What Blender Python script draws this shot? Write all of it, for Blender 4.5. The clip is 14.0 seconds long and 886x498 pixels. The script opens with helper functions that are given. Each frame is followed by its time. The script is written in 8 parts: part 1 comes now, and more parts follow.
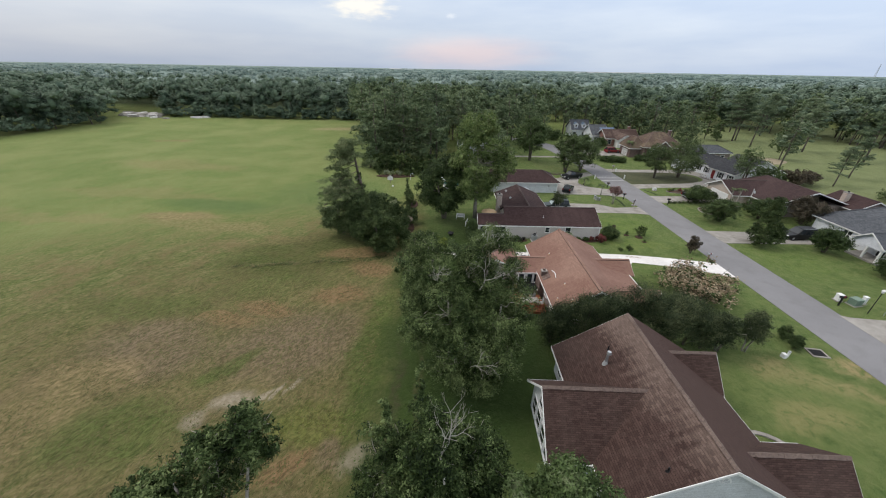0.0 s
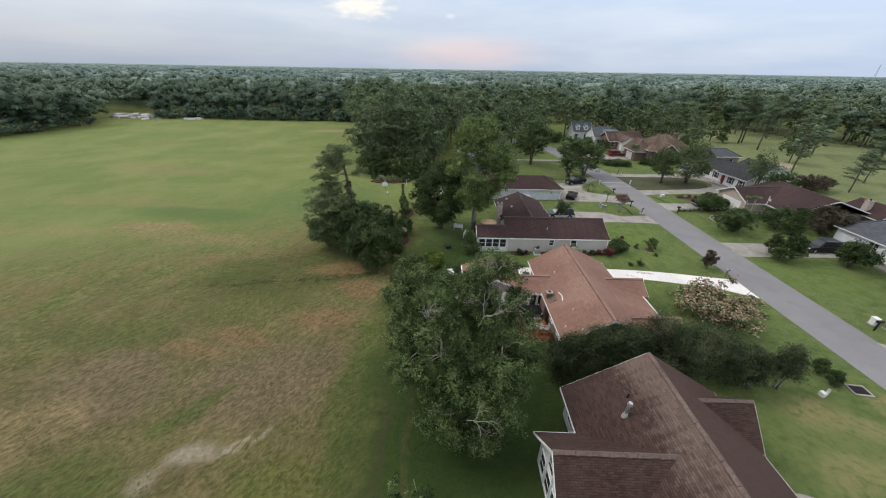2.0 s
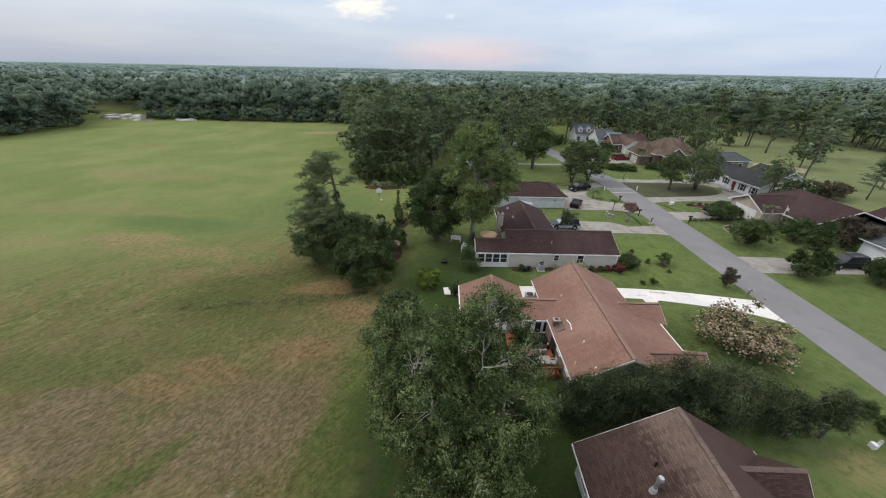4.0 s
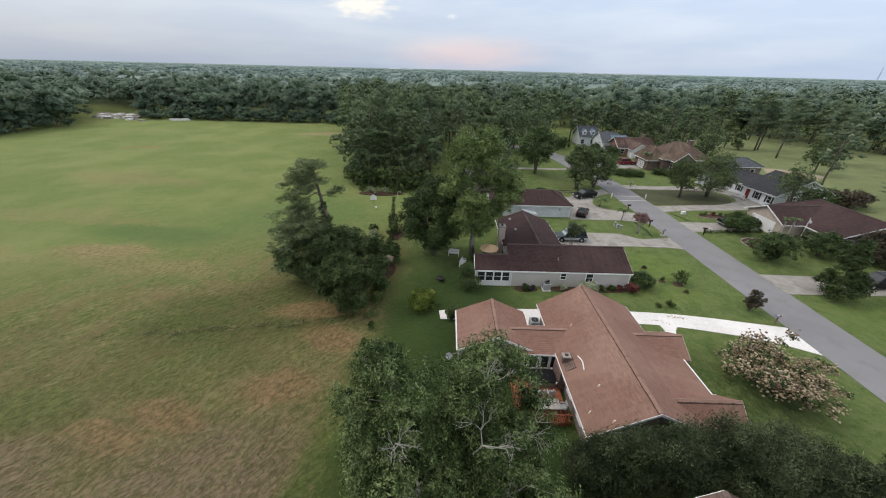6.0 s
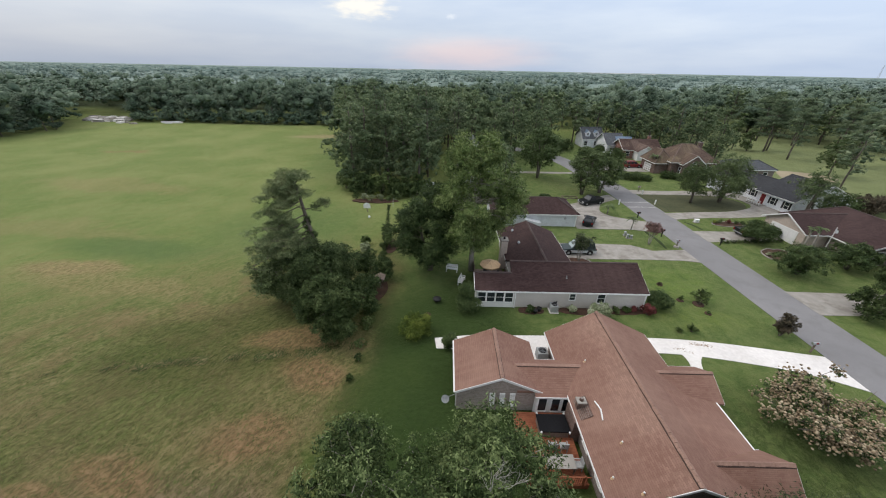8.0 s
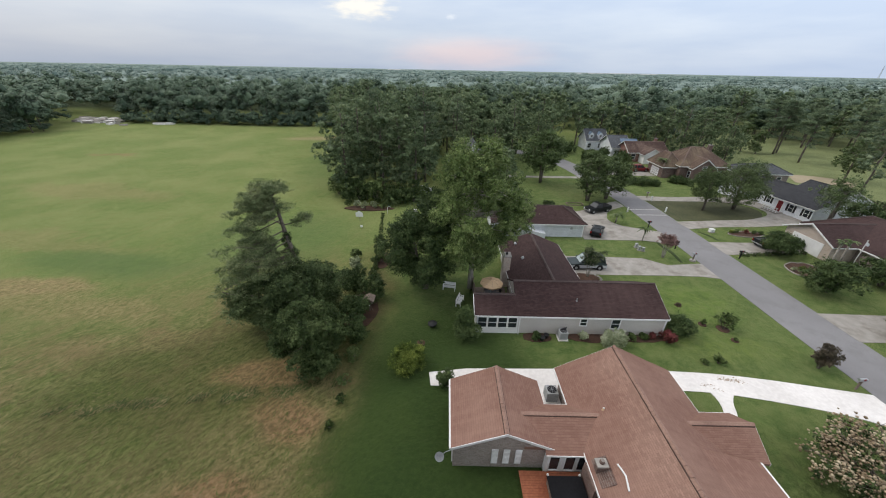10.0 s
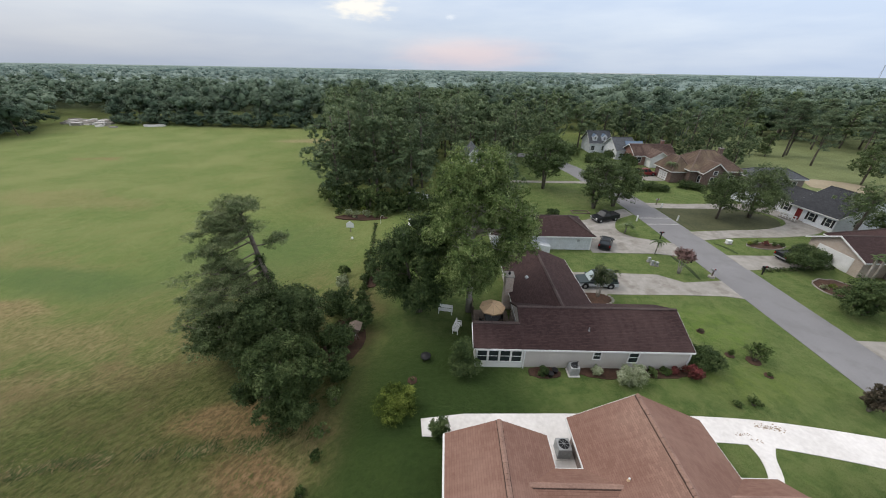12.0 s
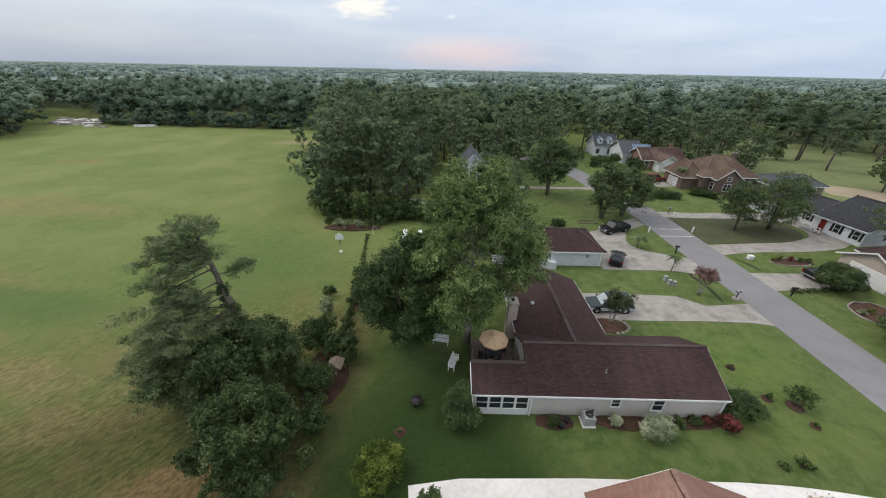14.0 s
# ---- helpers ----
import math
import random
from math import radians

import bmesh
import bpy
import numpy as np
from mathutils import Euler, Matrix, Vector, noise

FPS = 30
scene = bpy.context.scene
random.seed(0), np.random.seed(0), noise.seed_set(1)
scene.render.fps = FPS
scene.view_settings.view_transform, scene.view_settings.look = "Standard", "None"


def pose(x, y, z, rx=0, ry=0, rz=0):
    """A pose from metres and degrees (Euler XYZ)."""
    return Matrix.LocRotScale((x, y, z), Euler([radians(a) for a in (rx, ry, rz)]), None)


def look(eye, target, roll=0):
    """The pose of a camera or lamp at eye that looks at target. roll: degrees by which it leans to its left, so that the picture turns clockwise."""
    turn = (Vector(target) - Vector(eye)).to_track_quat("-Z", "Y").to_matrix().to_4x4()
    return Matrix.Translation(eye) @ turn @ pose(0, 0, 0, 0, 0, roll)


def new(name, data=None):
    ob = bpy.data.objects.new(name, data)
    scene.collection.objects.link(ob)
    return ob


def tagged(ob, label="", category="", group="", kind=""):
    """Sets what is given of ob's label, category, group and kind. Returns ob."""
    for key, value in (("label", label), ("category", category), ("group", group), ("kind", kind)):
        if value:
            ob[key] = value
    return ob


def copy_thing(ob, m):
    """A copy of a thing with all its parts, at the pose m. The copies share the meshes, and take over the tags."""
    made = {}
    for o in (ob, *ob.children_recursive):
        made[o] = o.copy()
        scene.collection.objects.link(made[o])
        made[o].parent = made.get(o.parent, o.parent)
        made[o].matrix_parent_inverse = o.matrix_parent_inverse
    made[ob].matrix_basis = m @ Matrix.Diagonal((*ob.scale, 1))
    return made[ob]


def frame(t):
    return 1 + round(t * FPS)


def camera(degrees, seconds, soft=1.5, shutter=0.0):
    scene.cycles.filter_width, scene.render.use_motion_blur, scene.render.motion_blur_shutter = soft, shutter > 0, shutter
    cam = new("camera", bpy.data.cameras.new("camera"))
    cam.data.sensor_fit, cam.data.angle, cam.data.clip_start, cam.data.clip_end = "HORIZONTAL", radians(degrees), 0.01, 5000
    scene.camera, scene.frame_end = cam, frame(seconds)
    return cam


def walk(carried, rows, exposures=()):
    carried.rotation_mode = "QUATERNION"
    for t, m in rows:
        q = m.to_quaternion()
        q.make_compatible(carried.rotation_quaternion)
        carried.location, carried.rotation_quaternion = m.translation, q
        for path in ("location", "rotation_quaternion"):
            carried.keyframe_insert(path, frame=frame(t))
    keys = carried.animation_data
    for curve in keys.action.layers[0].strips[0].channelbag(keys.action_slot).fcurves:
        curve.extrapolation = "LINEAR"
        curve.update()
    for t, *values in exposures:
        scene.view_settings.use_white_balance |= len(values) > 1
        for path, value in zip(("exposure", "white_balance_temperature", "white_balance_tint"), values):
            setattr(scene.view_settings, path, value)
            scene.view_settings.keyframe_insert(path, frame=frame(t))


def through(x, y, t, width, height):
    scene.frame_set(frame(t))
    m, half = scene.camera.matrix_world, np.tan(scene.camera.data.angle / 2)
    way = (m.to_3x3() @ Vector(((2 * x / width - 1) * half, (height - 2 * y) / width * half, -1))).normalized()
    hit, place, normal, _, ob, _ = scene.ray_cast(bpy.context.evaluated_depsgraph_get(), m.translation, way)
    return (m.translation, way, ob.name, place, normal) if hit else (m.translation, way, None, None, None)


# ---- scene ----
PATH = [
    (0, (-0.187, -3.372, 23.527), (-0.196, -1.603, 22.594), 1.0),
    (0.5, (-0.081, -2.301, 23.535), (-0.091, -0.532, 22.602), 1.0),
    (1, (0.025, -1.23, 23.547), (0.017, 0.539, 22.614), 0.9),
    (1.5, (0.136, -0.161, 23.564), (0.127, 1.607, 22.629), 1.0),
    (2, (0.256, 0.906, 23.584), (0.249, 2.675, 22.652), 1.0),
    (2.5, (0.379, 1.973, 23.608), (0.372, 3.743, 22.676), 1.0),
    (3, (0.497, 3.054, 23.628), (0.489, 4.824, 22.697), 1.1),
    (3.2, (0.539, 3.49, 23.631), (0.533, 5.26, 22.701), 1.0),
    (5.5, (0.981, 8.57, 23.678), (0.977, 10.338, 22.743), 1.4),
    (6, (1.093, 9.682, 23.68), (1.087, 11.452, 22.748), 1.4),
    (6.5, (1.201, 10.788, 23.678), (1.194, 12.558, 22.748), 1.2),
    (7, (1.294, 11.883, 23.671), (1.286, 13.653, 22.74), 1.2),
    (7.5, (1.378, 12.978, 23.662), (1.372, 14.748, 22.732), 1.2),
    (8, (1.464, 14.078, 23.648), (1.456, 15.848, 22.717), 1.1),
    (10.5, (1.898, 19.628, 23.483), (1.891, 21.399, 22.553), 1.1),
    (11, (2.002, 20.753, 23.47), (1.995, 22.524, 22.54), 1.2),
    (11.5, (2.114, 21.894, 23.46), (2.107, 23.665, 22.531), 1.1),
    (12, (2.232, 23.048, 23.45), (2.225, 24.819, 22.521), 1.0),
    (12.5, (2.349, 24.22, 23.442), (2.341, 25.992, 22.514), 1.1),
    (13, (2.459, 25.414, 23.434), (2.45, 27.185, 22.504), 1.2),
    (13.5, (2.557, 26.617, 23.425), (2.548, 28.387, 22.494), 1.2),
    (14, (2.651, 27.822, 23.418), (2.643, 29.592, 22.487), 1.2),
]
cam = camera(104.6, 14.0, 1.05)
walk(cam, [(t, look(eye, target, roll)) for t, eye, target, roll in PATH])

# ---- world, sun ----
world = bpy.data.worlds.new("sky")
scene.world = world
world.use_nodes = True
wn, wl = world.node_tree.nodes, world.node_tree.links
wn.clear()


def wnode(kind, **values):
    n = wn.new(kind)
    for k, v in values.items():
        n.inputs[k].default_value = v
    return n


sky = wn.new("ShaderNodeTexSky")
sky.sky_type = "NISHITA"
sky.sun_disc = False
sky.sun_elevation = radians(48)
sky.sun_rotation = radians(-60)
sky.dust_density = 4.0
coord = wn.new("ShaderNodeTexCoord")
split = wn.new("ShaderNodeSeparateXYZ")
wl.new(coord.outputs["Generated"], split.inputs[0])
lift = wn.new("ShaderNodeMapRange")
lift.inputs["From Min"].default_value, lift.inputs["From Max"].default_value = -0.05, 0.6
wl.new(split.outputs["Z"], lift.inputs["Value"])
ramp = wn.new("ShaderNodeValToRGB")
for e, (p, c) in zip((ramp.color_ramp.elements.new(0.3), ramp.color_ramp.elements.new(0.14), ramp.color_ramp.elements[0], ramp.color_ramp.elements[1]),
                     ((0.30, (0.77, 0.84, 0.95, 1)), (0.14, (0.52, 0.60, 0.74, 1)), (0.0, (0.42, 0.49, 0.61, 1)), (1.0, (0.86, 0.91, 0.98, 1)))):
    e.position, e.color = p, c
wl.new(lift.outputs[0], ramp.inputs[0])
# flat cloud sheets: stretched sideways
stretch = wn.new("ShaderNodeMapping")
stretch.inputs["Scale"].default_value = (1.6, 1.6, 9.0)
wl.new(coord.outputs["Generated"], stretch.inputs[0])
cloud = wnode("ShaderNodeTexNoise", Scale=2.3, Detail=5.0, Roughness=0.5)
wl.new(stretch.outputs[0], cloud.inputs["Vector"])
cramp = wn.new("ShaderNodeValToRGB")
cramp.color_ramp.elements[0].position, cramp.color_ramp.elements[0].color = 0.35, (0.88, 0.92, 0.98, 1)
cramp.color_ramp.elements[1].position, cramp.color_ramp.elements[1].color = 0.68, (1.08, 1.07, 1.05, 1)
wl.new(cloud.outputs["Fac"], cramp.inputs[0])
tint = wn.new("ShaderNodeMix")
tint.data_type, tint.blend_type = "RGBA", "MULTIPLY"
tint.inputs["Factor"].default_value = 1.0
wl.new(ramp.outputs[0], tint.inputs["A"])
wl.new(cramp.outputs[0], tint.inputs["B"])


def glow_cloud(base, way, size, flat, colour, amount, torn):
    """A cloud lit from behind, round the direction way."""
    sub = wn.new("ShaderNodeVectorMath")
    sub.operation = "SUBTRACT"
    sub.inputs[1].default_value = Vector(way).normalized()
    wl.new(coord.outputs["Generated"], sub.inputs[0])
    sc = wn.new("ShaderNodeVectorMath")
    sc.operation = "MULTIPLY"
    sc.inputs[1].default_value = (1 / size, 1 / size, 1 / (size * flat))
    wl.new(sub.outputs[0], sc.inputs[0])
    n = wnode("ShaderNodeTexNoise", Scale=3.0, Detail=5.0)
    wl.new(sc.outputs[0], n.inputs["Vector"])
    ln = wn.new("ShaderNodeVectorMath")
    ln.operation = "LENGTH"
    wl.new(sc.outputs[0], ln.inputs[0])
    ma = wn.new("ShaderNodeMath")
    ma.operation = "MULTIPLY_ADD"
    ma.inputs[1].default_value = torn
    wl.new(n.outputs["Fac"], ma.inputs[0])
    wl.new(ln.outputs["Value"], ma.inputs[2])
    mr = wn.new("ShaderNodeMapRange")
    mr.interpolation_type = "SMOOTHSTEP"
    mr.inputs["From Min"].default_value, mr.inputs["From Max"].default_value = 1.0 + torn / 2, 0.1 + torn / 2
    mr.inputs["To Max"].default_value = amount
    wl.new(ma.outputs[0], mr.inputs["Value"])
    mx = wn.new("ShaderNodeMix")
    mx.data_type = "RGBA"
    mx.inputs["B"].default_value = (*colour, 1)
    wl.new(mr.outputs[0], mx.inputs["Factor"])
    wl.new(base, mx.inputs["A"])
    return mx.outputs["Result"]


across = wn.new("ShaderNodeMapRange")
across.inputs["From Min"].default_value, across.inputs["From Max"].default_value = -0.8, 0.8
across.inputs["To Min"].default_value, across.inputs["To Max"].default_value = 0.80, 1.20
wl.new(split.outputs["X"], across.inputs["Value"])
brighter = wn.new("ShaderNodeVectorMath")
brighter.operation = "SCALE"
wl.new(tint.outputs["Result"], brighter.inputs[0])
wl.new(across.outputs[0], brighter.inputs["Scale"])
skycol = glow_cloud(brighter.outputs[0], (0.05, 1.0, 0.036), 0.26, 0.20, (0.78, 0.62, 0.62), 0.65, 0.5)
skycol = glow_cloud(skycol, (-0.205, 0.97, 0.126), 0.10, 0.30, (0.98, 0.90, 0.76), 0.8, 1.3)
skycol = glow_cloud(skycol, (0.004, 0.994, 0.112), 0.016, 0.5, (0.92, 0.92, 0.92), 0.35, 1.2)
blend = wn.new("ShaderNodeMix")
blend.data_type, blend.blend_type = "RGBA", "ADD"
blend.inputs["Factor"].default_value = 0.03
wl.new(skycol, blend.inputs["A"])
wl.new(sky.outputs[0], blend.inputs["B"])
back = wnode("ShaderNodeBackground", Strength=1.06)
wl.new(blend.outputs["Result"], back.inputs[0])
wout = wn.new("ShaderNodeOutputWorld")
wl.new(back.outputs[0], wout.inputs[0])

sun_data = bpy.data.lights.new("sun", "SUN")
sun_data.energy, sun_data.angle, sun_data.color = 1.2, radians(25), (1.0, 0.95, 0.88)
sun = new("sun", sun_data)
sun.matrix_world = look((-60, 40, 90), (10, 20, 0))
scene.view_settings.exposure = 0.0


# ---- materials ----
def nodes_of(name):
    m = bpy.data.materials.new(name)
    m.use_nodes = True
    nt = m.node_tree
    return m, nt, nt.nodes["Principled BSDF"]


def nd(nt, kind, ins=None, operation=None, data_type=None, blend_type=None, vector_type=None, interpolation_type=None):
    n = nt.nodes.new(kind)
    if operation:
        n.operation = operation
    if data_type:
        n.data_type = data_type
    if blend_type:
        n.blend_type = blend_type
    if vector_type:
        n.vector_type = vector_type
    if interpolation_type:
        n.interpolation_type = interpolation_type
    for k, v in (ins or {}).items():
        if hasattr(v, "is_linked"):
            nt.links.new(v, n.inputs[k])
        else:
            n.inputs[k].default_value = v
    return n


def mixc(nt, fac, a, b, how="MIX"):
    n = nd(nt, "ShaderNodeMix", data_type="RGBA", blend_type=how)
    for k, v in (("Factor", fac), ("A", a), ("B", b)):
        if hasattr(v, "is_linked"):
            nt.links.new(v, n.inputs[k])
        else:
            n.inputs[k].default_value = v if k == "Factor" else (*v, 1)
    return n.outputs["Result"]


def ramped(nt, value, lo, hi, a=0.0, b=1.0):
    return nd(nt, "ShaderNodeMapRange", {"Value": value, "From Min": lo, "From Max": hi, "To Min": a, "To Max": b}).outputs[0]


def noise_of(nt, vec, scale, detail=4.0, rough=0.55):
    return nd(nt, "ShaderNodeTexNoise", {"Vector": vec, "Scale": scale, "Detail": detail, "Roughness": rough}).outputs["Fac"]


def bumped(nt, bsdf, height, strength, dist):
    b = nd(nt, "ShaderNodeBump", {"Height": height, "Strength": strength, "Distance": dist})
    nt.links.new(b.outputs[0], bsdf.inputs["Normal"])


def surface(name, a, b, fine=6.0, broad=0.6, rough=0.8, bump=0.15, metal=0.0, spec=0.3, own=0.0, stain=None):
    """A plain surface, varied at two scales between the colours a and b; own: how much each object differs; stain: the colour of broad ragged stains."""
    m, nt, bsdf = nodes_of(name)
    pos = nd(nt, "ShaderNodeNewGeometry").outputs["Position"]
    f, g = noise_of(nt, pos, fine), noise_of(nt, pos, broad)
    mixed = nd(nt, "ShaderNodeMath", {0: f, 1: g}, operation="ADD").outputs[0]
    fac = ramped(nt, mixed, 0.7, 1.3)
    col = mixc(nt, fac, a, b)
    if own:
        r = nd(nt, "ShaderNodeObjectInfo").outputs["Random"]
        col = mixc(nt, 1.0, col, nd(nt, "ShaderNodeCombineColor", {0: ramped(nt, r, 0, 1, 1 - own, 1 + own), 1: ramped(nt, r, 0, 1, 1 - own, 1 + own), 2: ramped(nt, r, 0, 1, 1 - own, 1 + own)}).outputs[0], "MULTIPLY")
    if stain:
        col = mixc(nt, ramped(nt, noise_of(nt, pos, 0.42, 8.0, 0.68), 0.50, 0.66, 0.0, 0.75), col, stain)
    nt.links.new(col, bsdf.inputs["Base Color"])
    bsdf.inputs["Roughness"].default_value, bsdf.inputs["Metallic"].default_value = rough, metal
    bsdf.inputs["Specular IOR Level"].default_value = spec
    if bump:
        bumped(nt, bsdf, f, bump, 0.02)
    return m


def shingles(name, dark, light, worn, row, stain=0.5, gap=0.35, ridge_wear=None, plain=None, joint=0.4):
    """Asphalt shingles in courses, with broad stains and worn, paler courses."""
    m, nt, bsdf = nodes_of(name)
    geo = nd(nt, "ShaderNodeNewGeometry")
    p = nd(nt, "ShaderNodeSeparateXYZ", {0: geo.outputs["Position"]})
    n = nd(nt, "ShaderNodeSeparateXYZ", {0: geo.outputs["True Normal"]})
    ax = nd(nt, "ShaderNodeMath", {0: n.outputs[0]}, operation="ABSOLUTE").outputs[0]
    ay = nd(nt, "ShaderNodeMath", {0: n.outputs[1]}, operation="ABSOLUTE").outputs[0]
    side = nd(nt, "ShaderNodeMath", {0: ax, 1: ay}, operation="GREATER_THAN").outputs[0]
    along = nd(nt, "ShaderNodeMix", {"Factor": side, "A": p.outputs[0], "B": p.outputs[1]}).outputs["Result"]
    vec = nd(nt, "ShaderNodeCombineXYZ", {0: along, 1: p.outputs[2], 2: 0.0}).outputs[0]
    br = nd(nt, "ShaderNodeTexBrick", {"Vector": vec, "Color1": (0, 0, 0, 1), "Color2": (1, 1, 1, 1), "Mortar": (0.0, 0.0, 0.0, 1), "Scale": 1.0, "Mortar Size": row * 0.10,
                                       "Mortar Smooth": 0.3, "Brick Width": gap, "Row Height": row})
    tabs = nd(nt, "ShaderNodeSeparateColor", {0: br.outputs["Color"]}).outputs[0]
    fine = noise_of(nt, geo.outputs["Position"], 14.0, 3.0)
    broad = noise_of(nt, geo.outputs["Position"], 0.16, 5.0, 0.6)
    streak = noise_of(nt, nd(nt, "ShaderNodeCombineXYZ", {0: nd(nt, "ShaderNodeMath", {0: along, 1: 2.2}, operation="MULTIPLY").outputs[0], 1: nd(nt, "ShaderNodeMath", {0: p.outputs[2], 1: 0.4}, operation="MULTIPLY").outputs[0], 2: 0.0}).outputs[0], 1.0, 4.0)
    tone = nd(nt, "ShaderNodeMath", {0: tabs, 1: 0.5, 2: fine}, operation="MULTIPLY_ADD").outputs[0]
    col = mixc(nt, ramped(nt, tone, 0.35, 1.08), dark, light)
    both = nd(nt, "ShaderNodeMath", {0: streak, 1: 0.45, 2: broad}, operation="MULTIPLY_ADD").outputs[0]
    col = mixc(nt, ramped(nt, both, 0.66, 0.90, 0.0, stain), col, worn)
    col = mixc(nt, ramped(nt, br.outputs["Fac"], 0.0, 1.0, 0.0, joint), col, (dark[0] * 0.5, dark[1] * 0.5, dark[2] * 0.5))
    if ridge_wear:
        # granules worn off towards the ridge on one slope, the other slope evenly brown
        edge = nd(nt, "ShaderNodeMath", {0: both, 1: 5.5, 2: nd(nt, "ShaderNodeMath", {0: tabs, 1: 0.5, 2: p.outputs[0]}, operation="MULTIPLY_ADD").outputs[0]}, operation="MULTIPLY_ADD").outputs[0]
        west = ramped(nt, n.outputs[0], -0.15, -0.3)
        amount = nd(nt, "ShaderNodeMath", {0: ramped(nt, edge, ridge_wear[0], ridge_wear[1]), 1: west}, operation="MULTIPLY").outputs[0]
        col = mixc(nt, nd(nt, "ShaderNodeMath", {0: amount, 1: 0.85}, operation="MULTIPLY").outputs[0], col, mixc(nt, ramped(nt, tone, 0.35, 1.08), (worn[0] * 0.66, worn[1] * 0.66, worn[2] * 0.66), (worn[0] * 1.15, worn[1] * 1.15, worn[2] * 1.15)))
        if plain:
            col = mixc(nt, ramped(nt, n.outputs[0], 0.15, 0.3, 0.0, 0.6), col, plain)
    nt.links.new(col, bsdf.inputs["Base Color"])
    bsdf.inputs["Roughness"].default_value = 0.9
    bsdf.inputs["Specular IOR Level"].default_value = 0.25
    hgt = nd(nt, "ShaderNodeMath", {0: br.outputs["Fac"], 1: -1.0, 2: tabs}, operation="MULTIPLY_ADD").outputs[0]
    bumped(nt, bsdf, hgt, 0.5, 0.02)
    return m


def bricks(name, a, b, mortar, plank=False):
    """Brick courses or lap siding on upright walls."""
    m, nt, bsdf = nodes_of(name)
    geo = nd(nt, "ShaderNodeNewGeometry")
    p = nd(nt, "ShaderNodeSeparateXYZ", {0: geo.outputs["Position"]})
    along = nd(nt, "ShaderNodeMath", {0: p.outputs[0], 1: p.outputs[1]}, operation="ADD").outputs[0]
    vec = nd(nt, "ShaderNodeCombineXYZ", {0: along, 1: p.outputs[2], 2: 0.0}).outputs[0]
    br = nd(nt, "ShaderNodeTexBrick", {"Vector": vec, "Color1": (*a, 1), "Color2": (*b, 1), "Mortar": (*mortar, 1), "Scale": 1.0, "Mortar Size": 0.006,
                                       "Brick Width": 3.6 if plank else 0.21, "Row Height": 0.16 if plank else 0.075})
    fine, broad = noise_of(nt, geo.outputs["Position"], 9.0), noise_of(nt, geo.outputs["Position"], 0.8)
    f = ramped(nt, nd(nt, "ShaderNodeMath", {0: fine, 1: broad}, operation="ADD").outputs[0], 0.7, 1.3, 0.82, 1.12)
    col = mixc(nt, 1.0, br.outputs["Color"], nd(nt, "ShaderNodeCombineColor", {0: f, 1: f, 2: f}).outputs[0], "MULTIPLY")
    nt.links.new(col, bsdf.inputs["Base Color"])
    bsdf.inputs["Roughness"].default_value = 0.6 if plank else 0.9
    bumped(nt, bsdf, ramped(nt, br.outputs["Fac"], 0, 1, 1, 0), 0.4, 0.012)
    return m


def leafage(name, dark, mid, light, spread=1.0, shine=0.12, through=0.14, grain=0.0):
    """Leaves: every leaf differs, and so do patches of the crown and whole trees."""
    m, nt, bsdf = nodes_of(name)
    geo = nd(nt, "ShaderNodeNewGeometry")
    isl = geo.outputs["Random Per Island"]
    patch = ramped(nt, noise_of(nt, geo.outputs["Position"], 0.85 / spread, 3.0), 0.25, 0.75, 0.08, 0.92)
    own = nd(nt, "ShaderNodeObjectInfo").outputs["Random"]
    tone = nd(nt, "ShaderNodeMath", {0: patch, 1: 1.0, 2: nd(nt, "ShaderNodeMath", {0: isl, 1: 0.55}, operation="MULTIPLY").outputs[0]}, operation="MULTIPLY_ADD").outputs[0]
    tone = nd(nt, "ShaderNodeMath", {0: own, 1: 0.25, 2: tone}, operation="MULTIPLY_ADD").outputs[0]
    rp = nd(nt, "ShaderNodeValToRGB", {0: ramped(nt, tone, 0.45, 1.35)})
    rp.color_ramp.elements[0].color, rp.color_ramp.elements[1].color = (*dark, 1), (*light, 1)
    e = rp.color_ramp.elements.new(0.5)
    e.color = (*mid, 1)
    nt.links.new(rp.outputs[0], bsdf.inputs["Base Color"])
    bsdf.inputs["Roughness"].default_value = 0.55
    bsdf.inputs["Specular IOR Level"].default_value = shine
    if grain:
        speck = noise_of(nt, geo.outputs["Position"], 1.0 / grain, 3.0, 0.7)
        tone = nd(nt, "ShaderNodeMath", {0: speck, 1: 0.7, 2: nd(nt, "ShaderNodeMath", {0: tone, 1: -0.33}, operation="ADD").outputs[0]}, operation="MULTIPLY_ADD").outputs[0]
        nt.links.new(ramped(nt, tone, 0.45, 1.35), rp.inputs[0])
        bump = nd(nt, "ShaderNodeBump", {"Height": speck, "Strength": 0.5, "Distance": grain})
        nt.links.new(bump.outputs[0], bsdf.inputs["Normal"])
    tr = nd(nt, "ShaderNodeBsdfTranslucent", {"Color": rp.outputs[0]})
    ms = nd(nt, "ShaderNodeMixShader", {0: through, 1: bsdf.outputs[0], 2: tr.outputs[0]})
    nt.links.new(ms.outputs[0], nt.nodes["Material Output"].inputs[0])
    return m


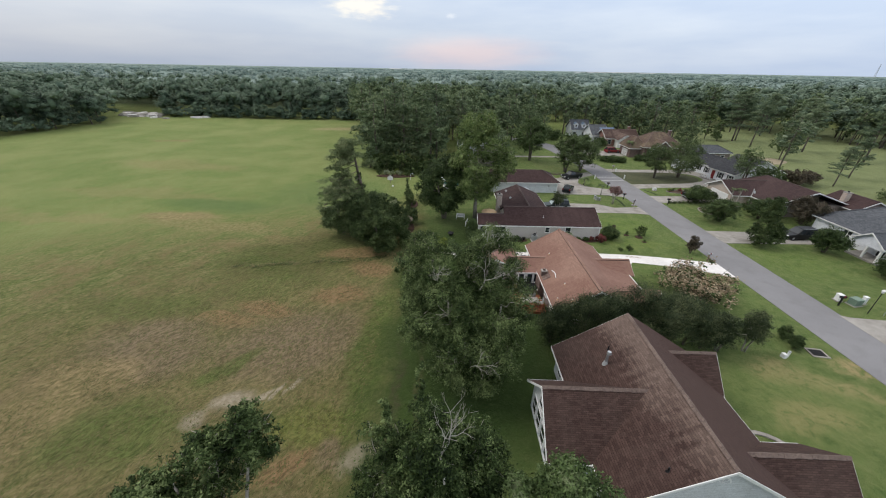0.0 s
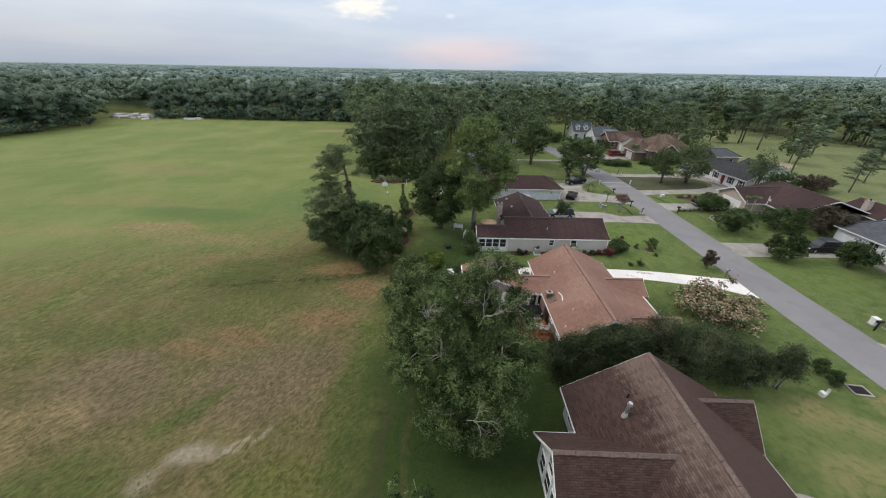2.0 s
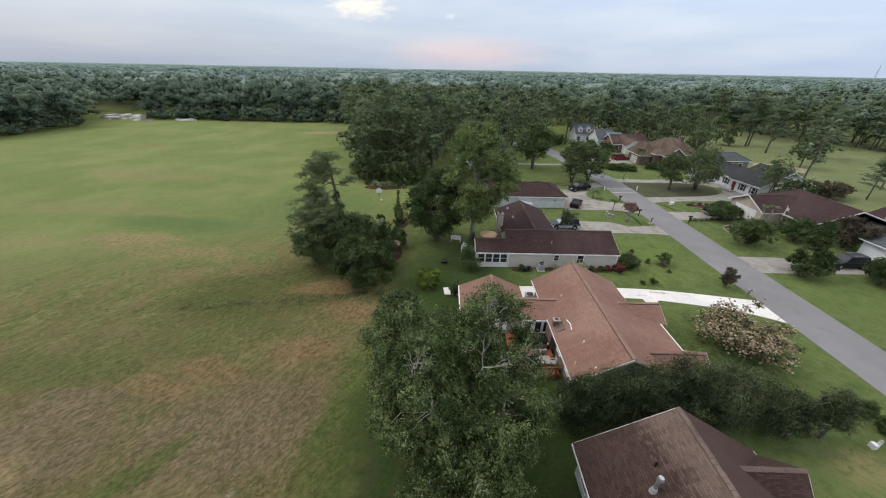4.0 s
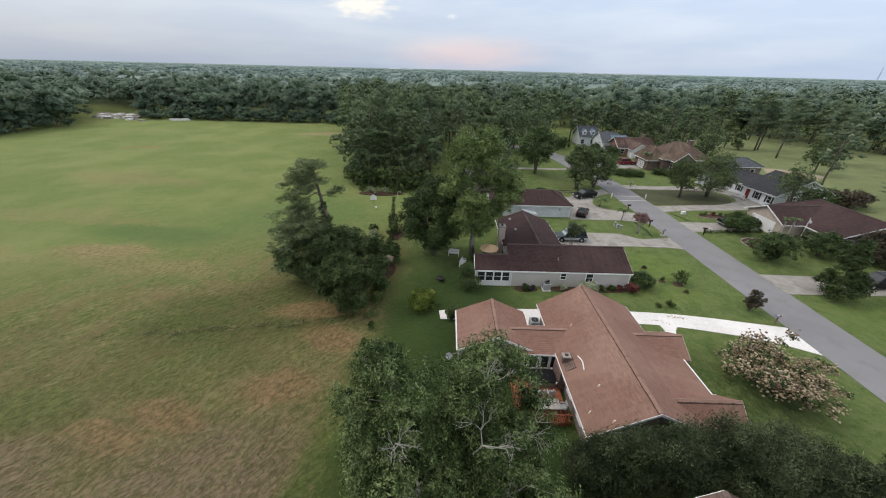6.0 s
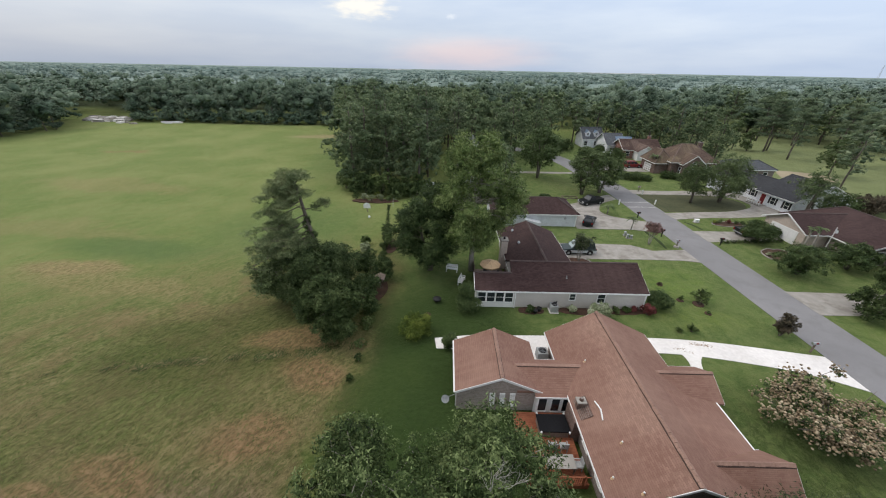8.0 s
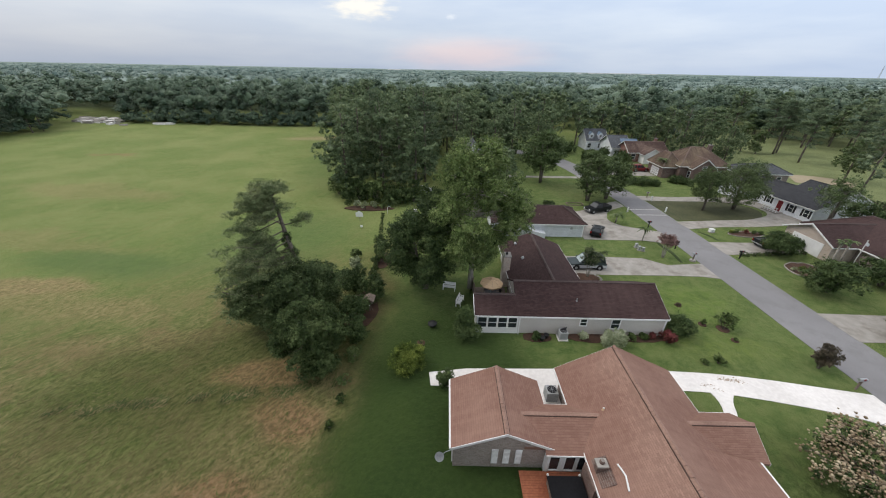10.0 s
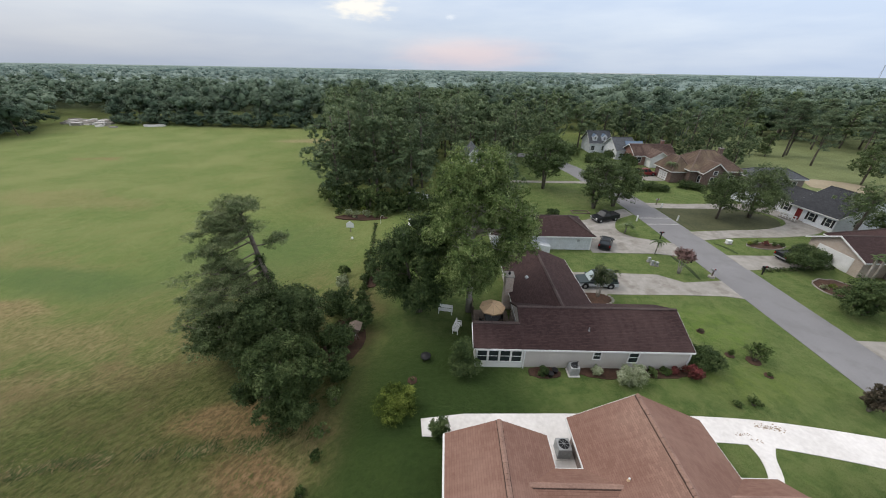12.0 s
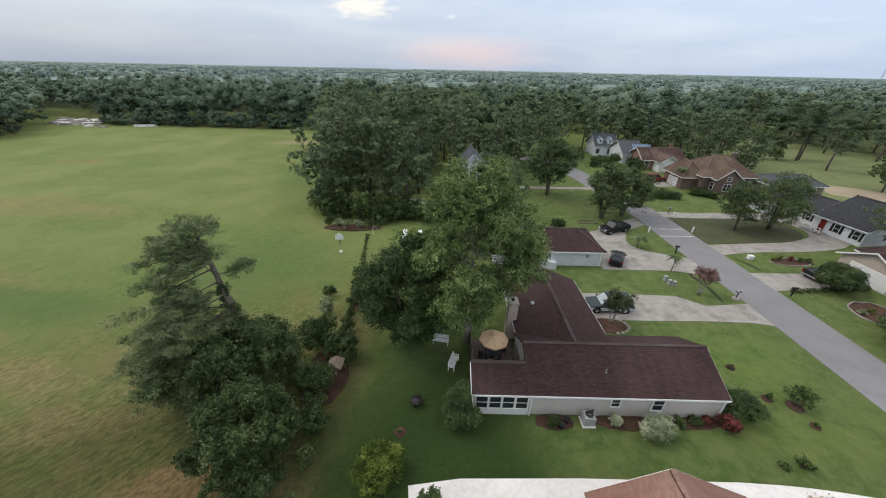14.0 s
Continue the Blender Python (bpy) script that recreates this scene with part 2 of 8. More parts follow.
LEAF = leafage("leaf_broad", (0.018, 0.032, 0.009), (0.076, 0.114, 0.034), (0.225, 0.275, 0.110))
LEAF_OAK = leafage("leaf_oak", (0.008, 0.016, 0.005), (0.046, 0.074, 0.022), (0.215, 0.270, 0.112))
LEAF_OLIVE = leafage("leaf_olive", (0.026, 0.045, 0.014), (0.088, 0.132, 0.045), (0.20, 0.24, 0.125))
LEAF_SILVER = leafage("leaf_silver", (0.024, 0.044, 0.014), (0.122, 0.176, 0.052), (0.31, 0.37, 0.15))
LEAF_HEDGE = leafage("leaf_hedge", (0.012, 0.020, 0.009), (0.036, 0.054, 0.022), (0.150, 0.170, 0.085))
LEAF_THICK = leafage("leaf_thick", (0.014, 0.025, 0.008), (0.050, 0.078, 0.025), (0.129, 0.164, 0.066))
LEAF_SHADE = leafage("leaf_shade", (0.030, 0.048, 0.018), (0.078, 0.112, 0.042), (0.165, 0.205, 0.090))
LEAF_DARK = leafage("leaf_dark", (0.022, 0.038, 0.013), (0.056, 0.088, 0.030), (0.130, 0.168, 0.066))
# woodland leaves lightened: some distance haze is in their colour
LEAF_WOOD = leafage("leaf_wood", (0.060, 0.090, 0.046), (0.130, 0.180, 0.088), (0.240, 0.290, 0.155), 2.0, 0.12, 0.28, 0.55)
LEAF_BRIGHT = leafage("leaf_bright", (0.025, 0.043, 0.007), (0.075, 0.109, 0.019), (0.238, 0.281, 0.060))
# needles of the far pines, paled to carry the haze before them
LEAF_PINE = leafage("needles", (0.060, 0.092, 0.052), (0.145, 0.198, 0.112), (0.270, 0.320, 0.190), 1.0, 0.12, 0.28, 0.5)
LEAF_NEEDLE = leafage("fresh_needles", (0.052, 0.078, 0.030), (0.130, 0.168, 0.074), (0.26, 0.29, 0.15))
# far leaves: distance haze put into the colour, paler and bluer
LEAF_HAZE = leafage("hazed_leaves", (0.078, 0.114, 0.080), (0.126, 0.174, 0.120), (0.170, 0.220, 0.150), 7.0, 0.05, 0.0, 0.6)
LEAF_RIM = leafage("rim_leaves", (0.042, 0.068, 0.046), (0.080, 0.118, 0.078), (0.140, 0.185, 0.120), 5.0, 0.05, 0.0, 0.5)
# horizon leaves: more of the haze mixed into the leaf colour
LEAF_HAZE_FAR = leafage("hazed_distant_leaves", (0.105, 0.152, 0.138), (0.150, 0.205, 0.178), (0.200, 0.252, 0.212), 14.0, 0.05, 0.0, 1.0)
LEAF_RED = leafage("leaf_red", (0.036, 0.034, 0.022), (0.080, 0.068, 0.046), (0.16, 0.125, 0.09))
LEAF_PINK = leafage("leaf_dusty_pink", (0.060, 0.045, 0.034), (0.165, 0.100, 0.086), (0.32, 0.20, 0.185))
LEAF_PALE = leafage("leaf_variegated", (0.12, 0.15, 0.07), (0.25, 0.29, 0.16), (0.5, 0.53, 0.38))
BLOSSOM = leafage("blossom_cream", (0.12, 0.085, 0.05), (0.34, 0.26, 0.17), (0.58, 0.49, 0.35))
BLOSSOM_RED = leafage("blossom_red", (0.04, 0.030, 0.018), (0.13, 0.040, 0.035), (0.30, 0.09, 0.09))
BARK = surface("bark", (0.07, 0.055, 0.042), (0.19, 0.165, 0.14), 5.0, 0.8, 0.95, 0.5)
BARK_GREY = surface("bark_silver", (0.20, 0.19, 0.165), (0.40, 0.385, 0.34), 5.0, 0.8, 0.9, 0.3)
BARK_PALE = surface("bark_pale", (0.16, 0.145, 0.12), (0.38, 0.35, 0.31), 5.0, 0.8, 0.9, 0.4)
ROOF_BROWN = shingles("roof_brown", (0.043, 0.025, 0.021), (0.095, 0.060, 0.050), (0.19, 0.136, 0.110), 0.08, 0.85)
ROOF_TAN = shingles("roof_terracotta", (0.182, 0.098, 0.074), (0.240, 0.137, 0.106), (0.300, 0.186, 0.145), 0.065, 0.55, ridge_wear=(17.6, 20.2), joint=0.2)
ROOF_MAROON = shingles("roof_maroon", (0.027, 0.014, 0.014), (0.060, 0.034, 0.032), (0.090, 0.056, 0.052), 0.060, 0.45)
ROOF_GREY = shingles("roof_grey", (0.050, 0.054, 0.060), (0.105, 0.112, 0.125), (0.14, 0.145, 0.155), 0.07, 0.4)
ROOF_DARK = shingles("roof_charcoal", (0.020, 0.021, 0.024), (0.050, 0.052, 0.058), (0.07, 0.07, 0.075), 0.07, 0.3)
ROOF_HIP = shingles("roof_mossy_brown", (0.070, 0.045, 0.036), (0.125, 0.085, 0.066), (0.20, 0.155, 0.10), 0.09, 0.8)
ROOF_BLUE = surface("roof_blue_metal", (0.11, 0.16, 0.23), (0.18, 0.24, 0.32), 3.0, 0.3, 0.45, 0.05, 0.2)
ROOF_STAINED = shingles("roof_stained_brown", (0.031, 0.017, 0.014), (0.080, 0.047, 0.039), (0.160, 0.115, 0.095), 0.08, 0.2, 0.33, (16.9, 18.7), (0.070, 0.041, 0.034))
CAP_TAN = surface("ridge_terracotta", (0.20, 0.120, 0.094), (0.33, 0.21, 0.165), 9.0, 0.7, 0.9, 0.3)
CAP_BROWN = surface("ridge_brown", (0.10, 0.072, 0.062), (0.20, 0.148, 0.126), 9.0, 0.7, 0.9, 0.3)
CAP_MAROON = surface("ridge_maroon", (0.05, 0.035, 0.033), (0.10, 0.075, 0.07), 9.0, 0.7, 0.9, 0.3)
WHITE = surface("white_paint", (0.66, 0.66, 0.65), (0.80, 0.80, 0.79), 7.0, 0.7, 0.5, 0.05)
CREAM = surface("cream_render", (0.46, 0.43, 0.40), (0.58, 0.55, 0.51), 11.0, 0.5, 0.9, 0.2)
SIDING = bricks("pale_siding", (0.56, 0.58, 0.60), (0.60, 0.62, 0.64), (0.40, 0.41, 0.43), True)
SIDING_WHITE = bricks("white_siding", (0.70, 0.72, 0.76), (0.74, 0.76, 0.80), (0.5, 0.52, 0.56), True)
VINYL = surface("black_vinyl", (0.007, 0.007, 0.008), (0.013, 0.013, 0.015), 8.0, 0.8, 0.8, 0.1, spec=0.1)
SEAM_DARK = surface("ridge_seam_dark", (0.05, 0.032, 0.027), (0.085, 0.055, 0.045), 8.0, 0.8, 0.9, 0.2)
BRICK_GREY = bricks("grey_brown_brick", (0.17, 0.13, 0.115), (0.25, 0.20, 0.18), (0.30, 0.28, 0.26))
BRICK_PALE = bricks("pale_grey_brick", (0.25, 0.205, 0.18), (0.36, 0.305, 0.275), (0.42, 0.39, 0.36))
BRICK_RED = bricks("red_brick", (0.20, 0.085, 0.065), (0.28, 0.13, 0.10), (0.33, 0.29, 0.26))
BRICK_BROWN = bricks("brown_brick", (0.105, 0.062, 0.050), (0.165, 0.105, 0.085), (0.22, 0.19, 0.17))
BRICK_TAN = bricks("tan_brick", (0.42, 0.34, 0.28), (0.52, 0.43, 0.36), (0.5, 0.47, 0.43))
CONCRETE = surface("white_concrete", (0.60, 0.57, 0.55), (0.76, 0.73, 0.71), 3.0, 0.35, 0.85, 0.12)
CONCRETE_OLD = surface("old_concrete", (0.245, 0.228, 0.204), (0.345, 0.322, 0.295), 1.1, 0.6, 0.9, 0.12, stain=(0.170, 0.150, 0.128))
ASPHALT = surface("asphalt", (0.17, 0.165, 0.17), (0.235, 0.23, 0.235), 18.0, 0.12, 0.9, 0.25, stain=(0.172, 0.166, 0.168))
LITTER = surface("leaf_litter", (0.22, 0.15, 0.10), (0.42, 0.33, 0.25), 9.0, 0.6, 0.95, 0.3)
MULCH = surface("mulch", (0.040, 0.024, 0.016), (0.105, 0.058, 0.040), 9.0, 1.0, 0.95, 0.7)
SOIL = surface("bare_soil", (0.26, 0.22, 0.17), (0.44, 0.39, 0.32), 4.0, 0.5, 0.95, 0.5)
DECK = surface("red_deck", (0.20, 0.062, 0.032), (0.33, 0.12, 0.06), 6.0, 0.8, 0.7, 0.2)
WOOD_GREY = surface("grey_wood", (0.10, 0.075, 0.06), (0.22, 0.175, 0.145), 8.0, 0.9, 0.9, 0.4)
BLACK = surface("black_plastic", (0.008, 0.008, 0.009), (0.02, 0.02, 0.022), 9.0, 1.0, 0.5, 0.05)
RUBBER = surface("rubber", (0.012, 0.012, 0.012), (0.03, 0.03, 0.03), 9.0, 1.0, 0.85, 0.2)
STEEL = surface("grey_metal", (0.32, 0.33, 0.34), (0.48, 0.49, 0.50), 9.0, 1.0, 0.4, 0.05, 0.7)
GALV = surface("louvre_grey", (0.30, 0.31, 0.31), (0.44, 0.45, 0.45), 9.0, 1.0, 0.6, 0.05, 0.2)
LENS = surface("lamp_lens", (0.6, 0.6, 0.6), (0.75, 0.75, 0.75), 9.0, 1.0, 0.15, 0)
TAIL = surface("tail_lens", (0.25, 0.01, 0.01), (0.35, 0.02, 0.02), 9.0, 1.0, 0.2, 0)
CANVAS = surface("tan_canvas", (0.50, 0.34, 0.20), (0.62, 0.44, 0.28), 6.0, 0.9, 0.9, 0.1)
GREENBOX = surface("green_box", (0.10, 0.16, 0.12), (0.18, 0.24, 0.19), 6.0, 0.9, 0.6, 0.05)
SAND = surface("sand", (0.24, 0.20, 0.13), (0.36, 0.30, 0.21), 2.0, 0.2, 0.95, 0.3)
POOL = surface("pool_water", (0.05, 0.34, 0.40), (0.09, 0.44, 0.50), 2.0, 0.2, 0.1, 0.1)


def paint(name, c):
    m, nt, bsdf = nodes_of(name)
    pos = nd(nt, "ShaderNodeNewGeometry").outputs["Position"]
    d = ramped(nt, noise_of(nt, pos, 5.0), 0.3, 0.7)
    nt.links.new(mixc(nt, d, c, tuple(v * 1.25 + 0.004 for v in c)), bsdf.inputs["Base Color"])
    bsdf.inputs["Roughness"].default_value = 0.35
    bsdf.inputs["Specular IOR Level"].default_value = 0.25
    return m


CAR_BLACK, CAR_SLATE, CAR_SILVER, CAR_RED = paint("car_black", (0.010, 0.011, 0.013)), paint("car_slate", (0.050, 0.056, 0.060)), paint("car_silver", (0.40, 0.41, 0.42)), paint("car_red", (0.16, 0.018, 0.02))
GLASS, gnt, gb = nodes_of("window_glass")
gb.inputs["Base Color"].default_value, gb.inputs["Roughness"].default_value = (0.012, 0.016, 0.02, 1), 0.06
gb.inputs["Specular IOR Level"].default_value = 0.6
gp = nd(gnt, "ShaderNodeNewGeometry").outputs["Position"]
gnt.links.new(mixc(gnt, noise_of(gnt, gp, 1.3), (0.008, 0.011, 0.014), (0.04, 0.048, 0.055)), gb.inputs["Base Color"])


# ---- the ground ----
def ground_material():
    m, nt, bsdf = nodes_of("grass_ground")
    geo = nd(nt, "ShaderNodeNewGeometry")
    pos = geo.outputs["Position"]
    wob = nd(nt, "ShaderNodeTexNoise", {"Vector": pos, "Scale": 0.12, "Detail": 5.0, "Roughness": 0.65})
    off = nd(nt, "ShaderNodeVectorMath", {0: wob.outputs["Color"], 1: (0.5, 0.5, 0.5)}, operation="SUBTRACT").outputs[0]

    def warped(by):
        sc = nd(nt, "ShaderNodeVectorMath", {0: off, "Scale": by}, operation="SCALE").outputs[0]
        return nd(nt, "ShaderNodeVectorMath", {0: pos, 1: sc}, operation="ADD").outputs[0]

    near, wide, slight = warped(5.0), warped(16.0), warped(2.6)

    def patch(vec, x, y, rx, ry, turn=0.0, inner=0.35, outer=1.0):
        mp = nd(nt, "ShaderNodeMapping", {"Vector": vec, "Location": (x, y, 0), "Rotation": (0, 0, radians(turn)), "Scale": (rx, ry, 1e6)}, vector_type="TEXTURE")
        ln = nd(nt, "ShaderNodeVectorMath", {0: mp.outputs[0]}, operation="LENGTH").outputs["Value"]
        return nd(nt, "ShaderNodeMapRange", {"Value": ln, "From Min": outer, "From Max": inner}, interpolation_type="SMOOTHSTEP").outputs[0]

    def times(a, b):
        return nd(nt, "ShaderNodeMath", {0: a, 1: b}, operation="MULTIPLY").outputs[0]

    fine = noise_of(nt, pos, 2.6, 8.0, 0.78)
    tuft = noise_of(nt, pos, 0.9, 5.0, 0.65)
    broad = noise_of(nt, pos, 0.07, 5.0, 0.6)
    mid = noise_of(nt, pos, 0.25, 5.0, 0.6)
    # lawn and field greens
    lawn = mixc(nt, ramped(nt, fine, 0.3, 0.7), (0.046, 0.080, 0.021), (0.094, 0.138, 0.040))
    lawn = mixc(nt, ramped(nt, mid, 0.35, 0.7, 0, 0.7), lawn, (0.112, 0.160, 0.046))
    # west lawn: deep green, with house and tree shade put into the colour
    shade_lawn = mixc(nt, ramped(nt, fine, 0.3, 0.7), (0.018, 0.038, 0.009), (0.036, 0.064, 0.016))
    field = mixc(nt, ramped(nt, tuft, 0.3, 0.7), (0.100, 0.150, 0.040), (0.158, 0.208, 0.066))
    field = mixc(nt, ramped(nt, broad, 0.42, 0.62, 0, 0.8), field, (0.215, 0.236, 0.090))
    field = mixc(nt, ramped(nt, fine, 0.35, 0.75, 0, 0.5), field, (0.10, 0.125, 0.03))
    # the unmown near end: dry straw among green
    straw = mixc(nt, ramped(nt, fine, 0.38, 0.62), (0.098, 0.095, 0.030), (0.212, 0.174, 0.080))
    straw = mixc(nt, ramped(nt, mid, 0.46, 0.66, 0, 0.8), straw, (0.116, 0.086, 0.046))
    straw = mixc(nt, ramped(nt, tuft, 0.5, 0.72, 0, 0.6), straw, (0.072, 0.092, 0.026))
    turned = nd(nt, "ShaderNodeMapping", {"Vector": slight, "Rotation": (0, 0, radians(62)), "Scale": (4.0, 1.2, 1.0)}, vector_type="TEXTURE").outputs[0]
    rows = noise_of(nt, turned, 1.0, 6.0, 0.7)
    turned2 = nd(nt, "ShaderNodeMapping", {"Vector": slight, "Rotation": (0, 0, radians(52)), "Scale": (0.55, 0.30, 1.0)}, vector_type="TEXTURE").outputs[0]
    blades = noise_of(nt, turned2, 1.0, 6.0, 0.75)
    straw = mixc(nt, ramped(nt, rows, 0.46, 0.62, 0, 0.60), straw, (0.165, 0.128, 0.062))
    straw = mixc(nt, ramped(nt, rows, 0.46, 0.36, 0, 0.60), straw, (0.066, 0.086, 0.024))
    straw = mixc(nt, ramped(nt, blades, 0.52, 0.62, 0, 0.6), straw, (0.235, 0.184, 0.096))
    straw = mixc(nt, ramped(nt, blades, 0.47, 0.37, 0, 0.65), straw, (0.036, 0.042, 0.013))
    field = mixc(nt, ramped(nt, rows, 0.48, 0.66, 0, 0.45), field, (0.175, 0.172, 0.062))
    field = mixc(nt, ramped(nt, blades, 0.46, 0.32, 0, 0.4), field, (0.070, 0.105, 0.022))
    wy = nd(nt, "ShaderNodeSeparateXYZ", {0: wide})
    rough_end = ramped(nt, nd(nt, "ShaderNodeMath", {0: wy.outputs[0], 1: -0.42, 2: wy.outputs[1]}, operation="MULTIPLY_ADD").outputs[0], 50, 33)
    half_way = ramped(nt, nd(nt, "ShaderNodeMath", {0: wy.outputs[0], 1: -0.42, 2: wy.outputs[1]}, operation="MULTIPLY_ADD").outputs[0], 74, 54)
    rough = mixc(nt, ramped(nt, rows, 0.40, 0.60), (0.094, 0.120, 0.032), (0.180, 0.163, 0.070))
    rough = mixc(nt, ramped(nt, blades, 0.40, 0.52, 0.75, 0.0), rough, (0.046, 0.066, 0.016))
    rough = mixc(nt, ramped(nt, blades, 0.54, 0.64, 0.0, 0.65), rough, (0.262, 0.226, 0.112))
    rough = mixc(nt, ramped(nt, mid, 0.46, 0.62, 0, 0.75), rough, (0.165, 0.122, 0.060))
    col = mixc(nt, half_way, field, rough)
    col = mixc(nt, rough_end, col, straw)
    # dry and dead places
    mauve, tan, rust, sand, leafy, moss = (0.155, 0.118, 0.078), (0.225, 0.172, 0.092), (0.205, 0.128, 0.072), (0.27, 0.22, 0.13), (0.066, 0.100, 0.024), (0.115, 0.128, 0.034)
    for x, y, rx, ry, turn, c, amount in ((-14.6, 21.8, 9.0, 6.6, 10, mauve, 1.0), (-27.5, 20.6, 8.0, 5.0, -10, mauve, 1.0), (-30, 17.0, 6, 3.0, 8, tan, 0.75), (-32, 12, 8, 4, 0, tan, 0.5), (-23.5, 12.0, 6.5, 3.6, 0, leafy, 0.75),
                                         (-10.0, 12.6, 4.2, 2.6, 10, moss, 0.85), (-18.9, 18.4, 1.2, 3.6, -38, leafy, 0.8), (-32.5, 26.5, 10, 3.0, -5, leafy, 0.6), (-19.7, 27.0, 4.6, 1.6, -6, rust, 0.8), (-12.0, 29.6, 3.8, 2.6, 0, rust, 0.85),
                                         (-10.4, 36.0, 4.6, 2.6, -30, rust, 0.95), (-20, 39.0, 14.0, 8.5, 15, (0.060, 0.070, 0.021), 0.85), (-26, 37, 6, 2, 10, (0.056, 0.078, 0.020), 0.7), (-23, 24.6, 5.0, 1.3, 4, rust, 0.6), (-22, 31, 10, 3.0, 20, leafy, 0.45), (-13.0, 40.0, 6.5, 2.4, 8, rust, 0.75), (-26, 43, 8, 2.4, 10, tan, 0.3), (-40, 48.5, 16, 2.6, -6, tan, 0.5),
                                         (-47, 51.6, 10, 2.4, 0, tan, 0.9), (-66, 50, 20, 3.0, -6, tan, 0.4), (-62, 63, 26, 4, -6, tan, 0.35), (-42, 150, 22, 5, 4, sand, 0.8), (-95, 118, 9, 2.2, 0, rust, 0.6), (-70, 85, 26, 5, -10, tan, 0.4),
                                         (-6.9, 21, 2.0, 14, 0, leafy, 0.85), (-10.7, 9.6, 2.2, 1.0, 30, rust, 0.9), (-8.3, 10.4, 1.4, 1.6, 20, mauve, 0.9)):
        col = mixc(nt, times(patch(near if abs(x) < 60 else wide, x, y, rx, ry, turn, 0.45, 1.0), ramped(nt, tuft, 0.25, 0.6, amount * 0.55, amount)), col, mixc(nt, ramped(nt, blades, 0.40, 0.60), (c[0] * 0.62, c[1] * 0.64, c[2] * 0.56), (c[0] * 1.45, c[1] * 1.38, c[2] * 1.36)))
    for x, y, rx, ry, turn, amount in ((-43, 57.2, 16, 4.4, -4, 0.7), (-24, 66, 18, 14, 20, 0.5), (-28, 110, 14, 28, 14, 0.35)):
        col = mixc(nt, times(patch(near, x, y, rx, ry, turn, 0.3, 1.0), amount), col, mixc(nt, ramped(nt, tuft, 0.3, 0.7), (0.055, 0.098, 0.034), (0.088, 0.142, 0.042)))
    # mown gardens
    for x, y, rx, ry in ((39, 20, 46, 150),):
        lawn = mixc(nt, ramped(nt, tuft, 0.40, 0.64, 0, 0.75), lawn, (0.130, 0.155, 0.056))
        lawn = mixc(nt, ramped(nt, noise_of(nt, pos, 0.45, 6.0, 0.7), 0.36, 0.52, 0.6, 0), lawn, (0.046, 0.086, 0.020))
        garden = patch(near, x, y, rx, ry, 0, 0.925, 1.0)
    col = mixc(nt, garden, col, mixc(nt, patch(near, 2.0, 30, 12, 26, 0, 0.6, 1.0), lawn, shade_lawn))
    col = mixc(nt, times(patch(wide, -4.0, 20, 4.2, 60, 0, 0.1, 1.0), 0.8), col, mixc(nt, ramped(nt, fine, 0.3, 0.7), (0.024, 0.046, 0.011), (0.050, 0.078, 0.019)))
    # last patch: dark green lawn with the hedge's shade put into its colour
    for x, y, rx, ry, turn, c, amount in ((29.7, 18.8, 3.2, 1.9, 10, (0.31, 0.235, 0.12), 1.0), (33.4, 17.6, 4.6, 1.6, -8, (0.29, 0.225, 0.115), 1.0), (28.8, 14.3, 4.4, 2.0, 8, (0.31, 0.24, 0.12), 1.0), (37, 19.8, 3.4, 1.6, -20, (0.29, 0.225, 0.115), 1.0), (30, 15.5, 9, 7, 0, (0.15, 0.175, 0.060), 0.7), (29, 44, 9, 3, 0, (0.14, 0.185, 0.04), 0.5), (31, 51, 6, 5, 0, (0.12, 0.19, 0.03), 0.5),
                                          (54.5, 82, 11, 5.2, 0, (0.105, 0.096, 0.056), 1.0), (30, 92, 9, 8, 0, (0.115, 0.120, 0.052), 0.6), (50, 40, 8, 8, 0, (0.11, 0.17, 0.03), 0.4),
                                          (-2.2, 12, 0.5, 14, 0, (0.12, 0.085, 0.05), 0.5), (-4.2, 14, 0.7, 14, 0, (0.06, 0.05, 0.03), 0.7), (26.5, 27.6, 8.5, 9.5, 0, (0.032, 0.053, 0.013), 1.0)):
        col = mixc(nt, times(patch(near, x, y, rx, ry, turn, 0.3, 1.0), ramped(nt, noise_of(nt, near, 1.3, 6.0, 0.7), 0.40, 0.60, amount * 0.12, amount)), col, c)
    # bare soil by the track
    soil = mixc(nt, ramped(nt, fine, 0.3, 0.7), (0.24, 0.195, 0.14), (0.42, 0.36, 0.28))
    for x, y, rx, ry, turn, amount in ((-16.4, 14.6, 2.0, 1.5, 35, 0.95), (-12.6, 16.4, 0.35, 1.5, -28, 0.9), (-13.7, 16.0, 0.3, 1.4, -28, 0.8), (-14.6, 15.4, 0.35, 1.3, -28, 0.8), (-18.2, 12.6, 1.5, 1.2, 40, 0.7), (-6.0, 10.4, 2.4, 1.1, 40, 0.6)):
        col = mixc(nt, times(patch(near, x, y, rx, ry, turn, 0.2, 1.0), ramped(nt, tuft, 0.3, 0.55, amount * 0.3, amount)), col, soil)
    # far meadow of the golf course
    golf = mixc(nt, ramped(nt, mid, 0.3, 0.7), (0.118, 0.146, 0.062), (0.172, 0.196, 0.090))
    col = mixc(nt, patch(near, 150, 110, 78, 95, 0, 0.9, 1.0), col, golf)
    # forest floor far off, a darker green than the field
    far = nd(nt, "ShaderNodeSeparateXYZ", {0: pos})
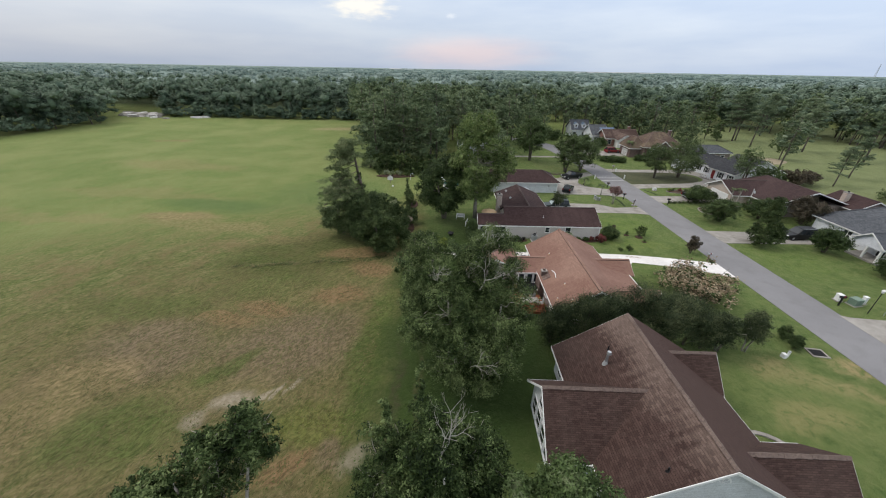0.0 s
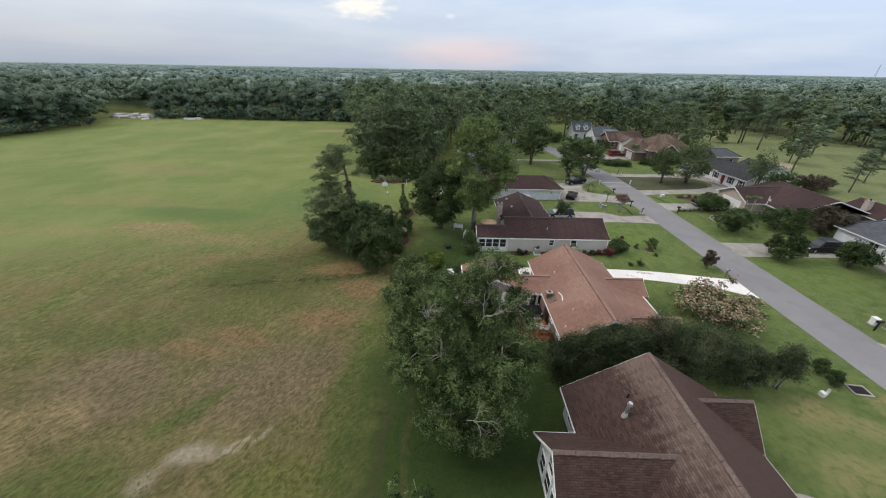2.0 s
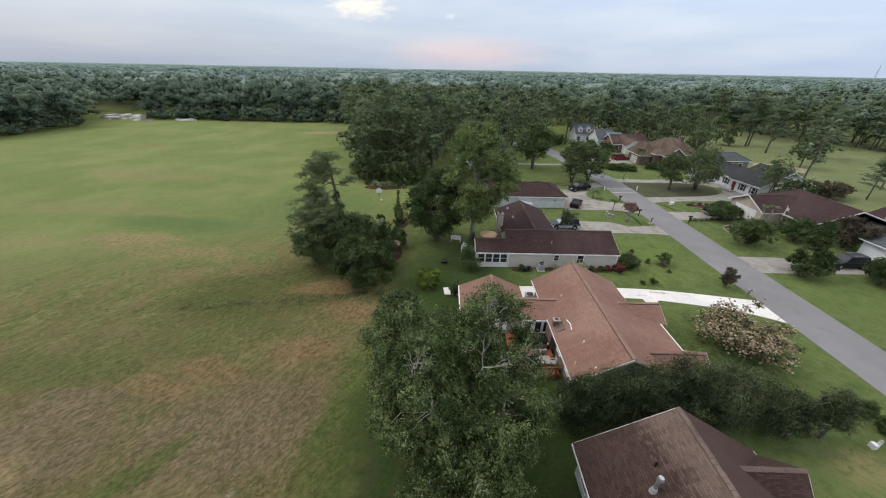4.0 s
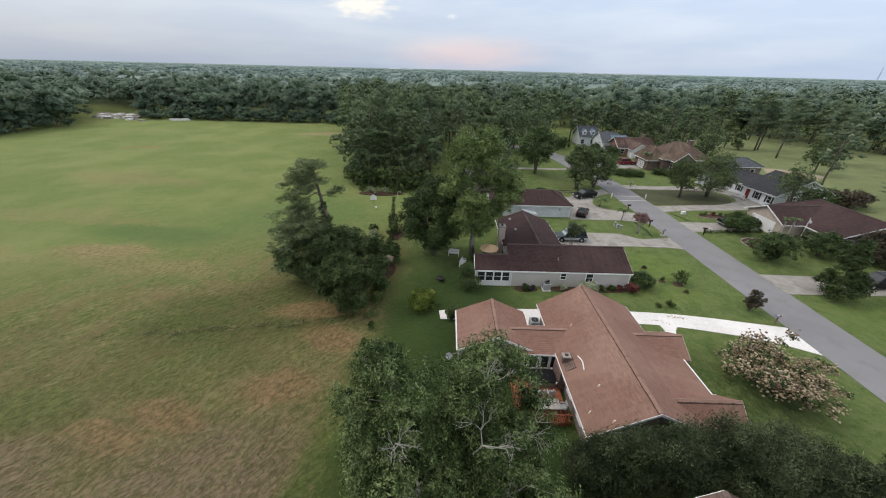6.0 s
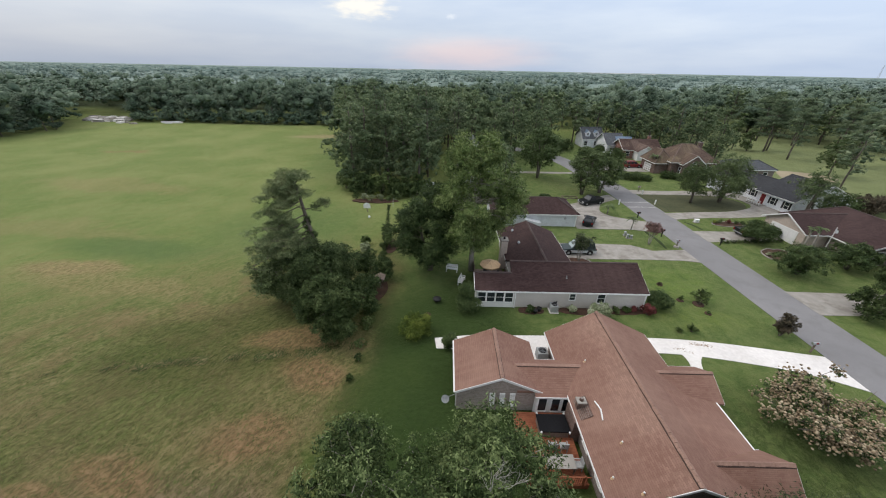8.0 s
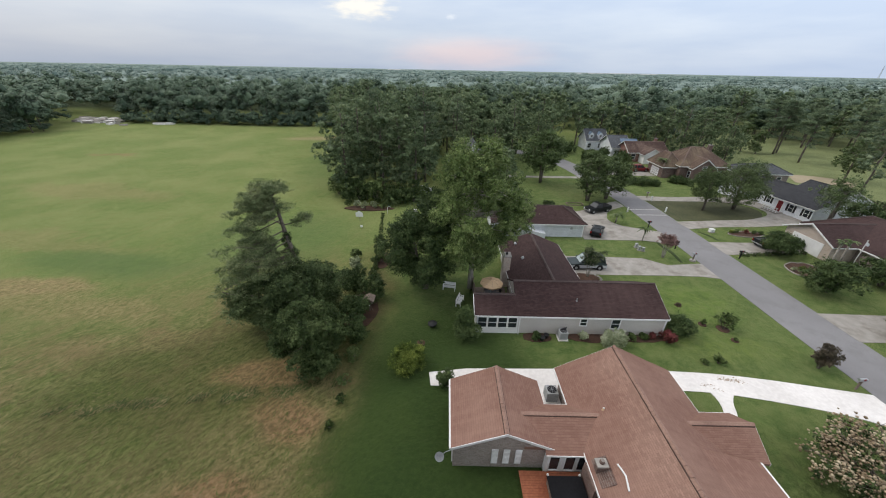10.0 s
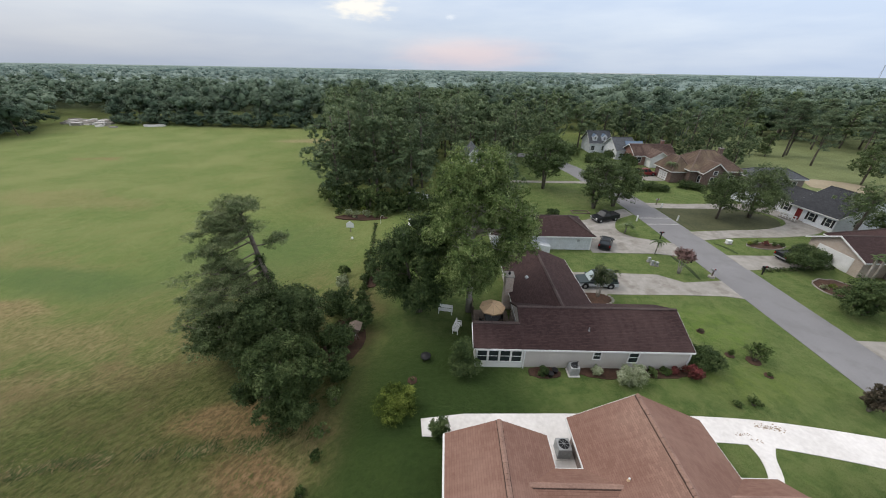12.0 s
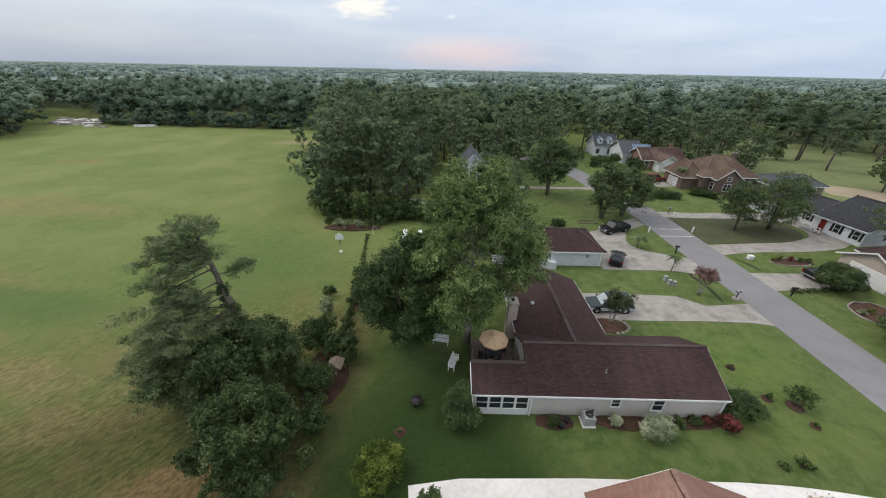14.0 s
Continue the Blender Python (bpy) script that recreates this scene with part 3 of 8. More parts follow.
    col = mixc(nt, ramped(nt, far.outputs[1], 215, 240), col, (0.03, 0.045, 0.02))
    nt.links.new(col, bsdf.inputs["Base Color"])
    bsdf.inputs["Roughness"].default_value, bsdf.inputs["Specular IOR Level"].default_value = 0.95, 0.1
    bsdf.inputs["Sheen Weight"].default_value, bsdf.inputs["Sheen Roughness"].default_value = 0.16, 0.5
    bsdf.inputs["Sheen Tint"].default_value = (0.62, 0.62, 0.30, 1)
    hgt = nd(nt, "ShaderNodeMath", {0: fine, 1: tuft}, operation="ADD").outputs[0]
    bumped(nt, bsdf, nd(nt, "ShaderNodeMath", {0: hgt, 1: blades}, operation="ADD").outputs[0], 0.9, 0.16)
    return m


class Build:
    """Gathers faces for one mesh."""

    def __init__(self):
        self.v, self.f, self.smooth = [], [], False

    def poly(self, pts):
        n = len(self.v)
        self.v += [tuple(p) for p in pts]
        self.f.append(tuple(range(n, n + len(pts))))
        return self

    def box(self, x0, x1, y0, y1, z0, z1, turn=0.0, taper=1.0):
        n, cx, cy = len(self.v), (x0 + x1) / 2, (y0 + y1) / 2
        c, s = math.cos(turn), math.sin(turn)
        for z, k in ((z0, 1.0), (z1, taper)):
            for x, y in ((x0, y0), (x1, y0), (x1, y1), (x0, y1)):
                dx, dy = (x - cx) * k, (y - cy) * k
                self.v.append((cx + dx * c - dy * s, cy + dx * s + dy * c, z))
        self.f += [tuple(n + i for i in q) for q in ((3, 2, 1, 0), (4, 5, 6, 7), (0, 1, 5, 4), (1, 2, 6, 5), (2, 3, 7, 6), (3, 0, 4, 7))]
        return self

    def prism(self, outline, axis, a, b):
        """A flat outline pushed along an axis: 'y' takes (x, z), 'x' takes (y, z), 'z' takes (x, y)."""
        n, k = len(self.v), len(outline)
        for d in (a, b):
            for p, q in outline:
                self.v.append((p, d, q) if axis == "y" else (d, p, q) if axis == "x" else (p, q, d))
        self.f += [tuple(n + i for i in range(k)), tuple(n + k + i for i in reversed(range(k)))]
        self.f += [(n + i, n + k + i, n + k + (i + 1) % k, n + (i + 1) % k) for i in range(k)]
        return self

    def tube(self, pts, radii, sides=7, ends=True):
        pts = [Vector(p) for p in pts]
        n = len(self.v)
        for i, p in enumerate(pts):
            d = (pts[min(i + 1, len(pts) - 1)] - pts[max(i - 1, 0)]).normalized()
            u = d.orthogonal().normalized()
            w = d.cross(u)
            for j in range(sides):
                a = 2 * math.pi * j / sides
                self.v.append(tuple(p + (u * math.cos(a) + w * math.sin(a)) * radii[i]))
        for i in range(len(pts) - 1):
            for j in range(sides):
                a, b = n + i * sides + j, n + i * sides + (j + 1) % sides
                self.f.append((a, b, b + sides, a + sides))
        if ends:
            self.f.append(tuple(n + j for j in reversed(range(sides))))
            self.f.append(tuple(n + (len(pts) - 1) * sides + j for j in range(sides)))
        return self

    def rod(self, x, y, z0, z1, r, sides=10, r1=None):
        return self.tube([(x, y, z0), (x, y, z1)], [r, r if r1 is None else r1], sides)

    def mesh(self, name, material, bevel=0.0, smooth=False):
        me = bpy.data.meshes.new(name)
        me.from_pydata(self.v, [], self.f)
        bm = bmesh.new()
        bm.from_mesh(me)
        bmesh.ops.recalc_face_normals(bm, faces=bm.faces)
        if bevel:
            bmesh.ops.bevel(bm, geom=bm.edges[:], offset=bevel, segments=2, affect="EDGES", profile=0.6)
        if smooth:
            for f in bm.faces:
                f.smooth = True
        bm.to_mesh(me)
        bm.free()
        me.materials.append(material)
        return me


def part(name, built, material, parent, label="", bevel=0.0, smooth=False):
    ob = new(name, built.mesh(name, material, bevel, smooth) if isinstance(built, Build) else built)
    ob.parent = parent
    if label:
        ob["label"] = label
    return ob


def thing(name, label, category, group="", kind="", at=(0, 0, 0), turn=0.0):
    ob = new(name)
    ob.matrix_basis = pose(*at, 0, 0, turn)
    ob.empty_display_size = 0.3
    return tagged(ob, label, category, group, kind)


def sheet(name, outline, z, material, label, category, thick=0.05, kind="structure"):
    """A slab of ground cover with a real edge."""
    b = Build().prism(outline, "z", z - thick - 0.1, z)
    return tagged(new(name, b.mesh(name, material)), label, category, kind=kind)


def smooth_line(pts, steps=6):
    """Points on a Catmull-Rom curve."""
    out = []
    for i in range(len(pts) - 1):
        p0, p1, p2, p3 = (Vector(pts[max(0, min(len(pts) - 1, j))]) for j in (i - 1, i, i + 1, i + 2))
        for k in range(steps):
            t = k / steps
            out.append(0.5 * ((2 * p1) + (p2 - p0) * t + (2 * p0 - 5 * p1 + 4 * p2 - p3) * t * t + (3 * p1 - p0 - 3 * p2 + p3) * t ** 3))
    return out + [Vector(pts[-1])]


def ribbon(name, line, widths, z, material, label, category, steps=6, parent=None):
    """A strip of road along a line: top and both edges."""
    pts = smooth_line(line, steps)
    ws = np.interp(np.linspace(0, 1, len(pts)), np.linspace(0, 1, len(widths)), widths)
    b, rows = Build(), []
    for i, p in enumerate(pts):
        d = (pts[min(i + 1, len(pts) - 1)] - pts[max(i - 1, 0)]).normalized()
        s = Vector((-d.y, d.x)) * ws[i] / 2
        rows.append([(p.x + s.x, p.y + s.y, z - 0.15), (p.x + s.x, p.y + s.y, z), (p.x, p.y, z + 0.03), (p.x - s.x, p.y - s.y, z), (p.x - s.x, p.y - s.y, z - 0.15)])
    for r in rows:
        b.v += r
    for i in range(len(rows) - 1):
        for j in range(4):
            a = i * 5 + j
            b.f.append((a, a + 1, a + 6, a + 5))
    ob = new(name, b.mesh(name, material))
    if parent:
        ob.parent = parent
        return ob
    return tagged(ob, label, category, kind="structure")


def ground_z(x, y):
    """Height of the ground: the field rolls a little."""
    if not (-205 < x < -6 and -45 < y < 225):
        return 0.0
    k = min(1.0, (-6 - x) / 8)
    z = k * (0.10 * noise.noise((x * 0.13, y * 0.13, 0.3)) + 0.25 * noise.noise((x * 0.03, y * 0.03, 7.0)) - 0.12)
    return z


def build_ground():
    xs = [-5000, -2500, -1200, -600, -300] + list(np.arange(-200, 121, 2.5)) + [160, 220, 320, 600, 1200, 2500, 5000]
    ys = [-1500, -500, -200, -100] + list(np.arange(-40, 221, 2.5)) + [260, 340, 600, 1200, 2500, 5000]
    v, f = [], []
    for y in ys:
        for x in xs:
            z = ground_z(x, y)
            v.append((x, y, z))
    w = len(xs)
    for i in range(len(ys) - 1):
        for j in range(w - 1):
            a = i * w + j
            f.append((a, a + 1, a + 1 + w, a + w))
    me = bpy.data.meshes.new("ground")
    me.from_pydata(v, [], f)
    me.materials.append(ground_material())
    for p in me.polygons:
        p.use_smooth = True
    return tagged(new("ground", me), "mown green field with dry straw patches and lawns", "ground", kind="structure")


build_ground()

# ---- road and drives ----
tagged(ribbon("road", [(40.9, -120), (40.9, -40), (40.9, 20), (40.7, 60), (40.5, 80), (40.0, 90), (38.4, 102), (36.8, 113), (33.4, 124), (25, 133), (12, 139)], [5.9, 5.9, 5.9, 5.9, 5.9, 5.7, 5.2], 0.03, ASPHALT,
              "grey worn asphalt street without kerbs", "road", 8))


def slab_drive(name, outline, material, label, z=0.045):
    return sheet(name, outline, z, material, label, "driveway")


def curve2(pts, steps=5):
    return [tuple(p) for p in smooth_line(pts, steps)]


# white drive of the terracotta house, sweeping to the street
slab_drive("driveway", [(0.7, 40.0), (0.9, 38.6), (9.2, 38.4), (9.2, 36.0), (12, 36.0), (12, 38.6), (21.5, 38.6)] + curve2([(22.5, 38.6), (25.5, 38.35), (30.0, 37.5), (34.2, 36.4), (37.85, 34.6)])
           + curve2([(37.85, 38.6), (34.5, 39.2), (30.0, 40.0), (26.0, 40.5), (22.2, 40.7)]) + [(12, 40.7), (4, 40.5)], CONCRETE, "bright white concrete driveway with dark stains")
slab_drive("footpath", curve2([(24.2, 38.7), (24.3, 37.6), (23.9, 36.4), (22.9, 35.0)]) + curve2([(23.6, 34.6), (24.8, 36.2), (25.4, 37.5), (26.2, 38.5)]), CONCRETE, "narrow white concrete garden path", 0.05)
slab_drive("driveway", [(17.3, 57.0), (24, 56.9), (30.5, 57.05), (35.8, 56.95), (37.75, 56.5), (37.75, 60.4), (32.7, 59.8), (30.2, 61.6), (25, 61.8), (17.3, 61.8)], CONCRETE_OLD, "weathered grey concrete driveway with cracks")
slab_drive("driveway", [(24, 67.5), (33.5, 67.5), (37.85, 66.3), (37.85, 71.0)] + curve2([(34.6, 72.3), (32.4, 73.3), (31.2, 75.4), (31.6, 77.5), (33.4, 80.5), (37.3, 83.0)]) + [(36.9, 86.0)]
           + curve2([(33.6, 84.3), (29.0, 81.0), (26.5, 79.6), (23.5, 79.4), (17.5, 78.6)]) + [(17.5, 77.2), (24, 77.0)], CONCRETE_OLD, "pale concrete driveway forked round a grass island")
slab_drive("driveway", [(43.4, 63.2), (49.9, 64.0), (57, 64.4), (57, 67.6), (43.4, 67.4)], CONCRETE_OLD, "grey concrete driveway beside a clipped hedge")
slab_drive("driveway", [(43.6, 45.0), (61, 45.2), (61, 49.2), (43.6, 49.6)], CONCRETE_OLD, "grey concrete driveway with a parked dark car")
loop = thing("horseshoe_drive", "pale concrete horseshoe driveway round a shaded island", "driveway", kind="structure")
ribbon("driveway_strip", [(43.3, 74.0), (50, 75.0), (58, 75.8), (64.5, 78.2), (67.0, 82.5), (64.5, 87.2), (58, 88.3), (50, 88.0), (42.8, 88.2)], [3.2, 2.8, 3.2, 4.6, 6.0, 4.6, 3.0, 2.6, 2.8], 0.05, CONCRETE_OLD, "", "", 6, loop)
# thin dull turf, darkened further: the oaks' shade is put into its colour
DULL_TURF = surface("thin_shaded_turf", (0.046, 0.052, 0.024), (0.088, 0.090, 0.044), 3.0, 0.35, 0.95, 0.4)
sheet("island_turf", curve2([(43.75, 76.2), (50, 76.6), (58, 77.6), (61.5, 79.2), (63.0, 82.4), (61.5, 85.2), (58, 86.6), (50, 86.5), (43.5, 86.6)]), 0.035, DULL_TURF, "thin dull turf with the oaks' shade in its colour", "lawn", 0.0)
FURROW = surface("rank_ditch_grass", (0.022, 0.036, 0.010), (0.052, 0.074, 0.022), 3.0, 0.6, 0.95, 0.5)
for line in ([(35.5, 68.6), (35.2, 66.0), (35.5, 63.6), (35.2, 60.6)], [(44.8, 83.5), (44.7, 80.5), (45.0, 78.0), (44.7, 76.4)], [(44.4, 71.4), (45.2, 70.0), (45.6, 68.0)]):
    ribbon("ditch", line, [0.25, 0.55, 0.6, 0.3], 0.012, FURROW, "shallow grassy furrow beside the street", "ditch", 4)
slab_drive("driveway", [(43.6, 27.3), (44.4, 26.95), (52, 26.0), (52, 21.5), (43.6, 21.0)], CONCRETE_OLD, "pale concrete driveway mouth beside the garden lamp")
slab_drive("footpath", [(15, 102.3), (36.0, 102.6), (36.0, 104.2), (15, 103.9)], CONCRETE_OLD, "pale concrete path to the street")
slab_drive("driveway", [(40.5, 107), (53, 106), (56, 106), (56, 113.6), (41, 113.5)], CONCRETE_OLD, "grey concrete parking apron before the brick house")
slab_drive("sand_trap", curve2([(89, 103), (96, 98.5), (103, 102), (102, 107), (94, 110), (89, 103)]), SAND, "pale sandy track at the edge of the golf course")


# ---- houses ----
def roof_shape(x0, x1, y0, y1, axis, ez, rz, ridge=None, hips=(0.0, 0.0), thick=0.16, ez1=None):
    """Roof over the given outline, with its ridge along axis."""
    e1 = ez if ez1 is None else ez1
    if axis == "y":
        r = (x0 + x1) / 2 if ridge is None else ridge
        top = [(x0, y0, ez), (r, y0 + hips[0], rz), (x1, y0, e1), (x0, y1, ez), (r, y1 - hips[1], rz), (x1, y1, e1)]
    else:
        r = (y0 + y1) / 2 if ridge is None else ridge
        top = [(x0, y0, ez), (x0 + hips[0], r, rz), (x0, y1, e1), (x1, y0, ez), (x1 - hips[1], r, rz), (x1, y1, e1)]
    b = Build()
    b.v = top + [(x, y, z - thick) for x, y, z in top]
    b.f = [(0, 1, 4, 3), (1, 2, 5, 4), (6, 9, 10, 7), (7, 10, 11, 8), (0, 3, 9, 6), (2, 8, 11, 5)]
    for a, c, d, h in ((0, 1, 2, hips[0]), (3, 4, 5, hips[1])):
        if h:
            b.f += [(a, c, d), (a + 6, c + 6, d + 6), (a, d, d + 6, a + 6)]
        else:
            b.f += [(a, c, c + 6, a + 6), (c, d, d + 6, c + 6)]
    return b, top, r


def board(b, p, q, deep, out, drop, up=0.015):
    """A trim board from p to q, its top edge at the roof's edge."""
    p, q, o = Vector(p), Vector(q), Vector(out)
    n = len(b.v)
    for e in (p, q):
        for s, z in ((0.002, up), (deep, up), (deep, -drop), (0.002, -drop)):
            b.v.append(tuple(e + o * s + Vector((0, 0, z))))
    b.f += [(n, n + 1, n + 2, n + 3), (n + 7, n + 6, n + 5, n + 4), (n, n + 4, n + 5, n + 1), (n + 1, n + 5, n + 6, n + 2), (n + 2, n + 6, n + 7, n + 3), (n + 3, n + 7, n + 4, n)]


def fascia(house, p, q, deep, out, drop, material=None, up=0.015):
    b = Build()
    board(b, p, q, deep, out, drop, up)
    return part("fascia_board", b, material or WHITE, house)


def wing(house, x0, x1, y0, y1, axis, ez, rz, roof, wall, cap, ridge=None, hips=(0.0, 0.0), over=0.4, trim=None, z0=-0.05, cap_width=0.15, skip=(), ez1=None):
    """One roofed block of a house: walls, roof, fascia boards and ridge caps."""
    trim = trim or WHITE
    b, top, r = roof_shape(x0, x1, y0, y1, axis, ez, rz, ridge, hips, 0.16, ez1)
    e1 = ez if ez1 is None else ez1
    part("roof", b, roof, house)
    a0, a1 = (x0, x1) if axis == "y" else (y0, y1)
    b0, b1 = (y0, y1) if axis == "y" else (x0, x1)

    def under(a):
        return (ez + (rz - ez) * (a - a0) / (r - a0) if a < r else e1 + (rz - e1) * (a1 - a) / (a1 - r)) - 0.16

    w = Build()
    if any(hips):
        w.prism([(a0 + over, z0), (a1 - over, z0), (a1 - over, ez - 0.02), (a0 + over, ez - 0.02)], axis, b0 + over, b1 - over)
    else:
        w.prism([(a0 + over, z0), (a1 - over, z0), (a1 - over, under(a1 - over)), (r, under(r)), (a0 + over, under(a0 + over))], axis, b0 + over, b1 - over)
    part("wall", w, wall, house)
    outs = ((-1, 0, 0), (1, 0, 0), (0, -1, 0), (0, 1, 0)) if axis == "y" else ((0, -1, 0), (0, 1, 0), (-1, 0, 0), (1, 0, 0))
    if "e0" not in skip:
        fascia(house, top[0], top[3], 0.05, outs[0], 0.19, trim, -0.03)
    if "e1" not in skip:
        fascia(house, top[2], top[5], 0.05, outs[1], 0.19, trim, -0.03)
    for i, (a, c, d), h, o in ((0, (0, 1, 2), hips[0], outs[2]), (1, (3, 4, 5), hips[1], outs[3])):
        if f"g{i}" in skip:
            continue
        if h:
            fascia(house, top[a], top[d], 0.05, o, 0.19, trim, -0.03)
        else:
            fascia(house, top[a], top[c], 0.04, o, 0.21, trim, -0.035 if o[0] > 0 or o[1] > 0 else 0.0)
            fascia(house, top[c], top[d], 0.04, o, 0.21, trim, -0.035 if o[0] > 0 or o[1] > 0 else 0.0)
    k, lift = cap_width, 0.075
    s0, s1 = (rz - ez) / (r - a0), (rz - e1) / (a1 - r)
    # overlapping cap shingles, each lying a little differently
    c0, c1 = b0 + hips[0] + 0.01, b1 - hips[1] - 0.01
    laps = max(1, int((c1 - c0) / 0.30)) if r < 30 else 1
    cr = random.Random(int(100 * c0 + rz * 10))
    for i in range(laps):
        q, g = cr.uniform(-0.018, 0.018) if laps > 1 else 0.0, k * (cr.uniform(0.9, 1.1) if laps > 1 else 1.0)
        c = Build().prism([(r - g, rz - g * s0 + lift - 0.035), (r + g, rz - g * s1 + lift - 0.035), (r + g, rz - g * s1 + lift + q), (r, rz + lift + 0.01 + q), (r - g, rz - g * s0 + lift + q)], axis, c0 + (c1 - c0) * i / laps, c0 + (c1 - c0) * (i + 1) / laps - (0.012 if laps > 1 else 0.0))
        part("cap_shingle" if laps > 1 else "ridge_cap", c, cap, house)
    for i in (0, 1):
        if hips[i]:
            for e in ((0, 2), (3, 5))[i]:
                part("hip_cap", Build().tube([Vector(top[e]) + Vector((0, 0, 0.01)), Vector(top[(1, 4)[i]]) + Vector((0, 0, 0.01))], [0.13, 0.13], 6), cap, house)
    # added dark strip that draws the thin dark lines beside the cap
    if cap is CAP_TAN:
        k, lift = cap_width + 0.035, 0.03
        part("ridge_seam", Build().prism([(r - k, rz - k * s0), (r + k, rz - k * s1), (r + k, rz - k * s1 + lift), (r, rz + lift), (r - k, rz - k * s0 + lift)], axis, b0 + 0.03, b1 - 0.03), SEAM_DARK, house, "dark strip along the ridge cap's edges")


def window(house, x, y, z, w, h, facing, sash=2, panes=1, trim=None, shutters=None, name="window"):
    """A framed window with its panes; (x, y, z) is the middle of its foot, on the wall's face."""
    d = {"s": (0, -1), "n": (0, 1), "w": (-1, 0), "e": (1, 0)}[facing]
    ux, uy = -d[1], d[0]

    def bx(b, a0, a1, z0, z1, n0, n1):
        c0 = (x + ux * a0 + d[0] * n0, y + uy * a0 + d[1] * n0)
        c1 = (x + ux * a1 + d[0] * n1, y + uy * a1 + d[1] * n1)
        b.box(min(c0[0], c1[0]), max(c0[0], c1[0]), min(c0[1], c1[1]), max(c0[1], c1[1]), z + z0, z + z1)

    t = 0.07
    fr = Build()
    bx(fr, -w / 2 - t, -w / 2, -t, h + t, -0.02, 0.06)
    bx(fr, w / 2, w / 2 + t, -t, h + t, -0.02, 0.06)
    bx(fr, -w / 2, w / 2, h, h + t, -0.02, 0.06)
    bx(fr, -w / 2, w / 2, -t, 0, -0.02, 0.08)
    holder = part(name, fr, trim or WHITE, house, "white framed window")
    for i in range(panes):
        for j in range(sash):
            a0, a1 = -w / 2 + w * i / panes, -w / 2 + w * (i + 1) / panes
            g = Build()
            bx(g, a0 + 0.025, a1 - 0.025, h * j / sash + 0.025, h * (j + 1) / sash - 0.025, 0.0, 0.02)
            part("pane", g, GLASS, holder, "dark glass pane")
    for i in range(1, panes):
        a, m = -w / 2 + w * i / panes, Build()
        bx(m, a - 0.035, a + 0.035, 0, h, -0.01, 0.045)
        part("mullion", m, trim or WHITE, holder)
    for j in range(1, sash):
        m = Build()
        bx(m, -w / 2, w / 2, h * j / sash - 0.025, h * j / sash + 0.025, -0.01, 0.04)
        part("mullion", m, trim or WHITE, holder)
    if shutters:
        for s in (-1, 1):
            sh = Build()
            a = s * (w / 2 + t + 0.2)
            bx(sh, a - 0.17, a + 0.17, -0.03, h + 0.03, 0.0, 0.05)
            part("shutter", sh, shutters, house, "dark shutter")
    return holder


def panel_door(house, x, y, w, h, facing, rows=4, cols=4, name="garage_door", material=None):
    d = {"s": (0, -1), "n": (0, 1), "w": (-1, 0), "e": (1, 0)}[facing]
    ux, uy = -d[1], d[0]
    b = Build()

    def bx(a0, a1, z0, z1, n1):
        c0, c1 = (x + ux * a0 - d[0] * 0.02, y + uy * a0 - d[1] * 0.02), (x + ux * a1 + d[0] * n1, y + uy * a1 + d[1] * n1)
        b.box(min(c0[0], c1[0]), max(c0[0], c1[0]), min(c0[1], c1[1]), max(c0[1], c1[1]), z0, z1)

    bx(-w / 2, w / 2, 0.02, h, 0.03)
    for i in range(cols):
        for j in range(rows):
            bx(-w / 2 + w * (i + 0.08) / cols, -w / 2 + w * (i + 0.92) / cols, 0.02 + h * (j + 0.1) / rows, 0.02 + h * (j + 0.9) / rows, 0.055)
    return part(name, b, material or WHITE, house, "white panelled door")


def vent_pipe(house, x, y, z, h=0.35, r=0.05, material=None, boot=True):
    b = Build().rod(x, y, z - 0.15, z + h, r, 10)
    p = part("vent_pipe", b, material or STEEL, house, "short metal vent pipe", smooth=False)
    if boot:
        part("flashing", Build().rod(x, y, z - 0.12, z + 0.06, r + 0.09, 10, r + 0.02), material or STEEL, p)
    return p


def chimney(house, x, y, wx, wy, z0, z1, material, pots=1):
    b = Build().box(x - wx / 2, x + wx / 2, y - wy / 2, y + wy / 2, z0, z1)
    c = part("chimney", b, material, house, "brick chimney", bevel=0.015)
    part("chimney_cap", Build().box(x - wx / 2 - 0.07, x + wx / 2 + 0.07, y - wy / 2 - 0.07, y + wy / 2 + 0.07, z1 - 0.02, z1 + 0.1), CONCRETE_OLD, c, "pale concrete chimney cap", bevel=0.02)
    if pots:
        part("flue", Build().rod(x, y, z1 + 0.05, z1 + 0.38, 0.14, 12, 0.12), BLACK, c, "dark flue")
    return c


def gutter(house, p, q, drop_at=None, z0=0.0):
    b = Build()
    b.tube([p, q], [0.06, 0.06], 6)
    g = part("gutter", b, WHITE, house, "white rain gutter")
    if drop_at:
        part("downpipe", Build().box(drop_at[0] - 0.04, drop_at[0] + 0.04, drop_at[1] - 0.04, drop_at[1] + 0.04, z0, p[2]), WHITE, g)


# the near house with the dark brown roof
h1 = thing("house", "pale siding house with a stained dark brown shingle roof", "house", at=(0, 0, 0))
h1.matrix_basis = Matrix.Translation((14.75, 13.0, 0)) @ Matrix.Rotation(radians(-1.0), 4, "Z") @ Matrix.Translation((-14.75, -13.0, 0))
wing(h1, 9.15, 20.58, 6.6, 18.95, "y", 2.4, 6.2, ROOF_STAINED, SIDING, CAP_BROWN, ridge=14.65, over=0.45)
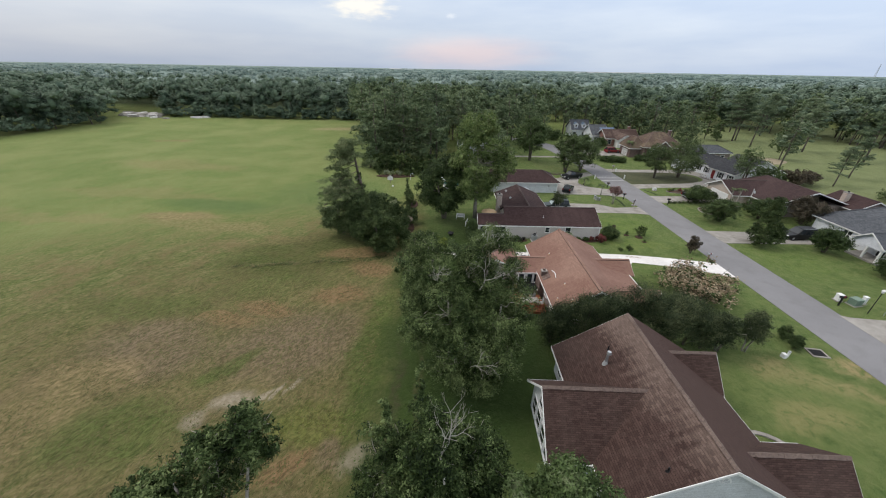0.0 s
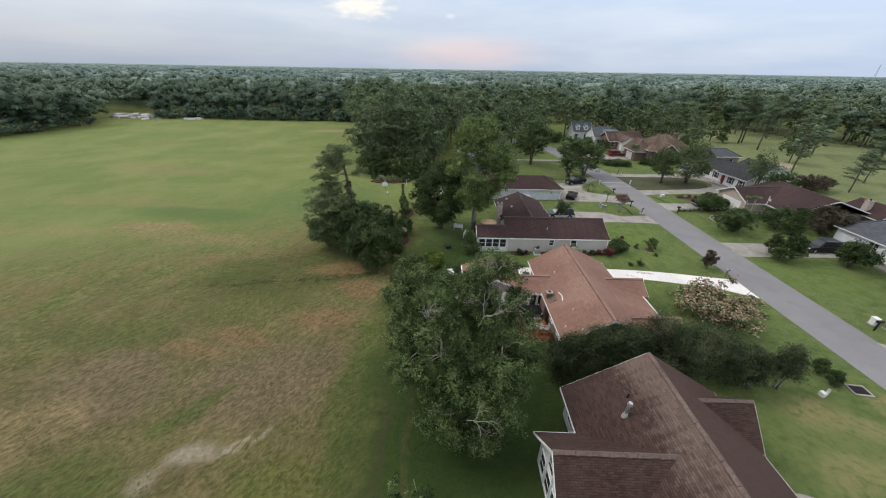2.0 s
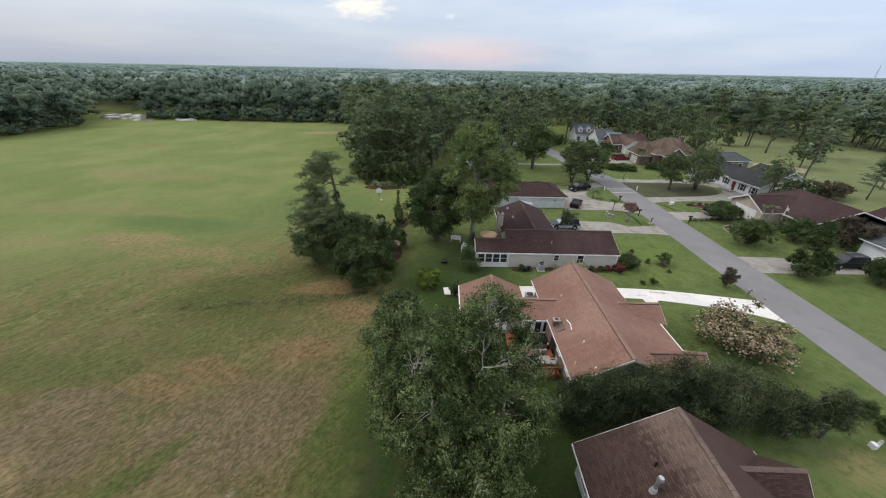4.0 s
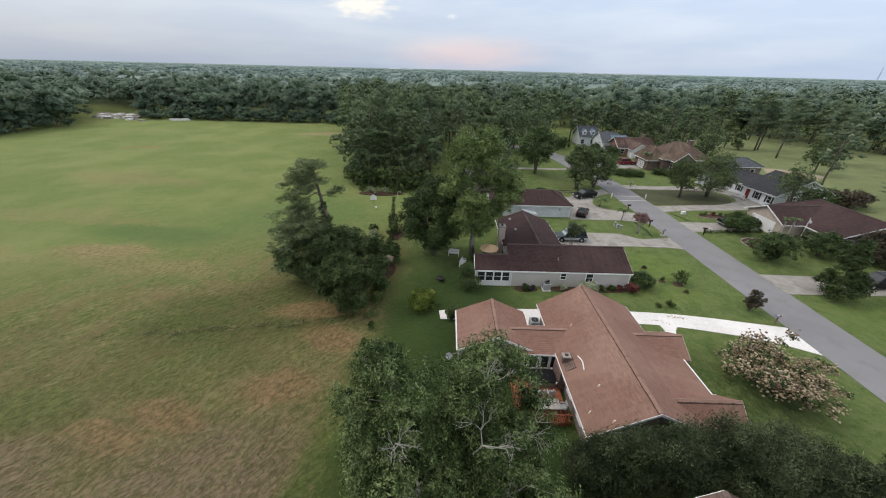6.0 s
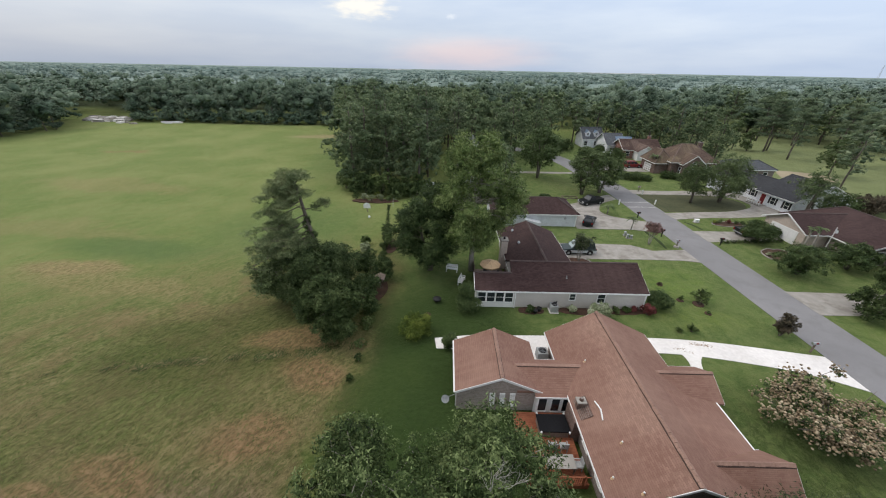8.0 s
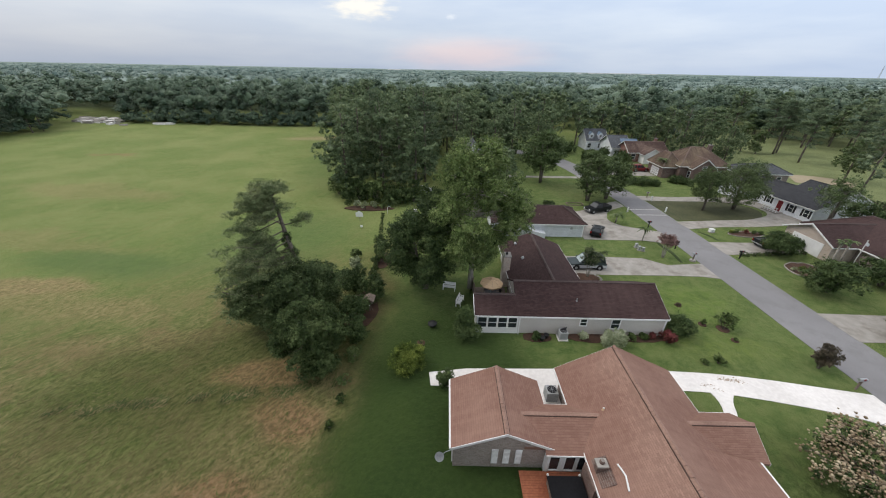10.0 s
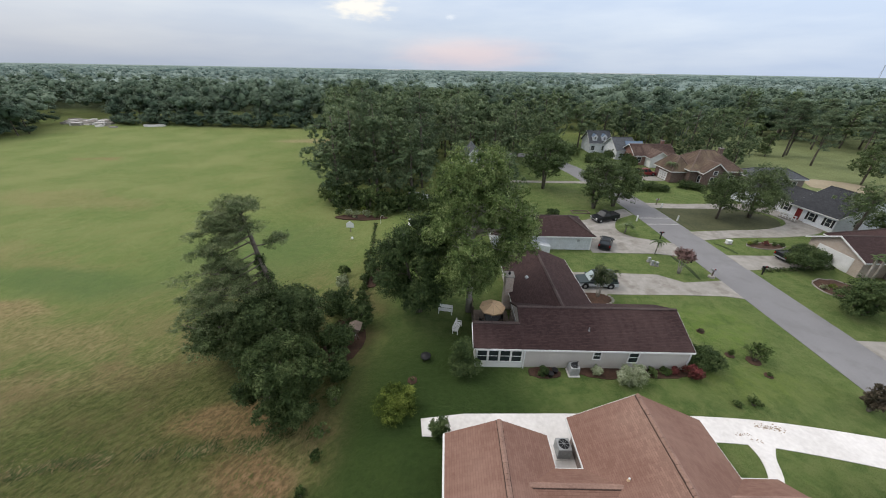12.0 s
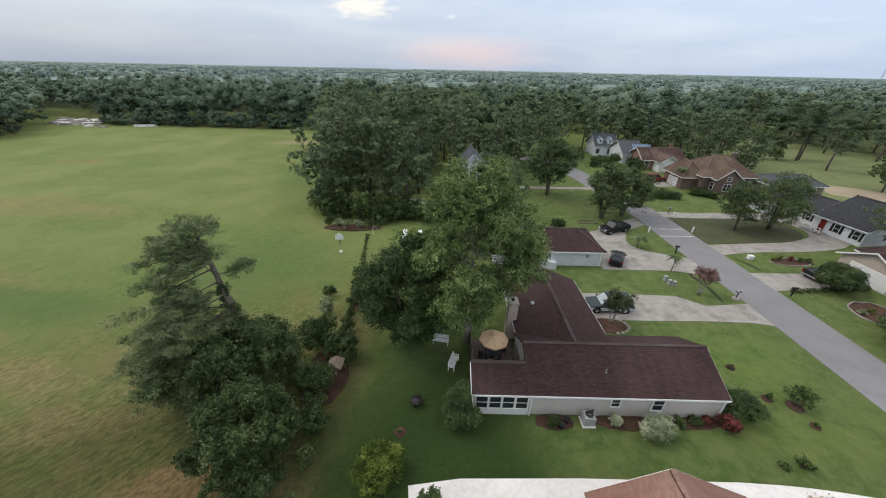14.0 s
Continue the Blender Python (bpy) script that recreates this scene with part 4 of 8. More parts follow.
wing(h1, 6.4, 14.0, 8.95, 15.3, "x", 2.35, 5.2, ROOF_STAINED, SIDING, CAP_BROWN, ridge=12.22, over=0.45, skip=("g1",))
wing(h1, 17.0, 20.72, 14.3, 18.7, "x", 2.35, 4.6, ROOF_STAINED, SIDING, CAP_BROWN, over=0.35, skip=("g0",))
wing(h1, 16.5, 23.1, 6.55, 10.85, "x", 2.35, 4.45, ROOF_STAINED, SIDING, CAP_BROWN, over=0.40, skip=("g0",))
for yy in (10.3, 11.5, 12.7, 13.9):
    window(h1, 6.85, yy, 0.5, 0.85, 1.5, "w", 2, 1)
for yy in (11.5, 12.7):
    window(h1, 6.85, yy, 2.5, 0.85, 1.0, "w", 2, 1)
window(h1, 9.6, 17.2, 0.8, 0.9, 1.3, "w")
window(h1, 7.9, 9.40, 0.9, 1.5, 1.0, "s", 1, 2)
arch = Build().prism([(0.55 * math.cos(a), 4.5 + 0.55 * math.sin(a)) for a in np.linspace(0, math.pi, 15)], "y", 6.98, 7.06)
arch.v = [(x + 14.65, y, z) for x, y, z in arch.v]
lun = part("window", arch, WHITE, h1, "white half-round gable window")
inner = Build().prism([(0.42 * math.cos(a), 4.56 + 0.42 * math.sin(a)) for a in np.linspace(0, math.pi, 15)], "y", 6.96, 6.985)
inner.v = [(x + 14.65, y, z) for x, y, z in inner.v]
part("pane", inner, SIDING, lun, "pale half-round pane")
bars = Build()
for a in (45, 90, 135):
    ca, sa = math.cos(radians(a)), math.sin(radians(a))
    bars.tube([(14.65, 6.95, 4.56), (14.65 + 0.42 * ca, 6.95, 4.56 + 0.42 * sa)], [0.018, 0.018], 4)
part("glazing_bar", bars, WHITE, lun)
# flue with bent cowl on the near slope
flue = Build().tube([(11.9, 15.3, 4.1), (11.9, 15.3, 5.0), (11.95, 15.3, 5.35)], [0.10, 0.10, 0.10], 10)
fl = part("flue_pipe", flue, STEEL, h1, "pale metal flue pipe")
part("cowl", Build().rod(11.95, 15.3, 5.28, 5.46, 0.18, 12, 0.13), STEEL, fl, "pale metal cowl")
part("flue_boot", Build().rod(11.9, 15.3, 4.0, 4.5, 0.26, 12, 0.13), GALV, fl, "grey metal flue boot")
vent_pipe(h1, 12.45, 16.4, 4.65, 0.35, 0.05, BLACK)
vent_pipe(h1, 12.2, 7.5, 4.5, 0.3, 0.05, BLACK)

# the terracotta-roofed house
h2 = thing("house", "brown brick house with a terracotta shingle roof and white trim", "house")
wing(h2, 10.93, 20.15, 24.15, 38.75, "y", 2.2, 4.7, ROOF_TAN, BRICK_GREY, CAP_TAN, ridge=15.14, over=0.45)
wing(h2, 2.5, 9.25, 31.95, 37.45, "y", 2.15, 3.65, ROOF_TAN, BRICK_PALE, CAP_TAN, ridge=5.95, over=0.14)
wing(h2, 7.2, 13.4, 32.02, 35.3, "x", 2.21, 3.05, ROOF_TAN, BRICK_PALE, CAP_TAN, ridge=33.9, over=0.08, skip=("g0", "g1", "e0"))
wing(h2, 17.0, 22.2, 24.4, 27.95, "x", 2.1, 3.6, ROOF_TAN, BRICK_GREY, CAP_TAN, over=0.35, skip=("g0",))
wing(h2, 17.8, 22.4, 31.4, 35.0, "x", 2.1, 3.22, ROOF_TAN, BRICK_GREY, CAP_TAN, ridge=33.35, over=0.35, skip=("g0", "e0"))
porch = Build().prism([(17.5, 3.34), (21.75, 2.0), (21.75, 2.16), (17.5, 3.50)], "y", 26.4, 31.45)
part("porch_roof", porch, ROOF_TAN, h2, "terracotta porch roof")
fascia(h2, (21.75, 27.9, 2.16), (21.75, 31.45, 2.16), 0.10, (1, 0, 0), 0.17)
for yy in (28.0, 31.2):
    part("porch_post", Build().box(21.5, 21.65, yy - 0.08, yy + 0.08, 0, 2.0), WHITE, h2, "white porch post")
# sunroom before the link, glazed towards the deck
part("sunroom_wall", Build().box(8.62, 11.36, 31.7, 32.4, -0.05, 2.06), WHITE, h2, "white sunroom wall")
part("sunroom_roof", Build().prism([(31.62, 2.02), (32.5, 2.34), (32.5, 2.44), (31.62, 2.10)], "x", 8.5, 11.3), ROOF_TAN, h2, "low terracotta strip of roof over the sunroom")
fascia(h2, (8.5, 31.62, 2.10), (11.3, 31.62, 2.10), 0.04, (0, -1, 0), 0.11)
for xx in (9.14, 10.13, 10.96):
    window(h2, xx, 31.7, 0.55, 0.62, 1.34, "s", 1, 1)
part("window_pillar", Build().box(8.66, 8.76, 31.62, 31.7, 0.0, 1.98), WHITE, h2, "white corner board")
for xx in (5.36, 6.12, 6.9):
    sh = part("louvred_shutter", Build().box(xx - 0.21, xx + 0.21, 32.0, 32.05, 0.5, 1.95), WHITE, h2, "white louvred shutter")
    for k in range(10):
        part("slat", Build().box(xx - 0.17, xx + 0.17, 31.975, 32.01, 0.57 + 0.135 * k, 0.65 + 0.135 * k), WHITE, sh)
window(h2, 11.36, 26.3, 0.95, 0.9, 1.1, "w")
window(h2, 11.36, 28.6, 0.95, 0.9, 1.1, "w")
window(h2, 13.2, 24.58, 0.9, 1.0, 1.2, "s")
window(h2, 17.2, 24.58, 0.9, 1.0, 1.2, "s")
part("chimney_breast", Build().prism([(10.78, -0.05), (11.9, -0.05), (11.9, 2.84), (11.55, 2.64), (10.78, 2.05)], "y", 29.62, 31.28), BRICK_BROWN, h2, "brown brick chimney breast with a sloping shoulder")
stack = chimney(h2, 11.39, 30.68, 0.54, 0.42, 1.9, 2.98, BRICK_BROWN, 0)
part("flue", Build().tube([(11.39, 30.68, 3.02), (11.39, 30.68, 3.2), (11.39, 30.68, 3.3)], [0.15, 0.15, 0.11], 12), BRICK_BROWN, stack, "brown clay flue")
part("downspout", Build().tube([(11.0, 24.3, 2.08), (11.3, 24.52, 1.8), (11.3, 24.52, 0.15), (11.1, 24.3, 0.05)], [0.04] * 4, 6), WHITE, h2, "white downspout")
for xx, yy in ((12.79, 34.11), (12.74, 27.44), (11.6, 25.7), (12.66, 24.57)):
    vent_pipe(h2, xx, yy, 2.2 + (xx - 10.93) * 0.594, 0.16, 0.045, CANVAS)
    part("vent_hood", Build().rod(xx, yy, 2.32 + (xx - 10.93) * 0.594, 2.39 + (xx - 10.93) * 0.594, 0.065, 10, 0.045), WHITE, h2, "white vent hood")
gutter(h2, (2.43, 31.95, 2.05), (2.43, 37.45, 2.05), (2.6, 32.4))
lead = Build().tube([(12.29, 30.62, 3.06), (12.38, 30.25, 3.11), (12.43, 29.9, 3.14), (12.36, 29.5, 3.10), (12.29, 29.15, 3.06)], [0.055] * 5, 6)
part("roof_drain_pipe", lead, WHITE, h2, "white drain pipe laid on the roof")
dish = Build()
for i in range(5):
    r0 = 0.3 * (i + 1) / 5
    dish.tube([(1.95, 31.5, 1.75 + 0.3 * (r0 - 0.06) ** 2), (1.95, 31.5, 1.75 + 0.3 * r0 ** 2)], [max(r0 - 0.06, 0.01), r0], 18, ends=(i == 0))
dish.v = [tuple(Matrix.Translation((1.77, 31.7, 1.6)) @ Matrix.Rotation(radians(48), 4, "X") @ Matrix.Translation((-1.95, -31.5, -1.75)) @ Vector(p)) for p in dish.v]
sat = part("satellite_dish", dish, STEEL, h2, "pale grey satellite dish on the gable corner")
part("dish_arm", Build().tube([(1.77, 31.74, 1.6), (2.2, 32.1, 1.5), (2.75, 32.3, 1.5)], [0.025, 0.025, 0.025], 6), STEEL, sat)

# the cream house with the maroon roof
h3 = thing("house", "cream rendered house with a dark maroon shingle roof", "house")
wing(h3, 9.15, 24.03, 45.2, 52.0, "x", 2.25, 3.95, ROOF_MAROON, CREAM, CAP_MAROON, ridge=49.0, over=0.16, skip=("e1", "g0"))
wing(h3, 9.3, 17.55, 49.02, 61.2, "y", 2.25, 3.93, ROOF_MAROON, CREAM, CAP_MAROON, ridge=13.5, over=0.45, skip=("g0",))
lo = Build()
lo.prism([(45.2, 2.25), (47.4, 3.23), (47.4, 3.05), (45.2, 2.07)], "x", 4.92, 9.17)
part("sunroom_roof", lo, ROOF_MAROON, h3, "maroon lean-to roof")
fascia(h3, (4.92, 45.2, 2.25), (9.14, 45.2, 2.25), 0.05, (0, -1, 0), 0.19, None, -0.03)
fascia(h3, (4.92, 45.2, 2.25), (4.92, 47.4, 3.23), 0.06, (-1, 0, 0), 0.18)
part("ridge_cap", Build().box(4.92, 9.2, 47.3, 47.62, 3.14, 3.27), CAP_MAROON, h3)
fascia(h3, (17.55, 52.0, 2.25), (24.03, 52.0, 2.25), 0.04, (0, 1, 0), 0.19, None, -0.04)
part("wall", Build().prism([(45.28, -0.05), (47.4, -0.05), (47.4, 3.04), (45.28, 2.08)], "x", 5.15, 9.305), WHITE, h3, "white sunroom wall")
for xx in (5.72, 6.72, 7.72, 8.72):
    window(h3, xx, 45.26, 0.78, 0.86, 1.22, "s", 2, 1)
window(h3, 15.75, 45.34, 1.15, 0.62, 0.8, "s", 2, 1)
window(h3, 18.95, 45.34, 0.85, 0.80, 1.15, "s", 2, 1)
part("corner_board", Build().box(23.76, 23.90, 45.30, 45.42, -0.02, 2.05), WHITE, h3, "white corner board")
part("downpipe", Build().box(9.36, 9.46, 45.20, 45.30, -0.02, 2.05), WHITE, h3)
chimney(h3, 9.25, 54.2, 0.85, 1.1, -0.05, 4.15, BRICK_TAN, 1)
vent_pipe(h3, 15.3, 46.9, 3.02, 0.3, 0.045, STEEL)
for xx, yy in ((11.4, 55.2), (11.2, 59.2)):
    z = 2.25 + (xx - 9.3) * 0.4
    hood = part("roof_vent", Build().rod(xx, yy, z - 0.1, z + 0.22, 0.10, 10), STEEL, h3, "white metal roof vent")
    part("vent_hood", Build().rod(xx, yy, z + 0.18, z + 0.36, 0.22, 12, 0.10), STEEL, hood)
window(h3, 17.2, 54.6, 0.9, 1.0, 1.1, "e")

# grey-white garage building with a hipped maroon roof
h4 = thing("garage", "pale grey garage with a hipped maroon shingle roof", "garage")
wing(h4, 9.0, 24.15, 68.0, 75.6, "x", 2.3, 4.05, ROOF_MAROON, SIDING, CAP_MAROON, hips=(0.0, 3.2), over=0.35)
part("lean_to", Build().prism([(14.9, -0.02), (17.6, -0.02), (17.6, 1.0), (16.9, 1.1), (14.9, 1.6)], "y", 67.2, 68.36), SIDING, h4, "pale lean-to shed")
part("wall_plaque", Build().tube([(21.9, 68.34, 1.5), (21.9, 68.28, 1.5)], [0.22, 0.22], 16), STEEL, h4, "round grey wall plaque")
part("corner_board", Build().box(23.7, 23.82, 68.3, 68.42, -0.02, 2.2), WHITE, h4)
panel_door(h4, 23.82, 71.6, 4.6, 2.1, "e")

# brown-roofed house across the street
r1 = thing("house", "low brick house with brown roof and cream garage gable", "house")
wing(r1, 59.4, 74.2, 56.2, 70.5, "y", 2.45, 4.9, ROOF_MAROON, BRICK_GREY, CAP_MAROON, ridge=66.6, hips=(0.0, 3.0), over=0.5)
wing(r1, 55.9, 66.5, 61.4, 69.6, "x", 2.45, 4.4, ROOF_MAROON, BRICK_TAN, CAP_MAROON, over=0.45, skip=("g1",))
wing(r1, 72.0, 79.0, 54.0, 61.0, "y", 2.45, 4.1, ROOF_MAROON, BRICK_GREY, CAP_MAROON, over=0.45)
panel_door(r1, 56.33, 65.4, 4.8, 2.15, "w")
window(r1, 62.0, 56.68, 0.9, 1.2, 1.2, "s")
window(r1, 69.5, 56.68, 0.9, 1.6, 1.2, "s", 2, 2)
chimney(r1, 73.2, 57.6, 0.9, 0.8, 0, 4.6, BRICK_TAN)
# grey-roofed house with a white porch gable
r2 = thing("house", "white house with blue-grey shingle roof and porch gable", "house")
wing(r2, 62.4, 79.0, 37.0, 51.8, "y", 2.5, 5.2, ROOF_GREY, SIDING_WHITE, ROOF_GREY, hips=(3.0, 3.0), over=0.45)
wing(r2, 59.8, 66.5, 38.6, 43.2, "x", 2.5, 4.1, ROOF_GREY, SIDING_WHITE, ROOF_GREY, over=0.35, skip=("g1",), z0=2.0)
for xx, yy in ((60.3, 39.1), (60.3, 42.7), (60.3, 40.9)):
    part("porch_post", Build().box(xx - 0.12, xx + 0.12, yy - 0.12, yy + 0.12, 0, 2.1), WHITE, r2, "white porch post")
window(r2, 62.83, 46.0, 0.9, 1.2, 1.2, "w", 2, 2)
window(r2, 62.83, 40.9, 0.3, 1.0, 1.7, "w", 1, 2)
part("porch_floor", Build().box(60.1, 63.0, 38.8, 43.0, -0.05, 0.25), CONCRETE_OLD, r2, "concrete porch floor")
# white house with charcoal roof
r3 = thing("house", "white sided house with charcoal roof and dark shutters", "house", at=(67.3, 76.2, 0), turn=8)
wing(r3, -0.4, 13.4, -0.4, 7.6, "y", 2.6, 5.7, ROOF_DARK, SIDING_WHITE, ROOF_DARK, over=0.4)
wing(r3, 0.6, 8.0, 7.0, 19.0, "y", 2.6, 4.5, ROOF_DARK, SIDING_WHITE, ROOF_DARK, over=0.4, skip=("g0",))
wing(r3, -2.2, 4.0, 13.6, 18.2, "x", 2.6, 4.1, ROOF_DARK, SIDING_WHITE, ROOF_DARK, over=0.4, skip=("g1",))
for yy in (1.0, 3.7):
    window(r3, -0.02, yy, 0.8, 0.8, 1.3, "w", 2, 1, None, BLACK)
for yy in (8.9, 11.6):
    window(r3, 0.98, yy, 0.8, 0.8, 1.3, "w", 2, 1, None, BLACK)
window(r3, 4.2, -0.02, 0.9, 1.2, 1.2, "s", 2, 2)
front = part("door", Build().box(-0.06, 0.02, 5.35, 6.25, 0.1, 2.15), CAR_RED, r3, "red front door")
part("door_frame", Build().box(-0.05, 0.01, 5.25, 5.34, 0.1, 2.25).box(-0.05, 0.01, 6.26, 6.35, 0.1, 2.25).box(-0.05, 0.01, 5.34, 6.26, 2.16, 2.25), WHITE, front)
part("porch_floor", Build().box(-1.7, 0.0, 4.6, 7.6, -0.05, 0.2), CONCRETE_OLD, r3, "concrete porch floor")
for k in range(6):
    part("porch_rail_post", Build().box(-1.6, -1.5, 4.7 + 0.54 * k, 4.8 + 0.54 * k, 0.2, 1.1), WHITE, r3)
for zz in (0.5, 1.0):
    part("porch_rail", Build().box(-1.6, -1.5, 4.6, 7.5, zz, zz + 0.12), WHITE, r3)
# grey house behind
r4 = thing("house", "dark grey low house behind the oaks", "house")
wing(r4, 71.0, 83.0, 98.5, 106.0, "x", 3.0, 4.6, ROOF_GREY, BRICK_GREY, ROOF_GREY, hips=(2.6, 2.6), over=0.4)
for xx in (72, 75, 78, 80.5):
    window(r4, xx, 98.88, 1.0, 1.0, 1.3, "s")
# brick house with hipped mossy roof
r5 = thing("house", "brown brick house with steep mossy hipped roof", "house")
wing(r5, 59.0, 71.5, 102.5, 113.5, "x", 3.5, 7.2, ROOF_HIP, BRICK_BROWN, CAP_BROWN, hips=(4.6, 4.6), over=0.5)
wing(r5, 61.0, 67.0, 100.8, 108.0, "y", 3.3, 5.6, ROOF_HIP, BRICK_BROWN, CAP_BROWN, over=0.4, skip=("g1",))
wing(r5, 55.8, 61.0, 104.2, 112.0, "y", 2.8, 5.9, ROOF_HIP, BRICK_BROWN, CAP_BROWN, hips=(2.4, 2.4), over=0.5)
window(r5, 64.0, 101.18, 0.8, 1.6, 1.5, "s", 2, 2)
window(r5, 64.0, 101.18, 3.0, 0.9, 0.8, "s")
window(r5, 61.38, 102.2, 0.9, 0.9, 1.5, "w")
window(r5, 69.3, 102.98, 0.9, 1.2, 1.5, "s")
panel_door(r5, 56.33, 108.0, 3.6, 2.1, "w")
chimney(r5, 69.6, 109.5, 0.9, 0.8, 3, 7.4, BRICK_BROWN)
# red brick house behind it
r6 = thing("house", "red brick bungalow with brown roof and white garage", "house")
wing(r6, 55.4, 67.5, 121.5, 130.5, "x", 2.7, 5.2, ROOF_BROWN, BRICK_RED, CAP_BROWN, over=0.5)
wing(r6, 58.6, 64.2, 118.7, 125.6, "y", 2.6, 4.3, ROOF_BROWN, WHITE, CAP_BROWN, over=0.4, skip=("g1",))
panel_door(r6, 61.4, 119.08, 3.6, 2.1, "s")
window(r6, 57.2, 121.98, 0.8, 1.2, 1.4, "s")
window(r6, 55.88, 126.0, 0.9, 1.2, 1.4, "w")
chimney(r6, 65.4, 127.0, 0.8, 0.8, 3, 6.0, BRICK_RED)
# blue-roofed house with dormers
r7 = thing("house", "white house with grey-blue metal roof and dormers", "house")
wing(r7, 48.5, 56.0, 137.4, 146.0, "x", 3.0, 6.4, ROOF_GREY, SIDING_WHITE, ROOF_GREY, over=0.5)
wing(r7, 53.0, 59.5, 127.8, 138.5, "x", 2.8, 5.8, ROOF_GREY, SIDING_WHITE, ROOF_GREY, over=0.5)
wing(r7, 56.6, 62.0, 128.4, 134.0, "x", 2.8, 5.0, ROOF_BLUE, SIDING_WHITE, ROOF_BLUE, over=0.3, skip=("g0",))
for xx in (50.4, 53.4):
    wing(r7, xx - 0.8, xx + 0.8, 138.2, 141.6, "y", 4.9, 5.7, ROOF_BLUE, SIDING_WHITE, ROOF_BLUE, over=0.12, skip=("g1",), z0=3.3)
    window(r7, xx, 138.3, 4.1, 0.6, 0.7, "s")
for xx in (50.0, 53.5):
    window(r7, xx, 137.88, 0.8, 1.1, 1.4, "s")
# grey roof among the trees
r8 = thing("house", "grey-roofed house half hidden among the trees", "house")
wing(r8, 3.0, 12.6, 92.6, 101.5, "y", 4.4, 9.5, ROOF_GREY, SIDING, ROOF_GREY, over=0.4)
window(r8, 7.8, 92.98, 4.6, 1.2, 1.4, "s")


# ---- plants ----
def leaf_arrays(rng, centres, normals, size, aspect, droop=0.0, loose=0.75):
    """Pointed leaves: three corners each, broad at the stalk."""
    n = len(centres)
    nrm = normals + rng.normal(0, loose, (n, 3))
    nrm /= np.linalg.norm(nrm, axis=1)[:, None] + 1e-9
    t = rng.normal(0, 1, (n, 3))
    t[:, 2] -= droop
    t -= nrm * (t * nrm).sum(1)[:, None]
    t /= np.linalg.norm(t, axis=1)[:, None] + 1e-9
    w = np.cross(nrm, t)
    s = size * rng.uniform(0.65, 1.35, n)[:, None]
    v = np.stack([centres - t * s * 0.8 + w * s * aspect, centres - t * s * 0.8 - w * s * aspect, centres + t * s * 1.1], 1)
    return v.reshape(-1, 3)


def faces_mesh(name, v, material, corners=3):
    """Loose faces, each of the given number of corners, in one mesh."""
    n = len(v) // corners
    me = bpy.data.meshes.new(name)
    me.vertices.add(len(v))
    me.vertices.foreach_set("co", np.ascontiguousarray(v, dtype=np.float32).ravel())
    me.loops.add(n * corners)
    me.loops.foreach_set("vertex_index", np.arange(n * corners, dtype=np.int32))
    me.polygons.add(n)
    me.polygons.foreach_set("loop_start", np.arange(0, n * corners, corners, dtype=np.int32))
    me.update(calc_edges=True)
    me.materials.append(material)
    return me


def icosphere():
    g = (1 + 5 ** 0.5) / 2
    v = np.array([(s * a, t * g * a, 0.0) for a in (1.0,) for s in (-1, 1) for t in (-1, 1)])
    v = np.concatenate([v, v[:, [2, 0, 1]], v[:, [1, 2, 0]]])
    d = np.linalg.norm(v[:, None] - v[None], axis=2)
    f = [(i, j, k) for i in range(12) for j in range(i + 1, 12) for k in range(j + 1, 12) if max(d[i, j], d[i, k], d[j, k]) < 2.1]
    f = [t if np.dot(np.cross(v[t[1]] - v[t[0]], v[t[2]] - v[t[0]]), v[t[0]]) > 0 else (t[0], t[2], t[1]) for t in f]
    return v / np.linalg.norm(v[0]), np.array(f)


ICO_V, ICO_F = icosphere()


def lumpy_mesh(name, rng, centres, radii, leaves, material, rough=0.3):
    """Soft uneven lumps of foliage with single sprays standing out of them, in one mesh."""
    m, q = len(centres), len(leaves) // 3
    lv = np.asarray(centres)[:, None] + ICO_V[None] * np.asarray(radii)[:, None] * rng.uniform(1 - rough, 1 + rough, (m, 12, 1))
    lv = lv.reshape(-1, 3)
    lf = (ICO_F[None] + (np.arange(m) * 12)[:, None, None]).reshape(-1)
    me = bpy.data.meshes.new(name)
    v = np.concatenate([lv, leaves]) if q else lv
    me.vertices.add(len(v))
    me.vertices.foreach_set("co", np.ascontiguousarray(v, dtype=np.float32).ravel())
    idx = np.concatenate([lf, np.arange(q * 3) + len(lv)])
    me.loops.add(len(idx))
    me.loops.foreach_set("vertex_index", idx.astype(np.int32))
    me.polygons.add(m * 20 + q)
    me.polygons.foreach_set("loop_start", np.concatenate([np.arange(m * 20) * 3, m * 60 + np.arange(q) * 3]).astype(np.int32))
    me.polygons.foreach_set("use_smooth", np.concatenate([np.ones(m * 20), np.zeros(q)]).astype(bool))
    me.update(calc_edges=True)
    me.materials.append(material)
    return me


